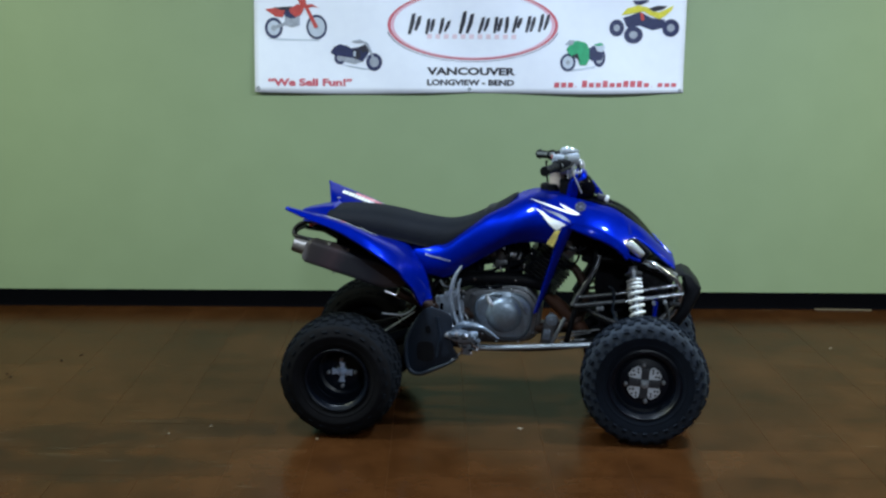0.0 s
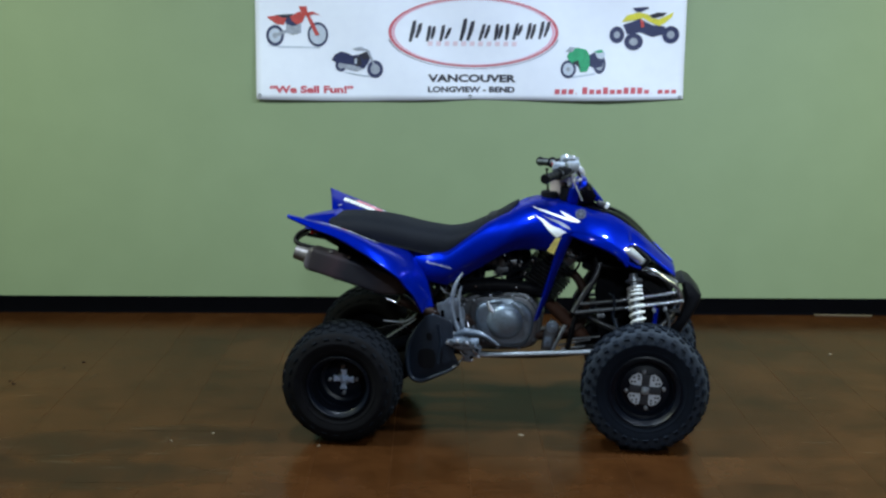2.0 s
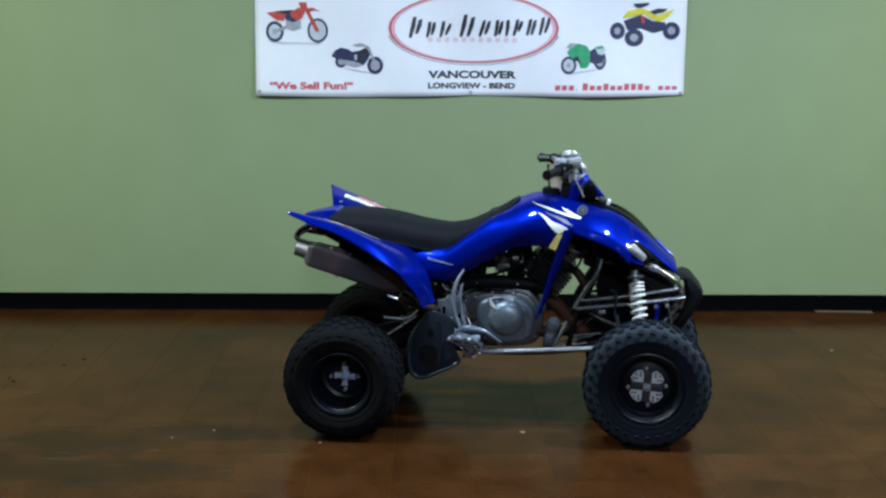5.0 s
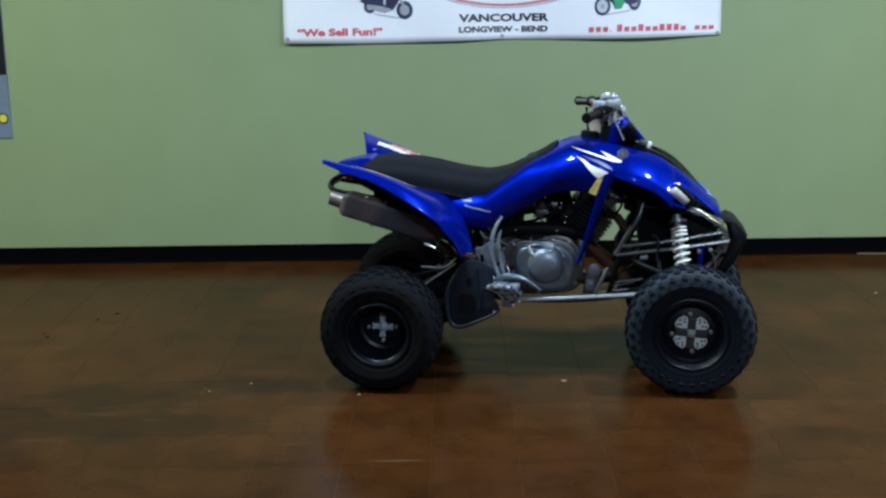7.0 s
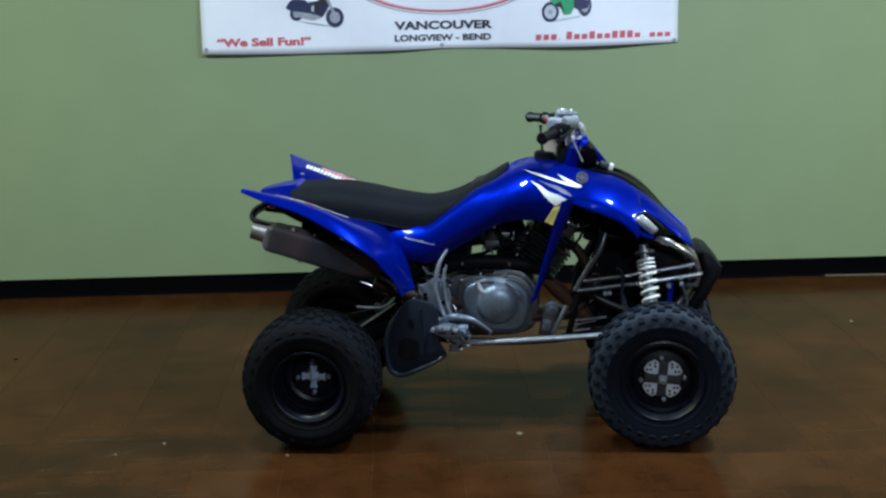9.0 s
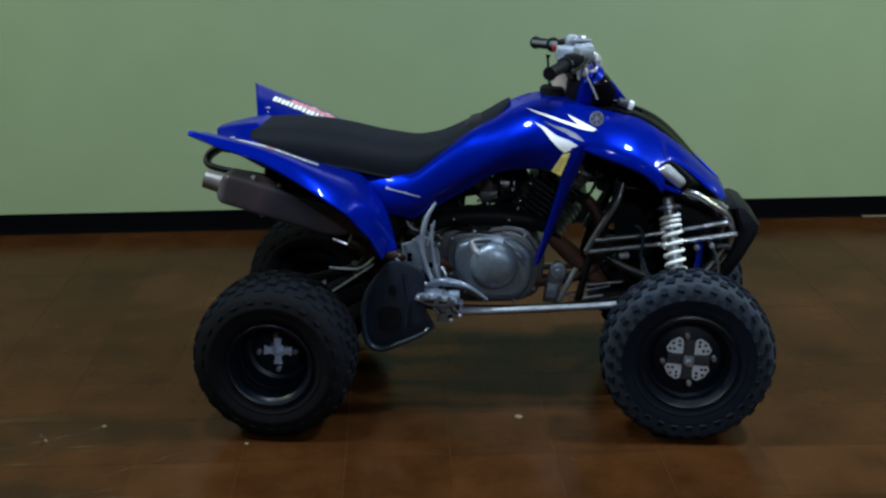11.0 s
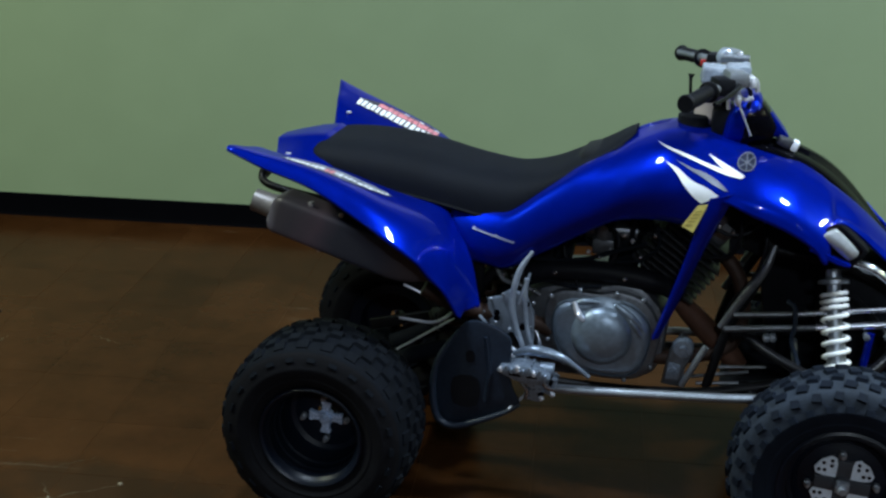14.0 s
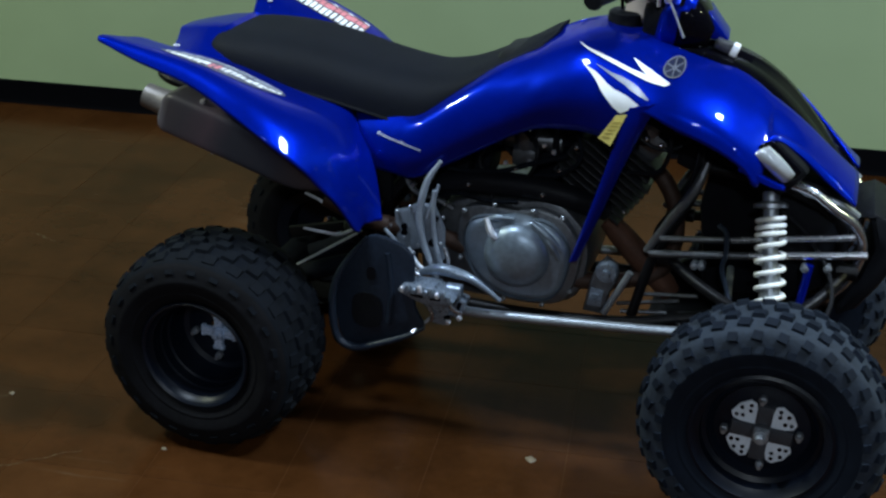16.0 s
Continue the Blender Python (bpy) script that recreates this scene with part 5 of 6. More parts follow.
    lathe(bm, [(0.007, -0.1445), (0.012, -0.144), (0.012, -0.138)], 12, "Y", (0.217, 0, 0.374), closed=False)
    part("mount_plate", bm, M_BRIGHT, mount, "small grey plate with a hole")
    bm = bmesh.new()
    rod(bm, (0.240, -0.14, 0.340), (0.292, -0.14, 0.448), 0.008)
    part("mount_strut", bm, M_ALU, ob)
    # left-hand flywheel cover
    bm = bmesh.new()
    lathe(bm, [(0.0, 0.175), (0.06, 0.172), (0.085, 0.160), (0.090, 0.125)], 36, "Y", (0.05, 0, 0.45))
    part("flywheel_cover", bm, M_ALU, ob)


engine()


def inner_panels():
    # dark tank and guards that close the view under the bodywork
    bm = bmesh.new()
    rows = [[(x, w * math.copysign(abs(math.cos(a)) ** 0.6, math.cos(a)), zc + hh * math.copysign(abs(math.sin(a)) ** 0.6, math.sin(a))) for a in [2 * math.pi * k / 20 for k in range(20)]] for x, w, zc, hh in ((-0.06, 0.06, 0.845, 0.03), (-0.04, 0.10, 0.845, 0.05), (0.08, 0.14, 0.86, 0.065), (0.22, 0.15, 0.87, 0.07), (0.30, 0.10, 0.88, 0.05))]
    vs = grid(bm, rows, True)
    cap(bm, vs[0])
    cap(bm, vs[-1])
    part("fuel_tank", bm, M_PLASTIC, quad, "black plastic fuel tank under its cover")
    # dark blocks added to fill the see-through gaps with black
    bm = bmesh.new()
    block(bm, (0.355, 0.0, 0.790), (0.190, 0.15, 0.085), 0.015, (0, 8, 0))
    block(bm, (0.405, 0.02, 0.715), (0.075, 0.10, 0.120), 0.015, (0, 20, 0))
    block(bm, (0.265, -0.03, 0.745), (0.07, 0.09, 0.05), 0.012, (0, 8, 0))
    block(bm, (0.03, 0.035, 0.705), (0.21, 0.10, 0.095), 0.015, (0, -12, 0))
    block(bm, (0.315, 0.02, 0.725), (0.11, 0.11, 0.060), 0.012)
    part("gap_filler", bm, M_PLASTIC, quad, "black filler blocks added to darken gaps under the bodywork")
    bm = bmesh.new()
    plate(bm, ((0.36, 0.83), (0.50, 0.80), (0.60, 0.72), (0.70, 0.66), (0.70, 0.46), (0.58, 0.36), (0.44, 0.37), (0.41, 0.56), (0.43, 0.70)), 0.03, 0.10, 0.01)
    plate(bm, ((0.335, 0.372), (0.40, 0.425), (0.44, 0.45), (0.58, 0.40), (0.56, 0.315), (0.45, 0.298), (0.335, 0.290)), 0.04, 0.07, 0.008)
    part("splash_guard", bm, M_PLASTIC, quad, "black plastic splash guard")
    for s in BOTH:
        bm = bmesh.new()
        rows = [[(x, s * y0, z0), (x, s * (y0 + y1) / 2, (z0 + z1) / 2 + 0.005), (x, s * y1, z1)] for x, y0, z0, y1, z1 in ((0.33, 0.10, 0.88, 0.225, 0.835), (0.42, 0.11, 0.86, 0.235, 0.80), (0.50, 0.11, 0.80, 0.230, 0.755), (0.545, 0.11, 0.75, 0.215, 0.72))]
        grid(bm, rows)
        thicken(part("inner_fender", bm, M_PLASTIC, quad, "black inner fender liner"), 0.004)


inner_panels()

# dark plate added where only darkness shows below the wing
for s in BOTH:
    bm = bmesh.new()
    plate(bm, ((-0.52, 0.735), (-0.40, 0.725), (-0.30, 0.690), (-0.262, 0.640), (-0.262, 0.545), (-0.330, 0.530), (-0.42, 0.585), (-0.52, 0.66)), s * 0.135, s * 0.155, 0.006)
    part("rear_gap_plate", bm, M_PLASTIC, quad, "black plate added to close the dark gap under the rear fender")


def foot_controls(s):
    """Bracket plates, peg, pedal and heel guard at one side."""
    bm = bmesh.new()
    plate(bm, ((-0.245, 0.532), (-0.215, 0.540), (-0.190, 0.560), (-0.150, 0.552), (-0.128, 0.505), (-0.126, 0.430), (-0.150, 0.405), (-0.180, 0.450), (-0.205, 0.440), (-0.236, 0.436)), s * 0.165, s * 0.185, 0.005)
    ob = part("foot_bracket", bm, M_CASTSHADE, quad, "bright aluminium foot peg bracket", angle=35)
    for x, z, r in ((-0.219, 0.500, 0.008), (-0.219, 0.486, 0.008), (-0.152, 0.470, 0.009), (-0.145, 0.530, 0.007)):
        bm = bmesh.new()
        lathe(bm, [(0.0, 0.003), (r, 0.003), (r, -0.002)], 14, "Y", (0, 0, 0))
        part("lightening_hole", bm, M_SMOKE, ob, at=pose(x, s * 0.188, z, 0, 0, 0 if s > 0 else 180))
    for x, z in ((-0.235, 0.535), (-0.220, 0.475), (-0.195, 0.440), (-0.150, 0.415), (-0.128, 0.535), (-0.238, 0.455), (-0.185, 0.46), (-0.132, 0.47), (-0.205, 0.55), (-0.252, 0.50)):
        bm = bmesh.new()
        bolt(bm, (0, 0, 0), 0.0046, 0.006)
        part("bracket_bolt", bm, M_ALU, ob, at=pose(x, s * 0.187, z, 0, 0, 0 if s < 0 else 180))
    bm = bmesh.new()
    tube(bm, [(-0.136, s * 0.190, 0.668), (-0.166, s * 0.196, 0.615), (-0.180, s * 0.198, 0.540), (-0.170, s * 0.200, 0.480), (-0.152, s * 0.200, 0.430), (-0.128, s * 0.205, 0.375)], [0.004, 0.0075, 0.0085, 0.008, 0.007, 0.006], 10)
    tube(bm, [(-0.140, s * 0.190, 0.612), (-0.152, s * 0.192, 0.570), (-0.164, s * 0.192, 0.530)], [0.003, 0.006, 0.006], 8)
    part("bracket_stay", bm, M_CAST, ob, "polished bracket stay")
    for pts, r in ((((-0.146, 0.600), (-0.148, 0.540), (-0.140, 0.470), (-0.122, 0.410)), 0.0055), (((-0.262, 0.492), (-0.222, 0.452), (-0.178, 0.410)), 0.0045)):
        bm = bmesh.new()
        tube(bm, [(x, s * 0.198, z) for x, z in pts], r, 8)
        part("bracket_stay", bm, M_CAST, ob, "polished bracket stay")
    # pedal: a smooth arm that sweeps ahead and down
    bm = bmesh.new()
    tube(bm, [(-0.165, s * 0.226, 0.412), (-0.115, s * 0.236, 0.430), (-0.055, s * 0.236, 0.422), (-0.015, s * 0.232, 0.400), (0.022, s * 0.228, 0.372)], [0.008, 0.014, 0.011, 0.007, 0.005], 12)
    part("foot_pedal", bm, M_BRIGHT, ob, "scuffed aluminium foot pedal")
    # peg on a stepped casting
    bm = bmesh.new()
    plate(bm, ((-0.196, 0.392), (-0.186, 0.406), (-0.130, 0.412), (-0.085, 0.400), (-0.066, 0.384), (-0.078, 0.372), (-0.120, 0.366), (-0.150, 0.372)), s * 0.236, s * 0.300, 0.006)
    for k in range(3):
        for dx in (-0.160, -0.135, -0.110):
            block(bm, (dx, s * (0.246 + k * 0.018), 0.410), (0.005, 0.006, 0.006), 0.001, segs=1)
    lathe(bm, [(0.012, -0.018), (0.018, -0.016), (0.018, 0.016), (0.012, 0.018)], 16, "X", (-0.078, s * 0.25, 0.390))
    block(bm, (-0.106, s * 0.238, 0.334), (0.040, 0.050, 0.056), 0.009, (0, 6, 0))
    block(bm, (-0.072, s * 0.226, 0.345), (0.030, 0.040, 0.050), 0.008, (0, 18, 0))
    lathe(bm, [(0.0, -0.014), (0.013, -0.013), (0.013, 0.013), (0.0, 0.014)], 12, "Y", (-0.108, s * 0.266, 0.360))
    part("foot_peg", bm, M_BRIGHT, ob, "aluminium foot peg")
    # black plates stand in for the shade in the casting's gaps
    for x, z, w, h, tip in ((-0.150, 0.388, 0.030, 0.008, 6), (-0.108, 0.386, 0.026, 0.007, 0), (-0.112, 0.345, 0.018, 0.013, 10), (-0.090, 0.328, 0.016, 0.010, -20), (-0.068, 0.352, 0.010, 0.020, 15)):
        bm = bmesh.new()
        block(bm, (0, 0, 0), (w, 0.006, h), 0.002, (0, tip, 0), segs=1)
        part("peg_gap_shade", bm, M_SMOKE, ob, "black plate standing in for a shaded gap in the peg casting", at=pose(x, s * (0.2985 if z > 0.37 else 0.262 if x < -0.085 else 0.246), z))
    for pts, r in ((((-0.170, 0.262, 0.372), (-0.140, 0.268, 0.358), (-0.122, 0.268, 0.334), (-0.128, 0.262, 0.312)), 0.0045), (((-0.086, 0.262, 0.374), (-0.078, 0.264, 0.352), (-0.060, 0.252, 0.338)), 0.005), (((-0.245, 0.205, 0.470), (-0.225, 0.212, 0.430), (-0.196, 0.216, 0.408), (-0.160, 0.222, 0.400)), 0.004), (((-0.118, 0.205, 0.470), (-0.106, 0.210, 0.440), (-0.112, 0.214, 0.412)), 0.005)):
        bm = bmesh.new()
        tube(bm, [(x, s * y, z) for x, y, z in pts], r, 8)
        part("peg_spring", bm, M_BAR, ob, "bent bright return spring")
    for k in range(9):
        bm = bmesh.new()
        block(bm, (0, 0, 0), (0.009, 0.012, 0.014 + 0.004 * (k % 2)), 0.002, (0, 12 * (k % 3) - 12, 0), segs=1)
        part("peg_tooth", bm, M_CHROME if k % 3 == 0 else M_BRIGHT, ob, at=pose(-0.184 + 0.0135 * k, s * 0.300, 0.399 + 0.006 * (k % 2) - 0.0016 * max(k - 4, 0)))
    for x, z in ((-0.062, 0.330), (-0.130, 0.352), (-0.088, 0.316)):
        bm = bmesh.new()
        bolt(bm, (0, 0, 0), 0.0065, 0.009)
        part("peg_bolt", bm, M_CHROME, ob, at=pose(x, s * 0.258, z, 0, 0, 0 if s < 0 else 180))
    for pts in ([(-0.252, 0.20, 0.462), (-0.215, 0.205, 0.425), (-0.168, 0.205, 0.395)], [(-0.205, 0.20, 0.455), (-0.180, 0.21, 0.425), (-0.150, 0.21, 0.402)]):
        bm = bmesh.new()
        tube(bm, [(p[0], s * p[1], p[2]) for p in pts], 0.0045, 8)
        part("bracket_rod", bm, M_DISC, ob, "thin bright rod")
    # heel guard, with openings framed by ribs
    bm = bmesh.new()
    plate(bm, ((-0.272, 0.504), (-0.215, 0.500), (-0.168, 0.470), (-0.165, 0.405), (-0.160, 0.345), (-0.138, 0.300), (-0.172, 0.278), (-0.240, 0.248), (-0.300, 0.226), (-0.338, 0.244), (-0.352, 0.320), (-0.344, 0.394), (-0.312, 0.455)), s * 0.262, s * 0.278, 0.007, per=3)
    hg = part("heel_guard", bm, M_GUARD, quad, "black plastic heel guard", angle=40)
    bm = bmesh.new()
    tube(bm, [(-0.276, s * 0.274, 0.500), (-0.316, s * 0.278, 0.448), (-0.346, s * 0.284, 0.390), (-0.355, s * 0.288, 0.320), (-0.341, s * 0.290, 0.248), (-0.300, s * 0.290, 0.228), (-0.240, s * 0.288, 0.248), (-0.172, s * 0.282, 0.278), (-0.138, s * 0.276, 0.300)], [0.004, 0.006, 0.008, 0.009, 0.009, 0.009, 0.008, 0.006, 0.004], 10)
    part("guard_rim", bm, M_GUARD, hg, "rounded rim of the heel guard")
    bm = bmesh.new()
    tube(bm, [(-0.222, s * 0.278, 0.300), (-0.216, s * 0.279, 0.380), (-0.226, s * 0.278, 0.470)], 0.007, 8)
    part("guard_rib", bm, M_GUARD, hg)
    for x, z, w, h in ((-0.264, 0.415, 0.018, 0.026), (-0.274, 0.322, 0.060, 0.070)):
        bm = bmesh.new()
        plate(bm, ((x - w / 2, z - h / 2), (x + w / 2, z - h / 2), (x + w / 2, z + h / 2), (x - w / 2, z + h / 2)), s * 0.2775, s * 0.2805, 0.0, per=3)
        part("guard_slot", bm, M_PLASTIC, hg)
    bm = bmesh.new()
    rod(bm, (-0.125, s * 0.24, 0.318), (-0.165, s * 0.285, 0.288), 0.004, 8)
    bolt(bm, (-0.125, s * 0.24, 0.318), 0.008, 0.008)
    part("guard_hook", bm, M_CHROME, hg, "bright wire hook")


for s in BOTH:
    foot_controls(s)


def exhaust():
    # flat-sided silencer canister, rising to the rear
    m = Matrix.Translation((-0.60, -0.215, 0.674)) @ Euler((0, radians(16.5), 0)).to_matrix().to_4x4()
    bm = bmesh.new()
    rows = []
    for x, k in ((-0.196, 0.62), (-0.186, 0.86), (-0.174, 0.985), (-0.168, 1.0), (0.14, 1.05), (0.17, 1.0), (0.20, 0.84), (0.245, 0.5)):
        rows.append([(x + 0.10 * k * 0.047 * math.sin(a), 0.050 * k * math.copysign(abs(math.cos(a)) ** 0.26, math.cos(a)), 0.049 * k * math.copysign(abs(math.sin(a)) ** 0.26, math.sin(a))) for a in [2 * math.pi * (j + 0.5) / 36 for j in range(36)]])
    vs = grid(bm, rows, True)
    cap(bm, vs[0])
    cap(bm, vs[-1])
    ob = part("muffler", bm, M_MUFFLER, quad, "heat-stained grey brown silencer canister", at=m, angle=45)
    bm = bmesh.new()
    lathe(bm, [(0.0, -0.200), (0.023, -0.200), (0.023, -0.246), (0.0285, -0.248), (0.030, -0.206), (0.034, -0.190)], 24, "X")
    part("muffler_tip", bm, M_TIP, ob, "bare metal outlet tip")
    for x in (0.10,):
        bm = bmesh.new()
        rows = [[(x + d, 0.0515 * 1.03 * math.copysign(abs(math.cos(a)) ** 0.26, math.cos(a)), 0.0505 * 1.03 * math.copysign(abs(math.sin(a)) ** 0.26, math.sin(a))) for a in [2 * math.pi * (j + 0.5) / 36 for j in range(36)]] for d in (0.0, 0.012)]
        grid(bm, rows, True)
        part("muffler_strap", bm, M_MUFFLER, ob)
    for x, z in ((-0.05, -0.052), (-0.10, 0.053), (-0.02, 0.054)):
        bm = bmesh.new()
        bolt(bm, (x, -0.02, z), 0.008, 0.012)
        part("strap_bolt", bm, M_CHROME, ob)
    bm = bmesh.new()
    tube(bm, [(0.25, -0.10, 0.40), (0.05, -0.12, 0.40), (-0.15, -0.14, 0.47), (-0.30, -0.19, 0.505), (-0.40, -0.215, 0.555)], 0.02, 12)
    part("exhaust_pipe", bm, M_RUST, quad, "rust brown exhaust pipe")


exhaust()


def tail():
    bm = bmesh.new()
    tube(bm, [(-0.56, -0.125, 0.705), (-0.70, -0.13, 0.735), (-0.82, -0.125, 0.755), (-0.862, -0.10, 0.770), (-0.850, -0.085, 0.800), (-0.80, -0.08, 0.820), (-0.72, -0.08, 0.83)], 0.010, 10)
    tube(bm, [(-0.56, 0.125, 0.705), (-0.70, 0.13, 0.735), (-0.82, 0.125, 0.755), (-0.862, 0.10, 0.770), (-0.850, 0.085, 0.800), (-0.80, 0.08, 0.820), (-0.72, 0.08, 0.83)], 0.010, 10)
    tube(bm, [(-0.862, -0.10, 0.770), (-0.868, 0.0, 0.772), (-0.862, 0.10, 0.770)], 0.010, 10)
    part("grab_bar", bm, M_BLACKMETAL, quad, "black tubular rear grab bar")
    bm = bmesh.new()
    block(bm, (-0.785, 0, 0.812), (0.05, 0.12, 0.030), 0.008, (0, -15, 0))
    ob = part("tail_lamp", bm, M_TAIL, quad, "red tail lamp below the tail cover")
    bm = bmesh.new()
    block(bm, (-0.735, 0, 0.810), (0.06, 0.14, 0.045), 0.008)
    part("lamp_base", bm, M_PLASTIC, ob)
    bm = bmesh.new()
    plate(bm, ((-0.78, 0.80), (-0.64, 0.82), (-0.50, 0.76), (-0.46, 0.70), (-0.56, 0.685), (-0.66, 0.735)), -0.10, 0.10, 0.01)
    part("tail_bracket", bm, M_PLASTIC, quad)


tail()


def handlebar():
    bm = bmesh.new()
    half = [(0.292, 0.0, 1.055), (0.296, 0.07, 1.058), (0.290, 0.13, 1.088), (0.264, 0.20, 1.092), (0.192, 0.355, 1.082)]
    tube(bm, [(x, -y, z) for x, y, z in half[:0:-1]] + half, 0.011, 12)
    turn = Matrix.Translation((0.274, 0, 0)) @ pose(0, 0, 0, 0, 0, 4) @ Matrix.Translation((-0.292, 0, 0))
    ob = part("handlebar", bm, M_ALU, quad, "silver tubular handlebar with black grips", at=turn)
    for s in BOTH:
        d = (Vector((0.264, s * 0.20, 1.092)) - Vector((0.192, s * 0.355, 1.082))).normalized()
        end = Vector((0.196, s * 0.362, 1.080 if s > 0 else 1.088))
        bm = bmesh.new()
        m = Matrix.Translation(end) @ d.to_track_quat("Z", "Y").to_matrix().to_4x4()
        prof = [(0.0, 0.0), (0.019, 0.0), (0.021, 0.006), (0.017, 0.010)]
        for k in range(9):
            z = 0.012 + k * 0.012
            prof += [(0.0158, z), (0.0172, z + 0.003), (0.0172, z + 0.008), (0.0158, z + 0.011)]
        prof += [(0.024, 0.122), (0.024, 0.128), (0.0, 0.130)]
        lathe(bm, prof, 18, "Z")
        part("grip", bm, M_PLASTIC, ob, "ribbed black rubber grip", at=m)
        # lever, clamp and reservoir
        bm = bmesh.new()
        tube(bm, [(0.318, s * 0.150, 1.100), (0.314, s * 0.20, 1.098), (0.288, s * 0.28, 1.092), (0.258, s * 0.345, 1.088)], [0.008, 0.006, 0.005, 0.005], 10)
        part("brake_lever", bm, M_BLACKMETAL, ob, "slim black brake lever")
        bm = bmesh.new()
        block(bm, (0.282, s * 0.165, 1.095), (0.045, 0.055, 0.042), 0.010, (0, 0, -s * 20))
        part("switch_housing", bm, M_PLASTIC, ob)
        bm = bmesh.new()
        block(bm, (0.310, s * 0.150, 1.112), (0.048, 0.060, 0.034), 0.008, (0, 6, -s * 15))
        part("brake_reservoir", bm, M_ALU, ob, "bare metal brake fluid reservoir")
        if s > 0:
            bm = bmesh.new()
            block(bm, (0.250, 0.19, 1.086), (0.016, 0.016, 0.016), 0.003)
            part("stop_switch", bm, M_TAIL, ob, "small red stop switch")
        bm = bmesh.new()
        tube(bm, [(0.335, s * 0.12, 1.098), (0.352, s * 0.09, 1.06), (0.345, s * 0.06, 0.99), (0.36, s * 0.05, 0.93)], 0.005, 8)
        part("brake_hose", bm, M_PLASTIC, ob)
        bm = bmesh.new()
        tube(bm, [(0.318, s * 0.105, 1.092), (0.312, s * 0.104, 1.062), (0.322, s * 0.100, 1.048), (0.340, s * 0.098, 1.012), (0.360, s * 0.096, 0.968)], 0.0026, 8)
        part("cable", bm, M_CHROME, ob, "thin bright cable")
        for bx, bz, br in ((0.300, 1.094, 0.011), (0.352, 1.094, 0.010), (0.322, 1.052, 0.008)):
            bm = bmesh.new()
            lathe(bm, [(0.0, 0.014), (br * 0.7, 0.013), (br, 0.006), (br, -0.008), (br * 0.6, -0.012), (0.0, -0.013)], 12, "Z")
            part("hose_fitting", bm, M_CHROME, ob, "bright hose fitting", at=pose(bx, s * 0.112, bz))
    # pale crinkled pads: soft blocks with dented faces, over bright hose ends
    rng = random.Random(8)
    for c, size, tip in (((0.266, -0.045, 1.100), (0.058, 0.075, 0.042), 4), ((0.324, -0.040, 1.100), (0.054, 0.080, 0.050), -6)):
        bm = bmesh.new()
        block(bm, (0, 0, 0), size, 0.009, (0, tip, 0))
        bmesh.ops.subdivide_edges(bm, edges=[e for e in bm.edges if e.calc_length() > 0.014], cuts=3, use_grid_fill=True)
        for v in bm.verts:
            v.co += Vector((rng.uniform(-1, 1), rng.uniform(-1, 1), rng.uniform(-1, 1))) * 0.0016
        part("bar_pad", bm, M_PAD, ob, "pale crinkled handlebar pad", at=pose(*c), angle=24)
    for pts, r in ((((0.336, -0.088, 1.092), (0.322, -0.094, 1.076), (0.330, -0.096, 1.056), (0.348, -0.094, 1.052)), 0.0055), (((0.306, -0.090, 1.088), (0.302, -0.094, 1.060), (0.304, -0.092, 1.028)), 0.0045), (((0.345, -0.080, 1.106), (0.362, -0.084, 1.094), (0.366, -0.084, 1.070)), 0.006)):
        bm = bmesh.new()
        tube(bm, list(pts), r, 8)
        part("hose_end", bm, M_CHROME, ob, "bright bent hose end")
    for bx, by, bz in ((0.318, -0.088, 1.106), (0.352, -0.088, 1.100), (0.352, -0.09, 1.056), (0.300, 0.06, 1.136), (0.330, 0.055, 1.134)):
        bm = bmesh.new()
        bolt(bm, (0, 0, 0), 0.0075, 0.008, "Y")
        part("fitting_bolt", bm, M_CHROME, ob, at=pose(bx, by, bz))
    bm = bmesh.new()
    rod(bm, (0.286, 0.060, 1.124), (0.352, 0.050, 1.124), 0.009, 12)
    part("cross_bar", bm, M_ALU, ob, "dull bar over the handlebar clamp")
    bm = bmesh.new()
    lathe(bm, [(0.0, 0.018), (0.012, 0.016), (0.020, 0.008), (0.022, -0.004), (0.020, -0.012)], 16, "Z", (0.296, 0.085, 1.122))
    part("reservoir_cap", bm, M_PAD, ob, "pale rounded reservoir cap")
    bm = bmesh.new()
    block(bm, (0.295, 0, 1.055), (0.055, 0.110, 0.034), 0.008)
    for y in (-0.04, 0.04):
        bolt(bm, (0.31, y, 1.076), 0.007, 0.008, "Z")
    part("bar_clamp", bm, M_ALU, ob, "silver bar clamp")
    bm = bmesh.new()
    block(bm, (0.296, 0, 0.985), (0.050, 0.110, 0.070), 0.012)
    part("stem_cover", bm, M_PLASTIC, ob, "black cover round the steering stem")
    bm = bmesh.new()
    rod(bm, (0.300, 0, 0.94), (0.288, 0, 1.05), 0.020, 14)
    part("steering_stem", bm, M_BLACKMETAL, ob)
    # blue instrument cowl: tall rear shell, black face, blue wedge ahead
    def shell(name, st, mat, parent, label):
        bm = bmesh.new()
        rows = []
        for x, w, zt, zb in cr(st, 4):
            rows.append([(x + 0.012 * math.sin(a), w * math.copysign(abs(math.cos(a)) ** 0.6, math.cos(a)), (zt + zb) / 2 + (zt - zb) / 2 * math.copysign(abs(math.sin(a)) ** 0.6, math.sin(a))) for a in [2 * math.pi * k / 24 for k in range(24)]])
        vs = grid(bm, rows, True)
        cap(bm, vs[0])
        cap(bm, vs[-1])
        return part(name, bm, mat, parent, label, angle=60)

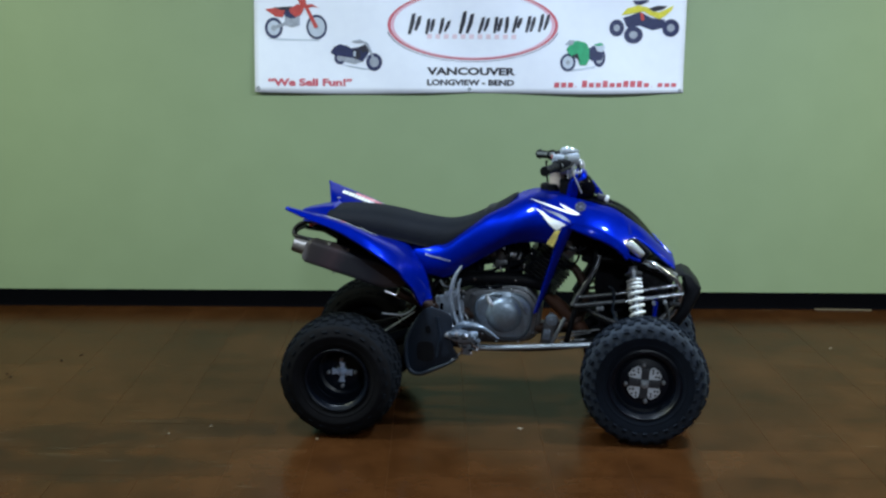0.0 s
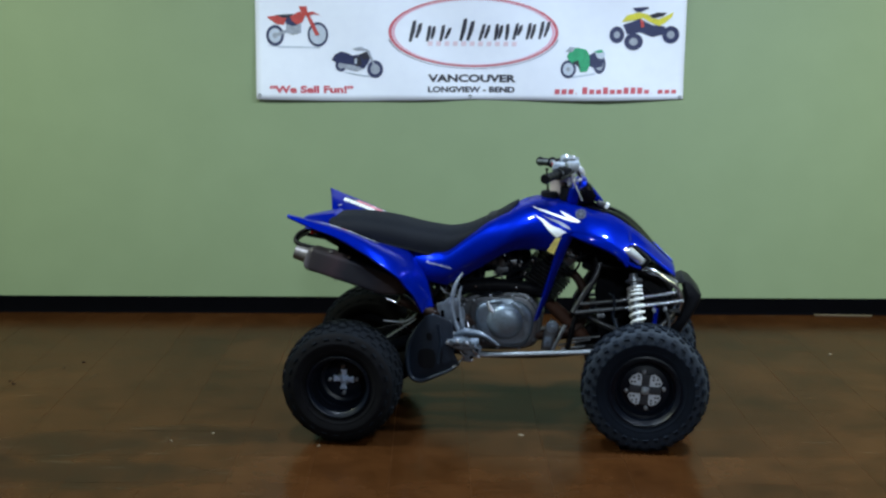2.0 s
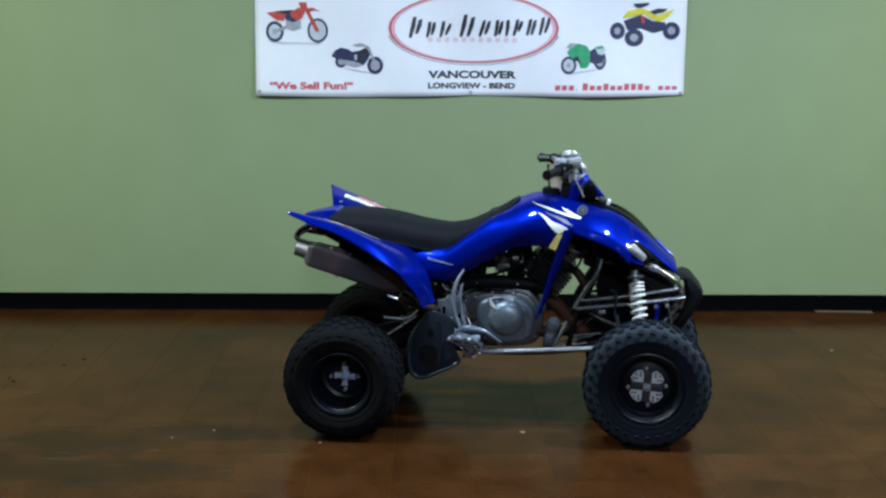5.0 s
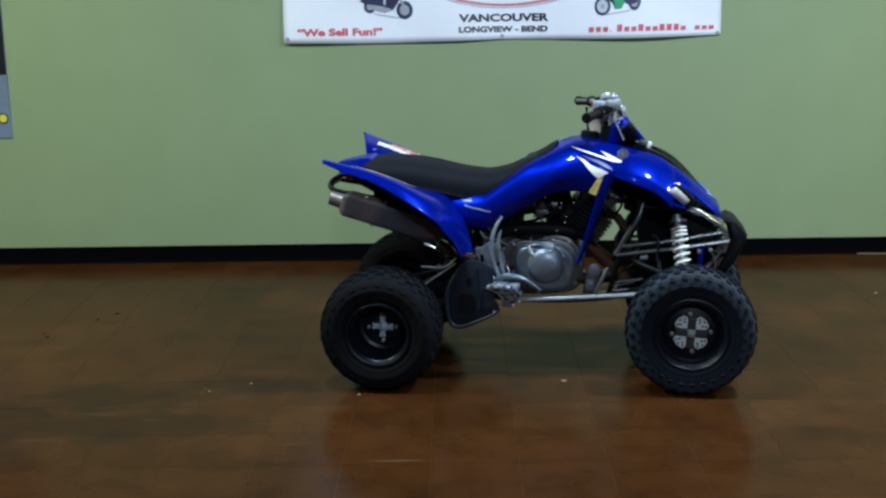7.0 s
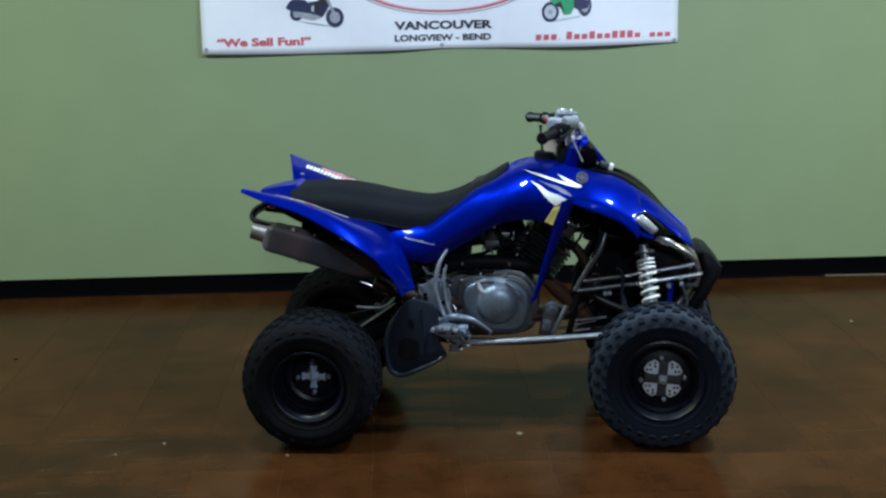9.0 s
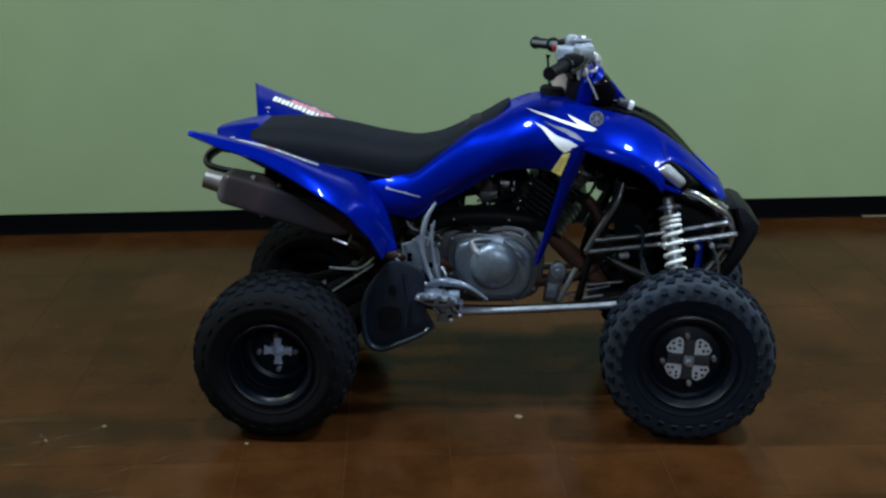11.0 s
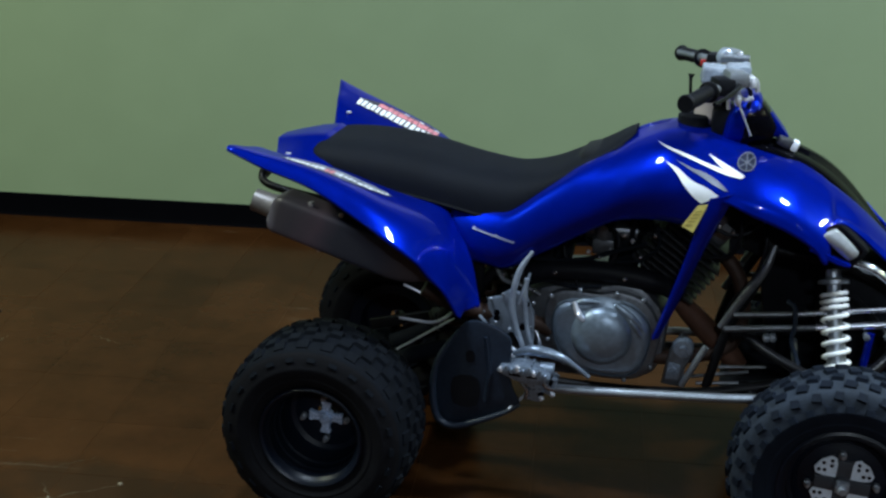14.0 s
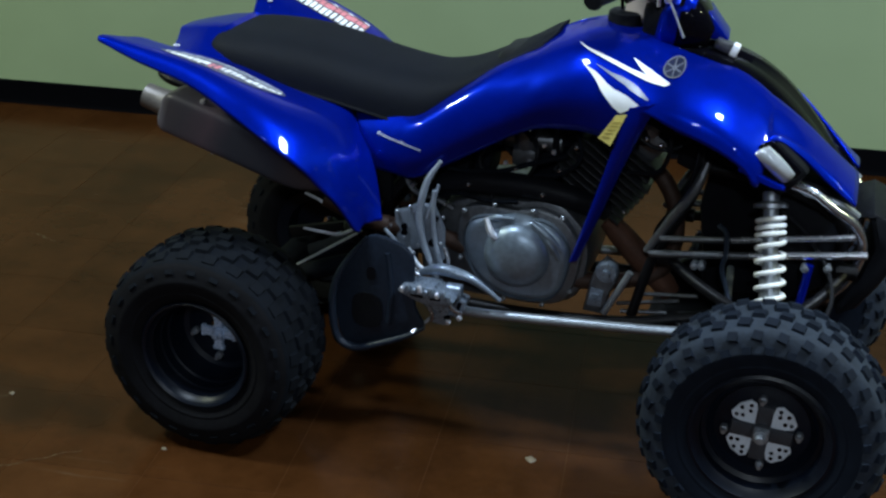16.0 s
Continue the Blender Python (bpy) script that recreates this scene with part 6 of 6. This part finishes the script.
    cw = shell("cowl", [(0.302, 0.052, 1.020, 0.950), (0.312, 0.072, 1.040, 0.938), (0.335, 0.082, 1.056, 0.930), (0.358, 0.084, 1.058, 0.930), (0.372, 0.080, 1.050, 0.932)], M_BLUE, ob, "blue plastic cowl ahead of the handlebar")
    shell("cowl_panel", [(0.346, 0.0855, 1.050, 0.930), (0.362, 0.0865, 1.046, 0.928), (0.382, 0.082, 1.034, 0.928), (0.400, 0.074, 1.012, 0.930), (0.414, 0.064, 0.988, 0.934)], M_SMOKE, cw, "black gloss panel in the cowl")
    bm = bmesh.new()
    plate(bm, ((0.392, 1.026), (0.410, 1.014), (0.434, 0.984), (0.452, 0.962), (0.442, 0.954), (0.400, 0.962)), -0.055, 0.055, 0.006)
    part("cowl_wedge", bm, M_BLUE, cw, "blue wedge ahead of the cowl", angle=35)
    # fuel cap with a vent hose
    bm = bmesh.new()
    lathe(bm, [(0.0, 0.034), (0.034, 0.032), (0.041, 0.027), (0.043, 0.004), (0.050, 0.0), (0.053, -0.012)], 24, "Z", (0.216, 0, 0.964))
    fc = part("fuel_cap", bm, M_PLASTIC, quad, "black fuel cap on the tank")
    bm = bmesh.new()
    tube(bm, [(0.204, 0, 0.994), (0.200, -0.02, 1.050), (0.198, -0.02, 1.080), (0.199, -0.018, 1.092)], [0.0038, 0.0038, 0.004, 0.008], 8)
    part("vent_hose", bm, M_PLASTIC, fc)


M_PAD = material("pale_grey_pad", (0.24, 0.28, 0.34), 0.25, vary=0.3, scale=40, rough_vary=0.1)
handlebar()

# cream paper tag tied to the handlebar
bm = bmesh.new()
rows = []
for k in range(6):
    t = k / 5
    rows.append([(0.210 + 0.062 * u + 0.003 * math.sin(t * 3), -0.02 + 0.006 * math.sin(t * 4 + u * 2), 1.056 - 0.082 * t) for u in (0.0, 0.5, 1.0)])
grid(bm, rows)
tag_ob = thing("paper_tag", bm, M_PAPER, "cream paper tag hanging from the handlebar", "tag", at=quad.matrix_basis.copy())
thicken(tag_ob, 0.0008)
bm = bmesh.new()
tube(bm, [(0.235, -0.02, 1.050), (0.250, -0.015, 1.075), (0.264, -0.01, 1.09)], 0.0012, 6)
part("string", bm, M_PAPER, tag_ob)


# ---- banner ----
BX0, BX1, BZ0, BZ1 = -1.028, 1.404, 1.250, 2.165


def ripple(x, z):
    """How far the cloth stands off the wall."""
    u = (x - BX0) / (BX1 - BX0)
    return 0.014 + 0.0035 * math.sin(u * 9 + z * 5) + 0.0025 * math.sin(u * 23 - z * 9) + 0.0080 * math.sin((x + z) * 6.5 + 0.8 * math.sin(x * 3.1))


def on_banner(x, z, lift=0.003):
    return Vector((x, WALL_Y - ripple(x, z) - lift, z))


def make_banner():
    bm = bmesh.new()
    nx, nz = 72, 28
    sag = lambda u: -0.010 * abs(math.sin(u * math.pi * 2)) + 0.012 * u
    rows = []
    for i in range(nx + 1):
        u = i / nx
        x = BX0 + (BX1 - BX0) * u
        rows.append([on_banner(x, BZ0 + (sag(u) if j == 0 else 0) + (BZ1 - BZ0) * j / nz, 0.0) for j in range(nz + 1)])
    grid(bm, rows)
    ob = thing("banner", bm, M_BANNER, "white vinyl dealer banner with motorcycle pictures, hung on the green wall", "banner", angle=80)
    thicken(ob, 0.0012)

    def flat(name, pts, mat, label="", lift=0.003):
        b2 = bmesh.new()
        b2.faces.new([b2.verts.new(on_banner(*p, lift)) for p in pts])
        bmesh.ops.triangulate(b2, faces=b2.faces[:])
        return part(name, b2, mat, ob, label, smooth=False)

    def arc(name, c, r0, r1, mat, stretch=1.0, a0=0, a1=360, lift=0.003, label=""):
        b2 = bmesh.new()
        ring_faces(b2, r0, r1, lambda u, v: on_banner(c[0] + u, c[1] + v * stretch, lift), a0, a1, 72 if r1 > 0.1 else 28)
        return part(name, b2, mat, ob, label, smooth=False)

    def lettering(text, x, z, height, width, mat, bold=0.0, slant=0.0):
        cu = bpy.data.curves.new("lettering", "FONT")
        cu.body, cu.size, cu.shear, cu.offset = text, 1.0, slant, bold
        cu.resolution_u = 3
        tmp = bpy.data.objects.new("lettering_source", cu)
        scene.collection.objects.link(tmp)
        dg = bpy.context.evaluated_depsgraph_get()
        me = bpy.data.meshes.new_from_object(tmp.evaluated_get(dg))
        bpy.data.objects.remove(tmp)
        bpy.data.curves.remove(cu)
        co = np.empty(len(me.vertices) * 3)
        me.vertices.foreach_get("co", co)
        co = co.reshape(-1, 3)
        lo, hi = co.min(0), co.max(0)
        for v in me.vertices:
            v.co = on_banner(x + (v.co.x - lo[0]) / (hi[0] - lo[0]) * width, z + (v.co.y - lo[1]) / (hi[1] - lo[1]) * height, 0.003)
        me.materials.append(mat)
        part("lettering", me, None, ob)

    # oval sign: red outer band, white gap, red inner band with a navy rim; its name drawn as plain strokes
    oc = (0.203, 1.632)
    arc("oval_band", oc, 0.446, 0.458, M_INK_PINK, 0.405)
    arc("oval_band", oc, 0.462, 0.480, M_INK_RED, 0.405, label="red oval band")
    arc("oval_band", (oc[0], oc[1] - 0.006), 0.482, 0.488, M_INK_BLUE, 0.408, 190, 350)
    rng = random.Random(3)
    x = -0.165
    for k, (w, h) in enumerate(((0.085, 0.118), (0.062, 0.088), (0.070, 0.090), (0.095, 0.125), (0.075, 0.092), (0.050, 0.092), (0.028, 0.090), (0.062, 0.092), (0.058, 0.092), (0.070, 0.100))):
        if k == 3:
            x += 0.03
        z = 1.580 + 0.002 * k
        b = 0.019 if h > 0.11 else 0.016
        # slanted strokes that swell in the middle
        for j, (at, tall) in enumerate(((0.02, 1.0), (0.44, rng.uniform(0.62, 0.92))) if w > 0.04 else ((0.02, 1.0),)):
            q, lean, rise = x + w * at, w * rng.uniform(0.20, 0.34), z + (0.0 if j == 0 else h * rng.uniform(0.0, 1.0 - tall))
            flat("brush_bar", ((q, rise), (q + b * 0.8, rise - 0.003), (q + lean * 0.5 + b * 1.35, rise + h * tall * 0.5), (q + lean + b * 1.1, rise + h * tall), (q + lean, rise + h * tall - 0.006), (q + lean * 0.5, rise + h * tall * 0.5)), M_INK_BLACK, lift=0.0032 + 0.0003 * j)
        x += w + 0.013
    for k in range(11):
        x0 = -0.055 + k * 0.0475
        flat("pale_bar", ((x0, 1.556), (x0 + 0.026, 1.556), (x0 + 0.028, 1.581), (x0 + 0.002, 1.581)), M_INK_PALE)
    lettering("VANCOUVER", -0.053, 1.352, 0.044, 0.500, M_INK_BLACK, 0.04)
    lettering("LONGVIEW - BEND", -0.053, 1.294, 0.034, 0.494, M_INK_BLACK, 0.04)
    lettering("\u201cWe Sell Fun!\u201d", -0.952, 1.286, 0.044, 0.474, M_INK_RED, 0.045)
    # web address drawn as bars
    for k in range(18):
        x0 = 0.668 + k * 0.0392
        h = 0.040 if k in (4, 7, 10, 11, 12) else (0.008 if k in (3, 14) else 0.028)
        flat("address_bar", ((x0, 1.287 + 0.0004 * k), (x0 + (0.028 if h > 0.01 else 0.008), 1.287 + 0.0004 * k), (x0 + (0.030 if h > 0.01 else 0.008), 1.287 + h), (x0 + 0.002, 1.287 + h)), M_INK_RED)

    # printed machines, as flat pictures
    # orange dirt bike
    flat("printed_shadow", ((-0.967, 1.553), (-0.663, 1.546), (-0.663, 1.538), (-0.887, 1.540)), M_INK_SHADE, lift=0.0026)
    arc("printed_wheel", (-0.918, 1.609), 0.0, 0.0350, M_INK_SHADE, 1.17, lift=0.0029)
    arc("printed_tyre", (-0.918, 1.609), 0.0350, 0.0500, M_INK_BLUE, 1.17, lift=0.0032)
    arc("printed_hub", (-0.918, 1.609), 0.0, 0.0140, M_INK_GREY, 1.17, lift=0.0035)
    arc("printed_wheel", (-0.676, 1.616), 0.0, 0.0464, M_INK_SHADE, 1.18, lift=0.0037)
    arc("printed_tyre", (-0.676, 1.616), 0.0464, 0.0580, M_INK_BLUE, 1.18, lift=0.0040)
    arc("printed_hub", (-0.676, 1.616), 0.0, 0.0116, M_INK_GREY, 1.18, lift=0.0043)
    flat("printed_arm", ((-0.928, 1.614), (-0.853, 1.644), (-0.847, 1.627), (-0.918, 1.598)), M_INK_GREY, lift=0.0043)
    flat("printed_engine", ((-0.855, 1.690), (-0.772, 1.680), (-0.771, 1.626), (-0.817, 1.613), (-0.854, 1.627)), M_INK_GREY, lift=0.0047)
    flat("printed_frame", ((-0.874, 1.709), (-0.810, 1.709), (-0.784, 1.673), (-0.811, 1.657), (-0.853, 1.675)), M_INK_BLUE, lift=0.0050)
    flat("printed_body", ((-0.964, 1.713), (-0.910, 1.721), (-0.852, 1.709), (-0.867, 1.669), (-0.906, 1.672), (-0.932, 1.696)), M_INK_ORANGE, lift=0.0054)
    flat("printed_seat", ((-0.914, 1.723), (-0.852, 1.719), (-0.812, 1.730), (-0.818, 1.709), (-0.874, 1.707)), M_INK_BLACK, lift=0.0057)
    flat("printed_body", ((-0.831, 1.714), (-0.783, 1.743), (-0.744, 1.725), (-0.763, 1.683), (-0.795, 1.671), (-0.823, 1.693)), M_INK_ORANGE, lift=0.0061)
    flat("printed_fork", ((-0.751, 1.743), (-0.731, 1.741), (-0.667, 1.616), (-0.688, 1.609)), M_INK_ORANGE, lift=0.0064)
    flat("printed_plate", ((-0.782, 1.772), (-0.737, 1.772), (-0.731, 1.725), (-0.762, 1.720)), M_INK_ORANGE, lift=0.0068)
    flat("printed_fender", ((-0.746, 1.735), (-0.703, 1.744), (-0.659, 1.720), (-0.693, 1.730), (-0.730, 1.720)), M_INK_ORANGE, lift=0.0071)
    # dark cruiser
    flat("printed_shadow", ((-0.547, 1.411), (-0.398, 1.385), (-0.328, 1.375), (-0.419, 1.381), (-0.505, 1.397)), M_INK_SHADE, lift=0.0026)
    arc("printed_wheel", (-0.547, 1.443), 0.0, 0.0176, M_INK_GREY, 1.07, lift=0.0029)
    arc("printed_tyre", (-0.547, 1.443), 0.0176, 0.0320, M_INK_BLUE, 1.07, lift=0.0032)
    arc("printed_wheel", (-0.353, 1.423), 0.0, 0.0270, M_INK_GREY, 1.10, lift=0.0037)
    arc("printed_tyre", (-0.353, 1.423), 0.0270, 0.0450, M_INK_BLUE, 1.10, lift=0.0040)
    arc("printed_hub", (-0.353, 1.423), 0.0, 0.0090, M_INK_GREY, 1.10, lift=0.0043)
    flat("printed_body", ((-0.600, 1.474), (-0.579, 1.506), (-0.546, 1.522), (-0.504, 1.512), (-0.483, 1.499), (-0.434, 1.507), (-0.397, 1.517), (-0.374, 1.496), (-0.392, 1.459), (-0.419, 1.422), (-0.462, 1.436), (-0.536, 1.446), (-0.574, 1.458)), M_INK_BLUE, lift=0.0043)
    flat("printed_exhaust", ((-0.563, 1.458), (-0.462, 1.442), (-0.419, 1.425), (-0.462, 1.410), (-0.547, 1.431)), M_INK_GREY, lift=0.0047)
    flat("printed_engine", ((-0.477, 1.491), (-0.435, 1.496), (-0.427, 1.447), (-0.462, 1.436)), M_INK_BLACK, lift=0.0050)
    flat("printed_highlight", ((-0.469, 1.482), (-0.456, 1.484), (-0.458, 1.453), (-0.470, 1.455)), M_INK_SHADE, lift=0.0054)
    flat("printed_tank", ((-0.440, 1.506), (-0.408, 1.521), (-0.376, 1.507), (-0.380, 1.485), (-0.419, 1.474)), M_INK_BLACK, lift=0.0057)
    flat("printed_bar", ((-0.482, 1.537), (-0.434, 1.549), (-0.386, 1.528), (-0.374, 1.500), (-0.389, 1.502), (-0.408, 1.529), (-0.461, 1.529)), M_INK_GREY, lift=0.0061)
    flat("printed_fork", ((-0.391, 1.506), (-0.378, 1.506), (-0.339, 1.423), (-0.353, 1.417)), M_INK_GREY, lift=0.0064)
    # green sport bike
    flat("printed_shadow", ((0.736, 1.383), (0.897, 1.409), (0.897, 1.398), (0.769, 1.378)), M_INK_SHADE, lift=0.0026)
    arc("printed_wheel", (0.743, 1.428), 0.0, 0.0308, M_INK_SHADE, 1.15, lift=0.0029)
    arc("printed_tyre", (0.743, 1.428), 0.0308, 0.0440, M_INK_BLUE, 1.15, lift=0.0032)
    arc("printed_hub", (0.743, 1.428), 0.0, 0.0110, M_INK_GREY, 1.15, lift=0.0035)
    arc("printed_wheel", (0.920, 1.458), 0.0, 0.0231, M_INK_GREY, 1.55, lift=0.0037)
    arc("printed_tyre", (0.920, 1.458), 0.0231, 0.0350, M_INK_BLUE, 1.55, lift=0.0040)
    arc("printed_hub", (0.920, 1.458), 0.0, 0.0087, M_INK_GREY, 1.55, lift=0.0043)
    flat("printed_frame", ((0.853, 1.502), (0.888, 1.524), (0.945, 1.492), (0.937, 1.444), (0.891, 1.435), (0.864, 1.447)), M_INK_BLUE, lift=0.0043)
    flat("printed_body", ((0.733, 1.501), (0.757, 1.535), (0.793, 1.551), (0.844, 1.538), (0.862, 1.508), (0.864, 1.447), (0.847, 1.414), (0.811, 1.413), (0.796, 1.452), (0.762, 1.463), (0.745, 1.480)), M_INK_GREEN, lift=0.0047)
    flat("printed_tail", ((0.890, 1.532), (0.927, 1.541), (0.953, 1.514), (0.936, 1.486), (0.907, 1.492)), M_INK_SHADE, lift=0.0050)
    flat("printed_body", ((0.886, 1.528), (0.930, 1.540), (0.944, 1.526), (0.911, 1.519)), M_INK_GREEN, lift=0.0054)
    flat("printed_screen", ((0.725, 1.527), (0.748, 1.553), (0.783, 1.551), (0.764, 1.525)), M_INK_GREY, lift=0.0057)
    flat("printed_panel", ((0.763, 1.467), (0.798, 1.479), (0.813, 1.430), (0.799, 1.447)), M_INK_BLACK, lift=0.0061)
    # yellow quad
    flat("printed_frame", ((1.049, 1.678), (1.146, 1.712), (1.211, 1.679), (1.286, 1.671), (1.279, 1.625), (1.216, 1.610), (1.149, 1.635), (1.074, 1.624)), M_INK_BLUE, lift=0.0026)
    arc("printed_wheel", (1.016, 1.622), 0.0, 0.0176, M_INK_GREY, 1.12, lift=0.0029)
    arc("printed_tyre", (1.016, 1.622), 0.0176, 0.0420, M_INK_BLUE, 1.12, lift=0.0032)
    arc("printed_wheel", (1.320, 1.624), 0.0, 0.0216, M_INK_GREY, 1.02, lift=0.0037)
    arc("printed_tyre", (1.320, 1.624), 0.0216, 0.0480, M_INK_BLUE, 1.02, lift=0.0040)
    arc("printed_wheel", (1.111, 1.584), 0.0, 0.0238, M_INK_GREY, 0.90, lift=0.0043)
    arc("printed_tyre", (1.111, 1.584), 0.0238, 0.0530, M_INK_BLUE, 0.90, lift=0.0046)
    arc("printed_hub", (1.111, 1.584), 0.0, 0.0106, M_INK_GREY, 0.90, lift=0.0049)
    flat("printed_body", ((1.040, 1.693), (1.071, 1.731), (1.134, 1.748), (1.188, 1.737), (1.212, 1.715), (1.253, 1.711), (1.331, 1.749), (1.321, 1.722), (1.285, 1.690), (1.254, 1.673), (1.200, 1.694), (1.162, 1.717), (1.114, 1.705)), M_INK_YELLOW, lift=0.0050)
    flat("printed_seat", ((1.193, 1.731), (1.241, 1.748), (1.296, 1.746), (1.273, 1.727), (1.220, 1.715)), M_INK_BLACK, lift=0.0054)
    flat("printed_bar", ((1.101, 1.773), (1.186, 1.779), (1.193, 1.770), (1.148, 1.768), (1.145, 1.750), (1.119, 1.752)), M_INK_BLUE, lift=0.0057)
    flat("printed_shock", ((1.144, 1.710), (1.162, 1.705), (1.171, 1.668), (1.153, 1.663)), M_INK_ORANGE, lift=0.0061)
    # eyelets along the hem
    for x in (BX0 + 0.02, 0.188, BX1 - 0.02):
        b2 = bmesh.new()
        lathe(b2, [(0.004, 0.001), (0.005, -0.002), (0.009, -0.002), (0.011, 0.001)], 16, "Y")
        part("eyelet", b2, M_ALU, ob, "brass eyelet", at=Matrix.Translation(on_banner(x, BZ0 + 0.022, 0.001)))


make_banner()

# ---- poster at the far end of the wall ----
bm = bmesh.new()
block(bm, (-2.907, WALL_Y - 0.004, 1.36), (0.61, 0.006, 1.24), 0.001)
poster = thing("poster", bm, M_POSTER_GREY, "dark framed poster with a slate blue foot on the green wall", "poster", smooth=False)
bm = bmesh.new()
block(bm, (-2.907, WALL_Y - 0.0085, 1.535), (0.604, 0.002, 0.87), 0)
part("poster_print", bm, M_POSTER_DARK, poster, "black printed field", smooth=False)
bm = bmesh.new()
ring_faces(bm, 0.0, 0.022, lambda u, v: Vector((-2.645 + u, WALL_Y - 0.010, 0.852 + v)), segs=20)
part("printed_mark", bm, M_INK_YELLOW, poster, "small yellow printed mark", smooth=False)
bm = bmesh.new()
ring_faces(bm, 0.022, 0.030, lambda u, v: Vector((-2.645 + u, WALL_Y - 0.010, 0.852 + v)), segs=20)
part("printed_outline", bm, M_INK_BLACK, poster, smooth=False)

# ---- pale strip and crumbs on the floor ----
bm = bmesh.new()
block(bm, (2.39, WALL_Y - 0.030, 0.004), (0.33, 0.022, 0.004), 0.001, (0, 0, -3))
thing("pale_strip", bm, M_CRUMB, "thin pale strip lying along the black base", "scrap", smooth=False)
rng = random.Random(5)
for x, y, r, mat, what in ((-1.77, 6.19, 0.010, M_SMOKE, "black"), (-1.995, 5.80, 0.011, M_SMOKE, "black"), (-1.84, 6.085, 0.009, M_SMOKE, "black"), (-2.03, 5.85, 0.008, M_SMOKE, "black"), (0.352, 5.068, 0.013, M_CRUMB, "pale"), (-0.93, 5.08, 0.008, M_CRUMB, "pale"), (-1.085, 4.985, 0.006, M_CRUMB, "pale"), (-0.476, 4.925, 0.006, M_CRUMB, "pale"), (2.052, 6.40, 0.012, M_CRUMB, "pale")):
    bm = bmesh.new()
    n = 9
    ring = [(r * (0.6 + 0.6 * rng.random()) * math.cos(2 * math.pi * k / n), r * (0.6 + 0.6 * rng.random()) * math.sin(2 * math.pi * k / n)) for k in range(n)]
    vs = grid(bm, [[(p[0] * f, p[1] * f, z) for p in ring] for f, z in ((1.0, 0.0), (0.8, 0.0025), (0.3, 0.004))], True)
    cap(bm, vs[-1])
    thing("floor_crumb", bm, mat, "small %s crumb of dirt on the brown floor" % what, "crumb", "crumbs on the floor", at=pose(x, y, 0.0005))

# ---- floor, its tiles last ----
w, e, s0 = ROOM
bm = bmesh.new()
block(bm, ((w + e) / 2, (s0 + WALL_Y) / 2, -0.0506), (e - w + 0.32, WALL_Y - s0 + 0.32, 0.10))
floor_ob = thing("floor", bm, M_GROUT, "glossy mottled brown square-tiled floor with darker dull patches", "floor", kind="structure", smooth=False)


def scratch(a, b, width, seed):
    """A faint pale scuff drawn on the floor as a thin broken ribbon."""
    rng = random.Random(seed)
    a, b = Vector((a[0], a[1], 0.0006)), Vector((b[0], b[1], 0.0006))
    side = Vector((a.y - b.y, b.x - a.x, 0)).normalized()
    bm = bmesh.new()
    n = 26
    rows = []
    for k in range(n + 1):
        p = a.lerp(b, k / n) + side * (0.004 * math.sin(k * 0.9 + seed) + rng.uniform(-0.0015, 0.0015))
        w = width * max(0.12, rng.uniform(-0.3, 1.0)) * (0.4 + math.sin(math.pi * (k + 0.5) / (n + 1)))
        rows.append([p - side * w, p + side * w])
    grid(bm, rows)
    part("scuff_mark", bm, M_SCUFF, floor_ob, "pale scuff on the floor", smooth=False)


for k, (p, q, wide) in enumerate((((-1.20, 4.92), (-0.92, 5.076), 0.0032), ((-0.87, 4.73), (-0.655, 4.88), 0.0030), ((-1.66, 5.87), (-1.645, 5.99), 0.004), ((-1.367, 6.037), (-1.259, 5.981), 0.004), ((-1.17, 5.12), (-1.042, 5.209), 0.0028), ((-1.06, 4.94), (-1.13, 5.06), 0.0026), ((-1.50, 4.78), (-1.22, 4.90), 0.0034), ((-1.02, 4.60), (-0.80, 4.66), 0.003))):
    scratch(p, q, wide, k)
GX, GY = 0.128, 4.505
JOINT = 0.0020


def tile_bm(bm, x0, x1, y0, y1):
    lo = [bm.verts.new(p) for p in ((x0, y0, -0.0006), (x1, y0, -0.0006), (x1, y1, -0.0006), (x0, y1, -0.0006))]
    hi = [bm.verts.new(p) for p in ((x0, y0, 0), (x1, y0, 0), (x1, y1, 0), (x0, y1, 0))]
    bm.faces.new(hi)
    for i in range(4):
        bm.faces.new((lo[i], lo[(i + 1) % 4], hi[(i + 1) % 4], hi[i]))


h = (TILE - JOINT) / 2
bm = bmesh.new()
tile_bm(bm, -h, h, -h, h)
TILE_MESH = finish(bm, "tile", M_FLOOR, False)
rest = bmesh.new()
for i in range(-28, 28):
    for j in range(-42, 11):
        cx, cy = GX + (i + 0.5) * TILE, GY + (j + 0.5) * TILE
        x0, x1, y0, y1 = max(cx - h, w), min(cx + h, e), max(cy - h, s0), min(cy + h, WALL_Y)
        if x1 - x0 < 0.01 or y1 - y0 < 0.01:
            continue
        whole = x1 - x0 > 2 * h - 1e-6 and y1 - y0 > 2 * h - 1e-6
        if whole and abs(cx) < 3.3 and cy > 3.5:
            ob = part("tile", TILE_MESH, None, floor_ob, at=pose(cx, cy, 0))
        else:
            tile_bm(rest, x0, x1, y0, y1)
tagged(part("outer_tiles", rest, M_FLOOR, floor_ob, smooth=False), kind="stuff")
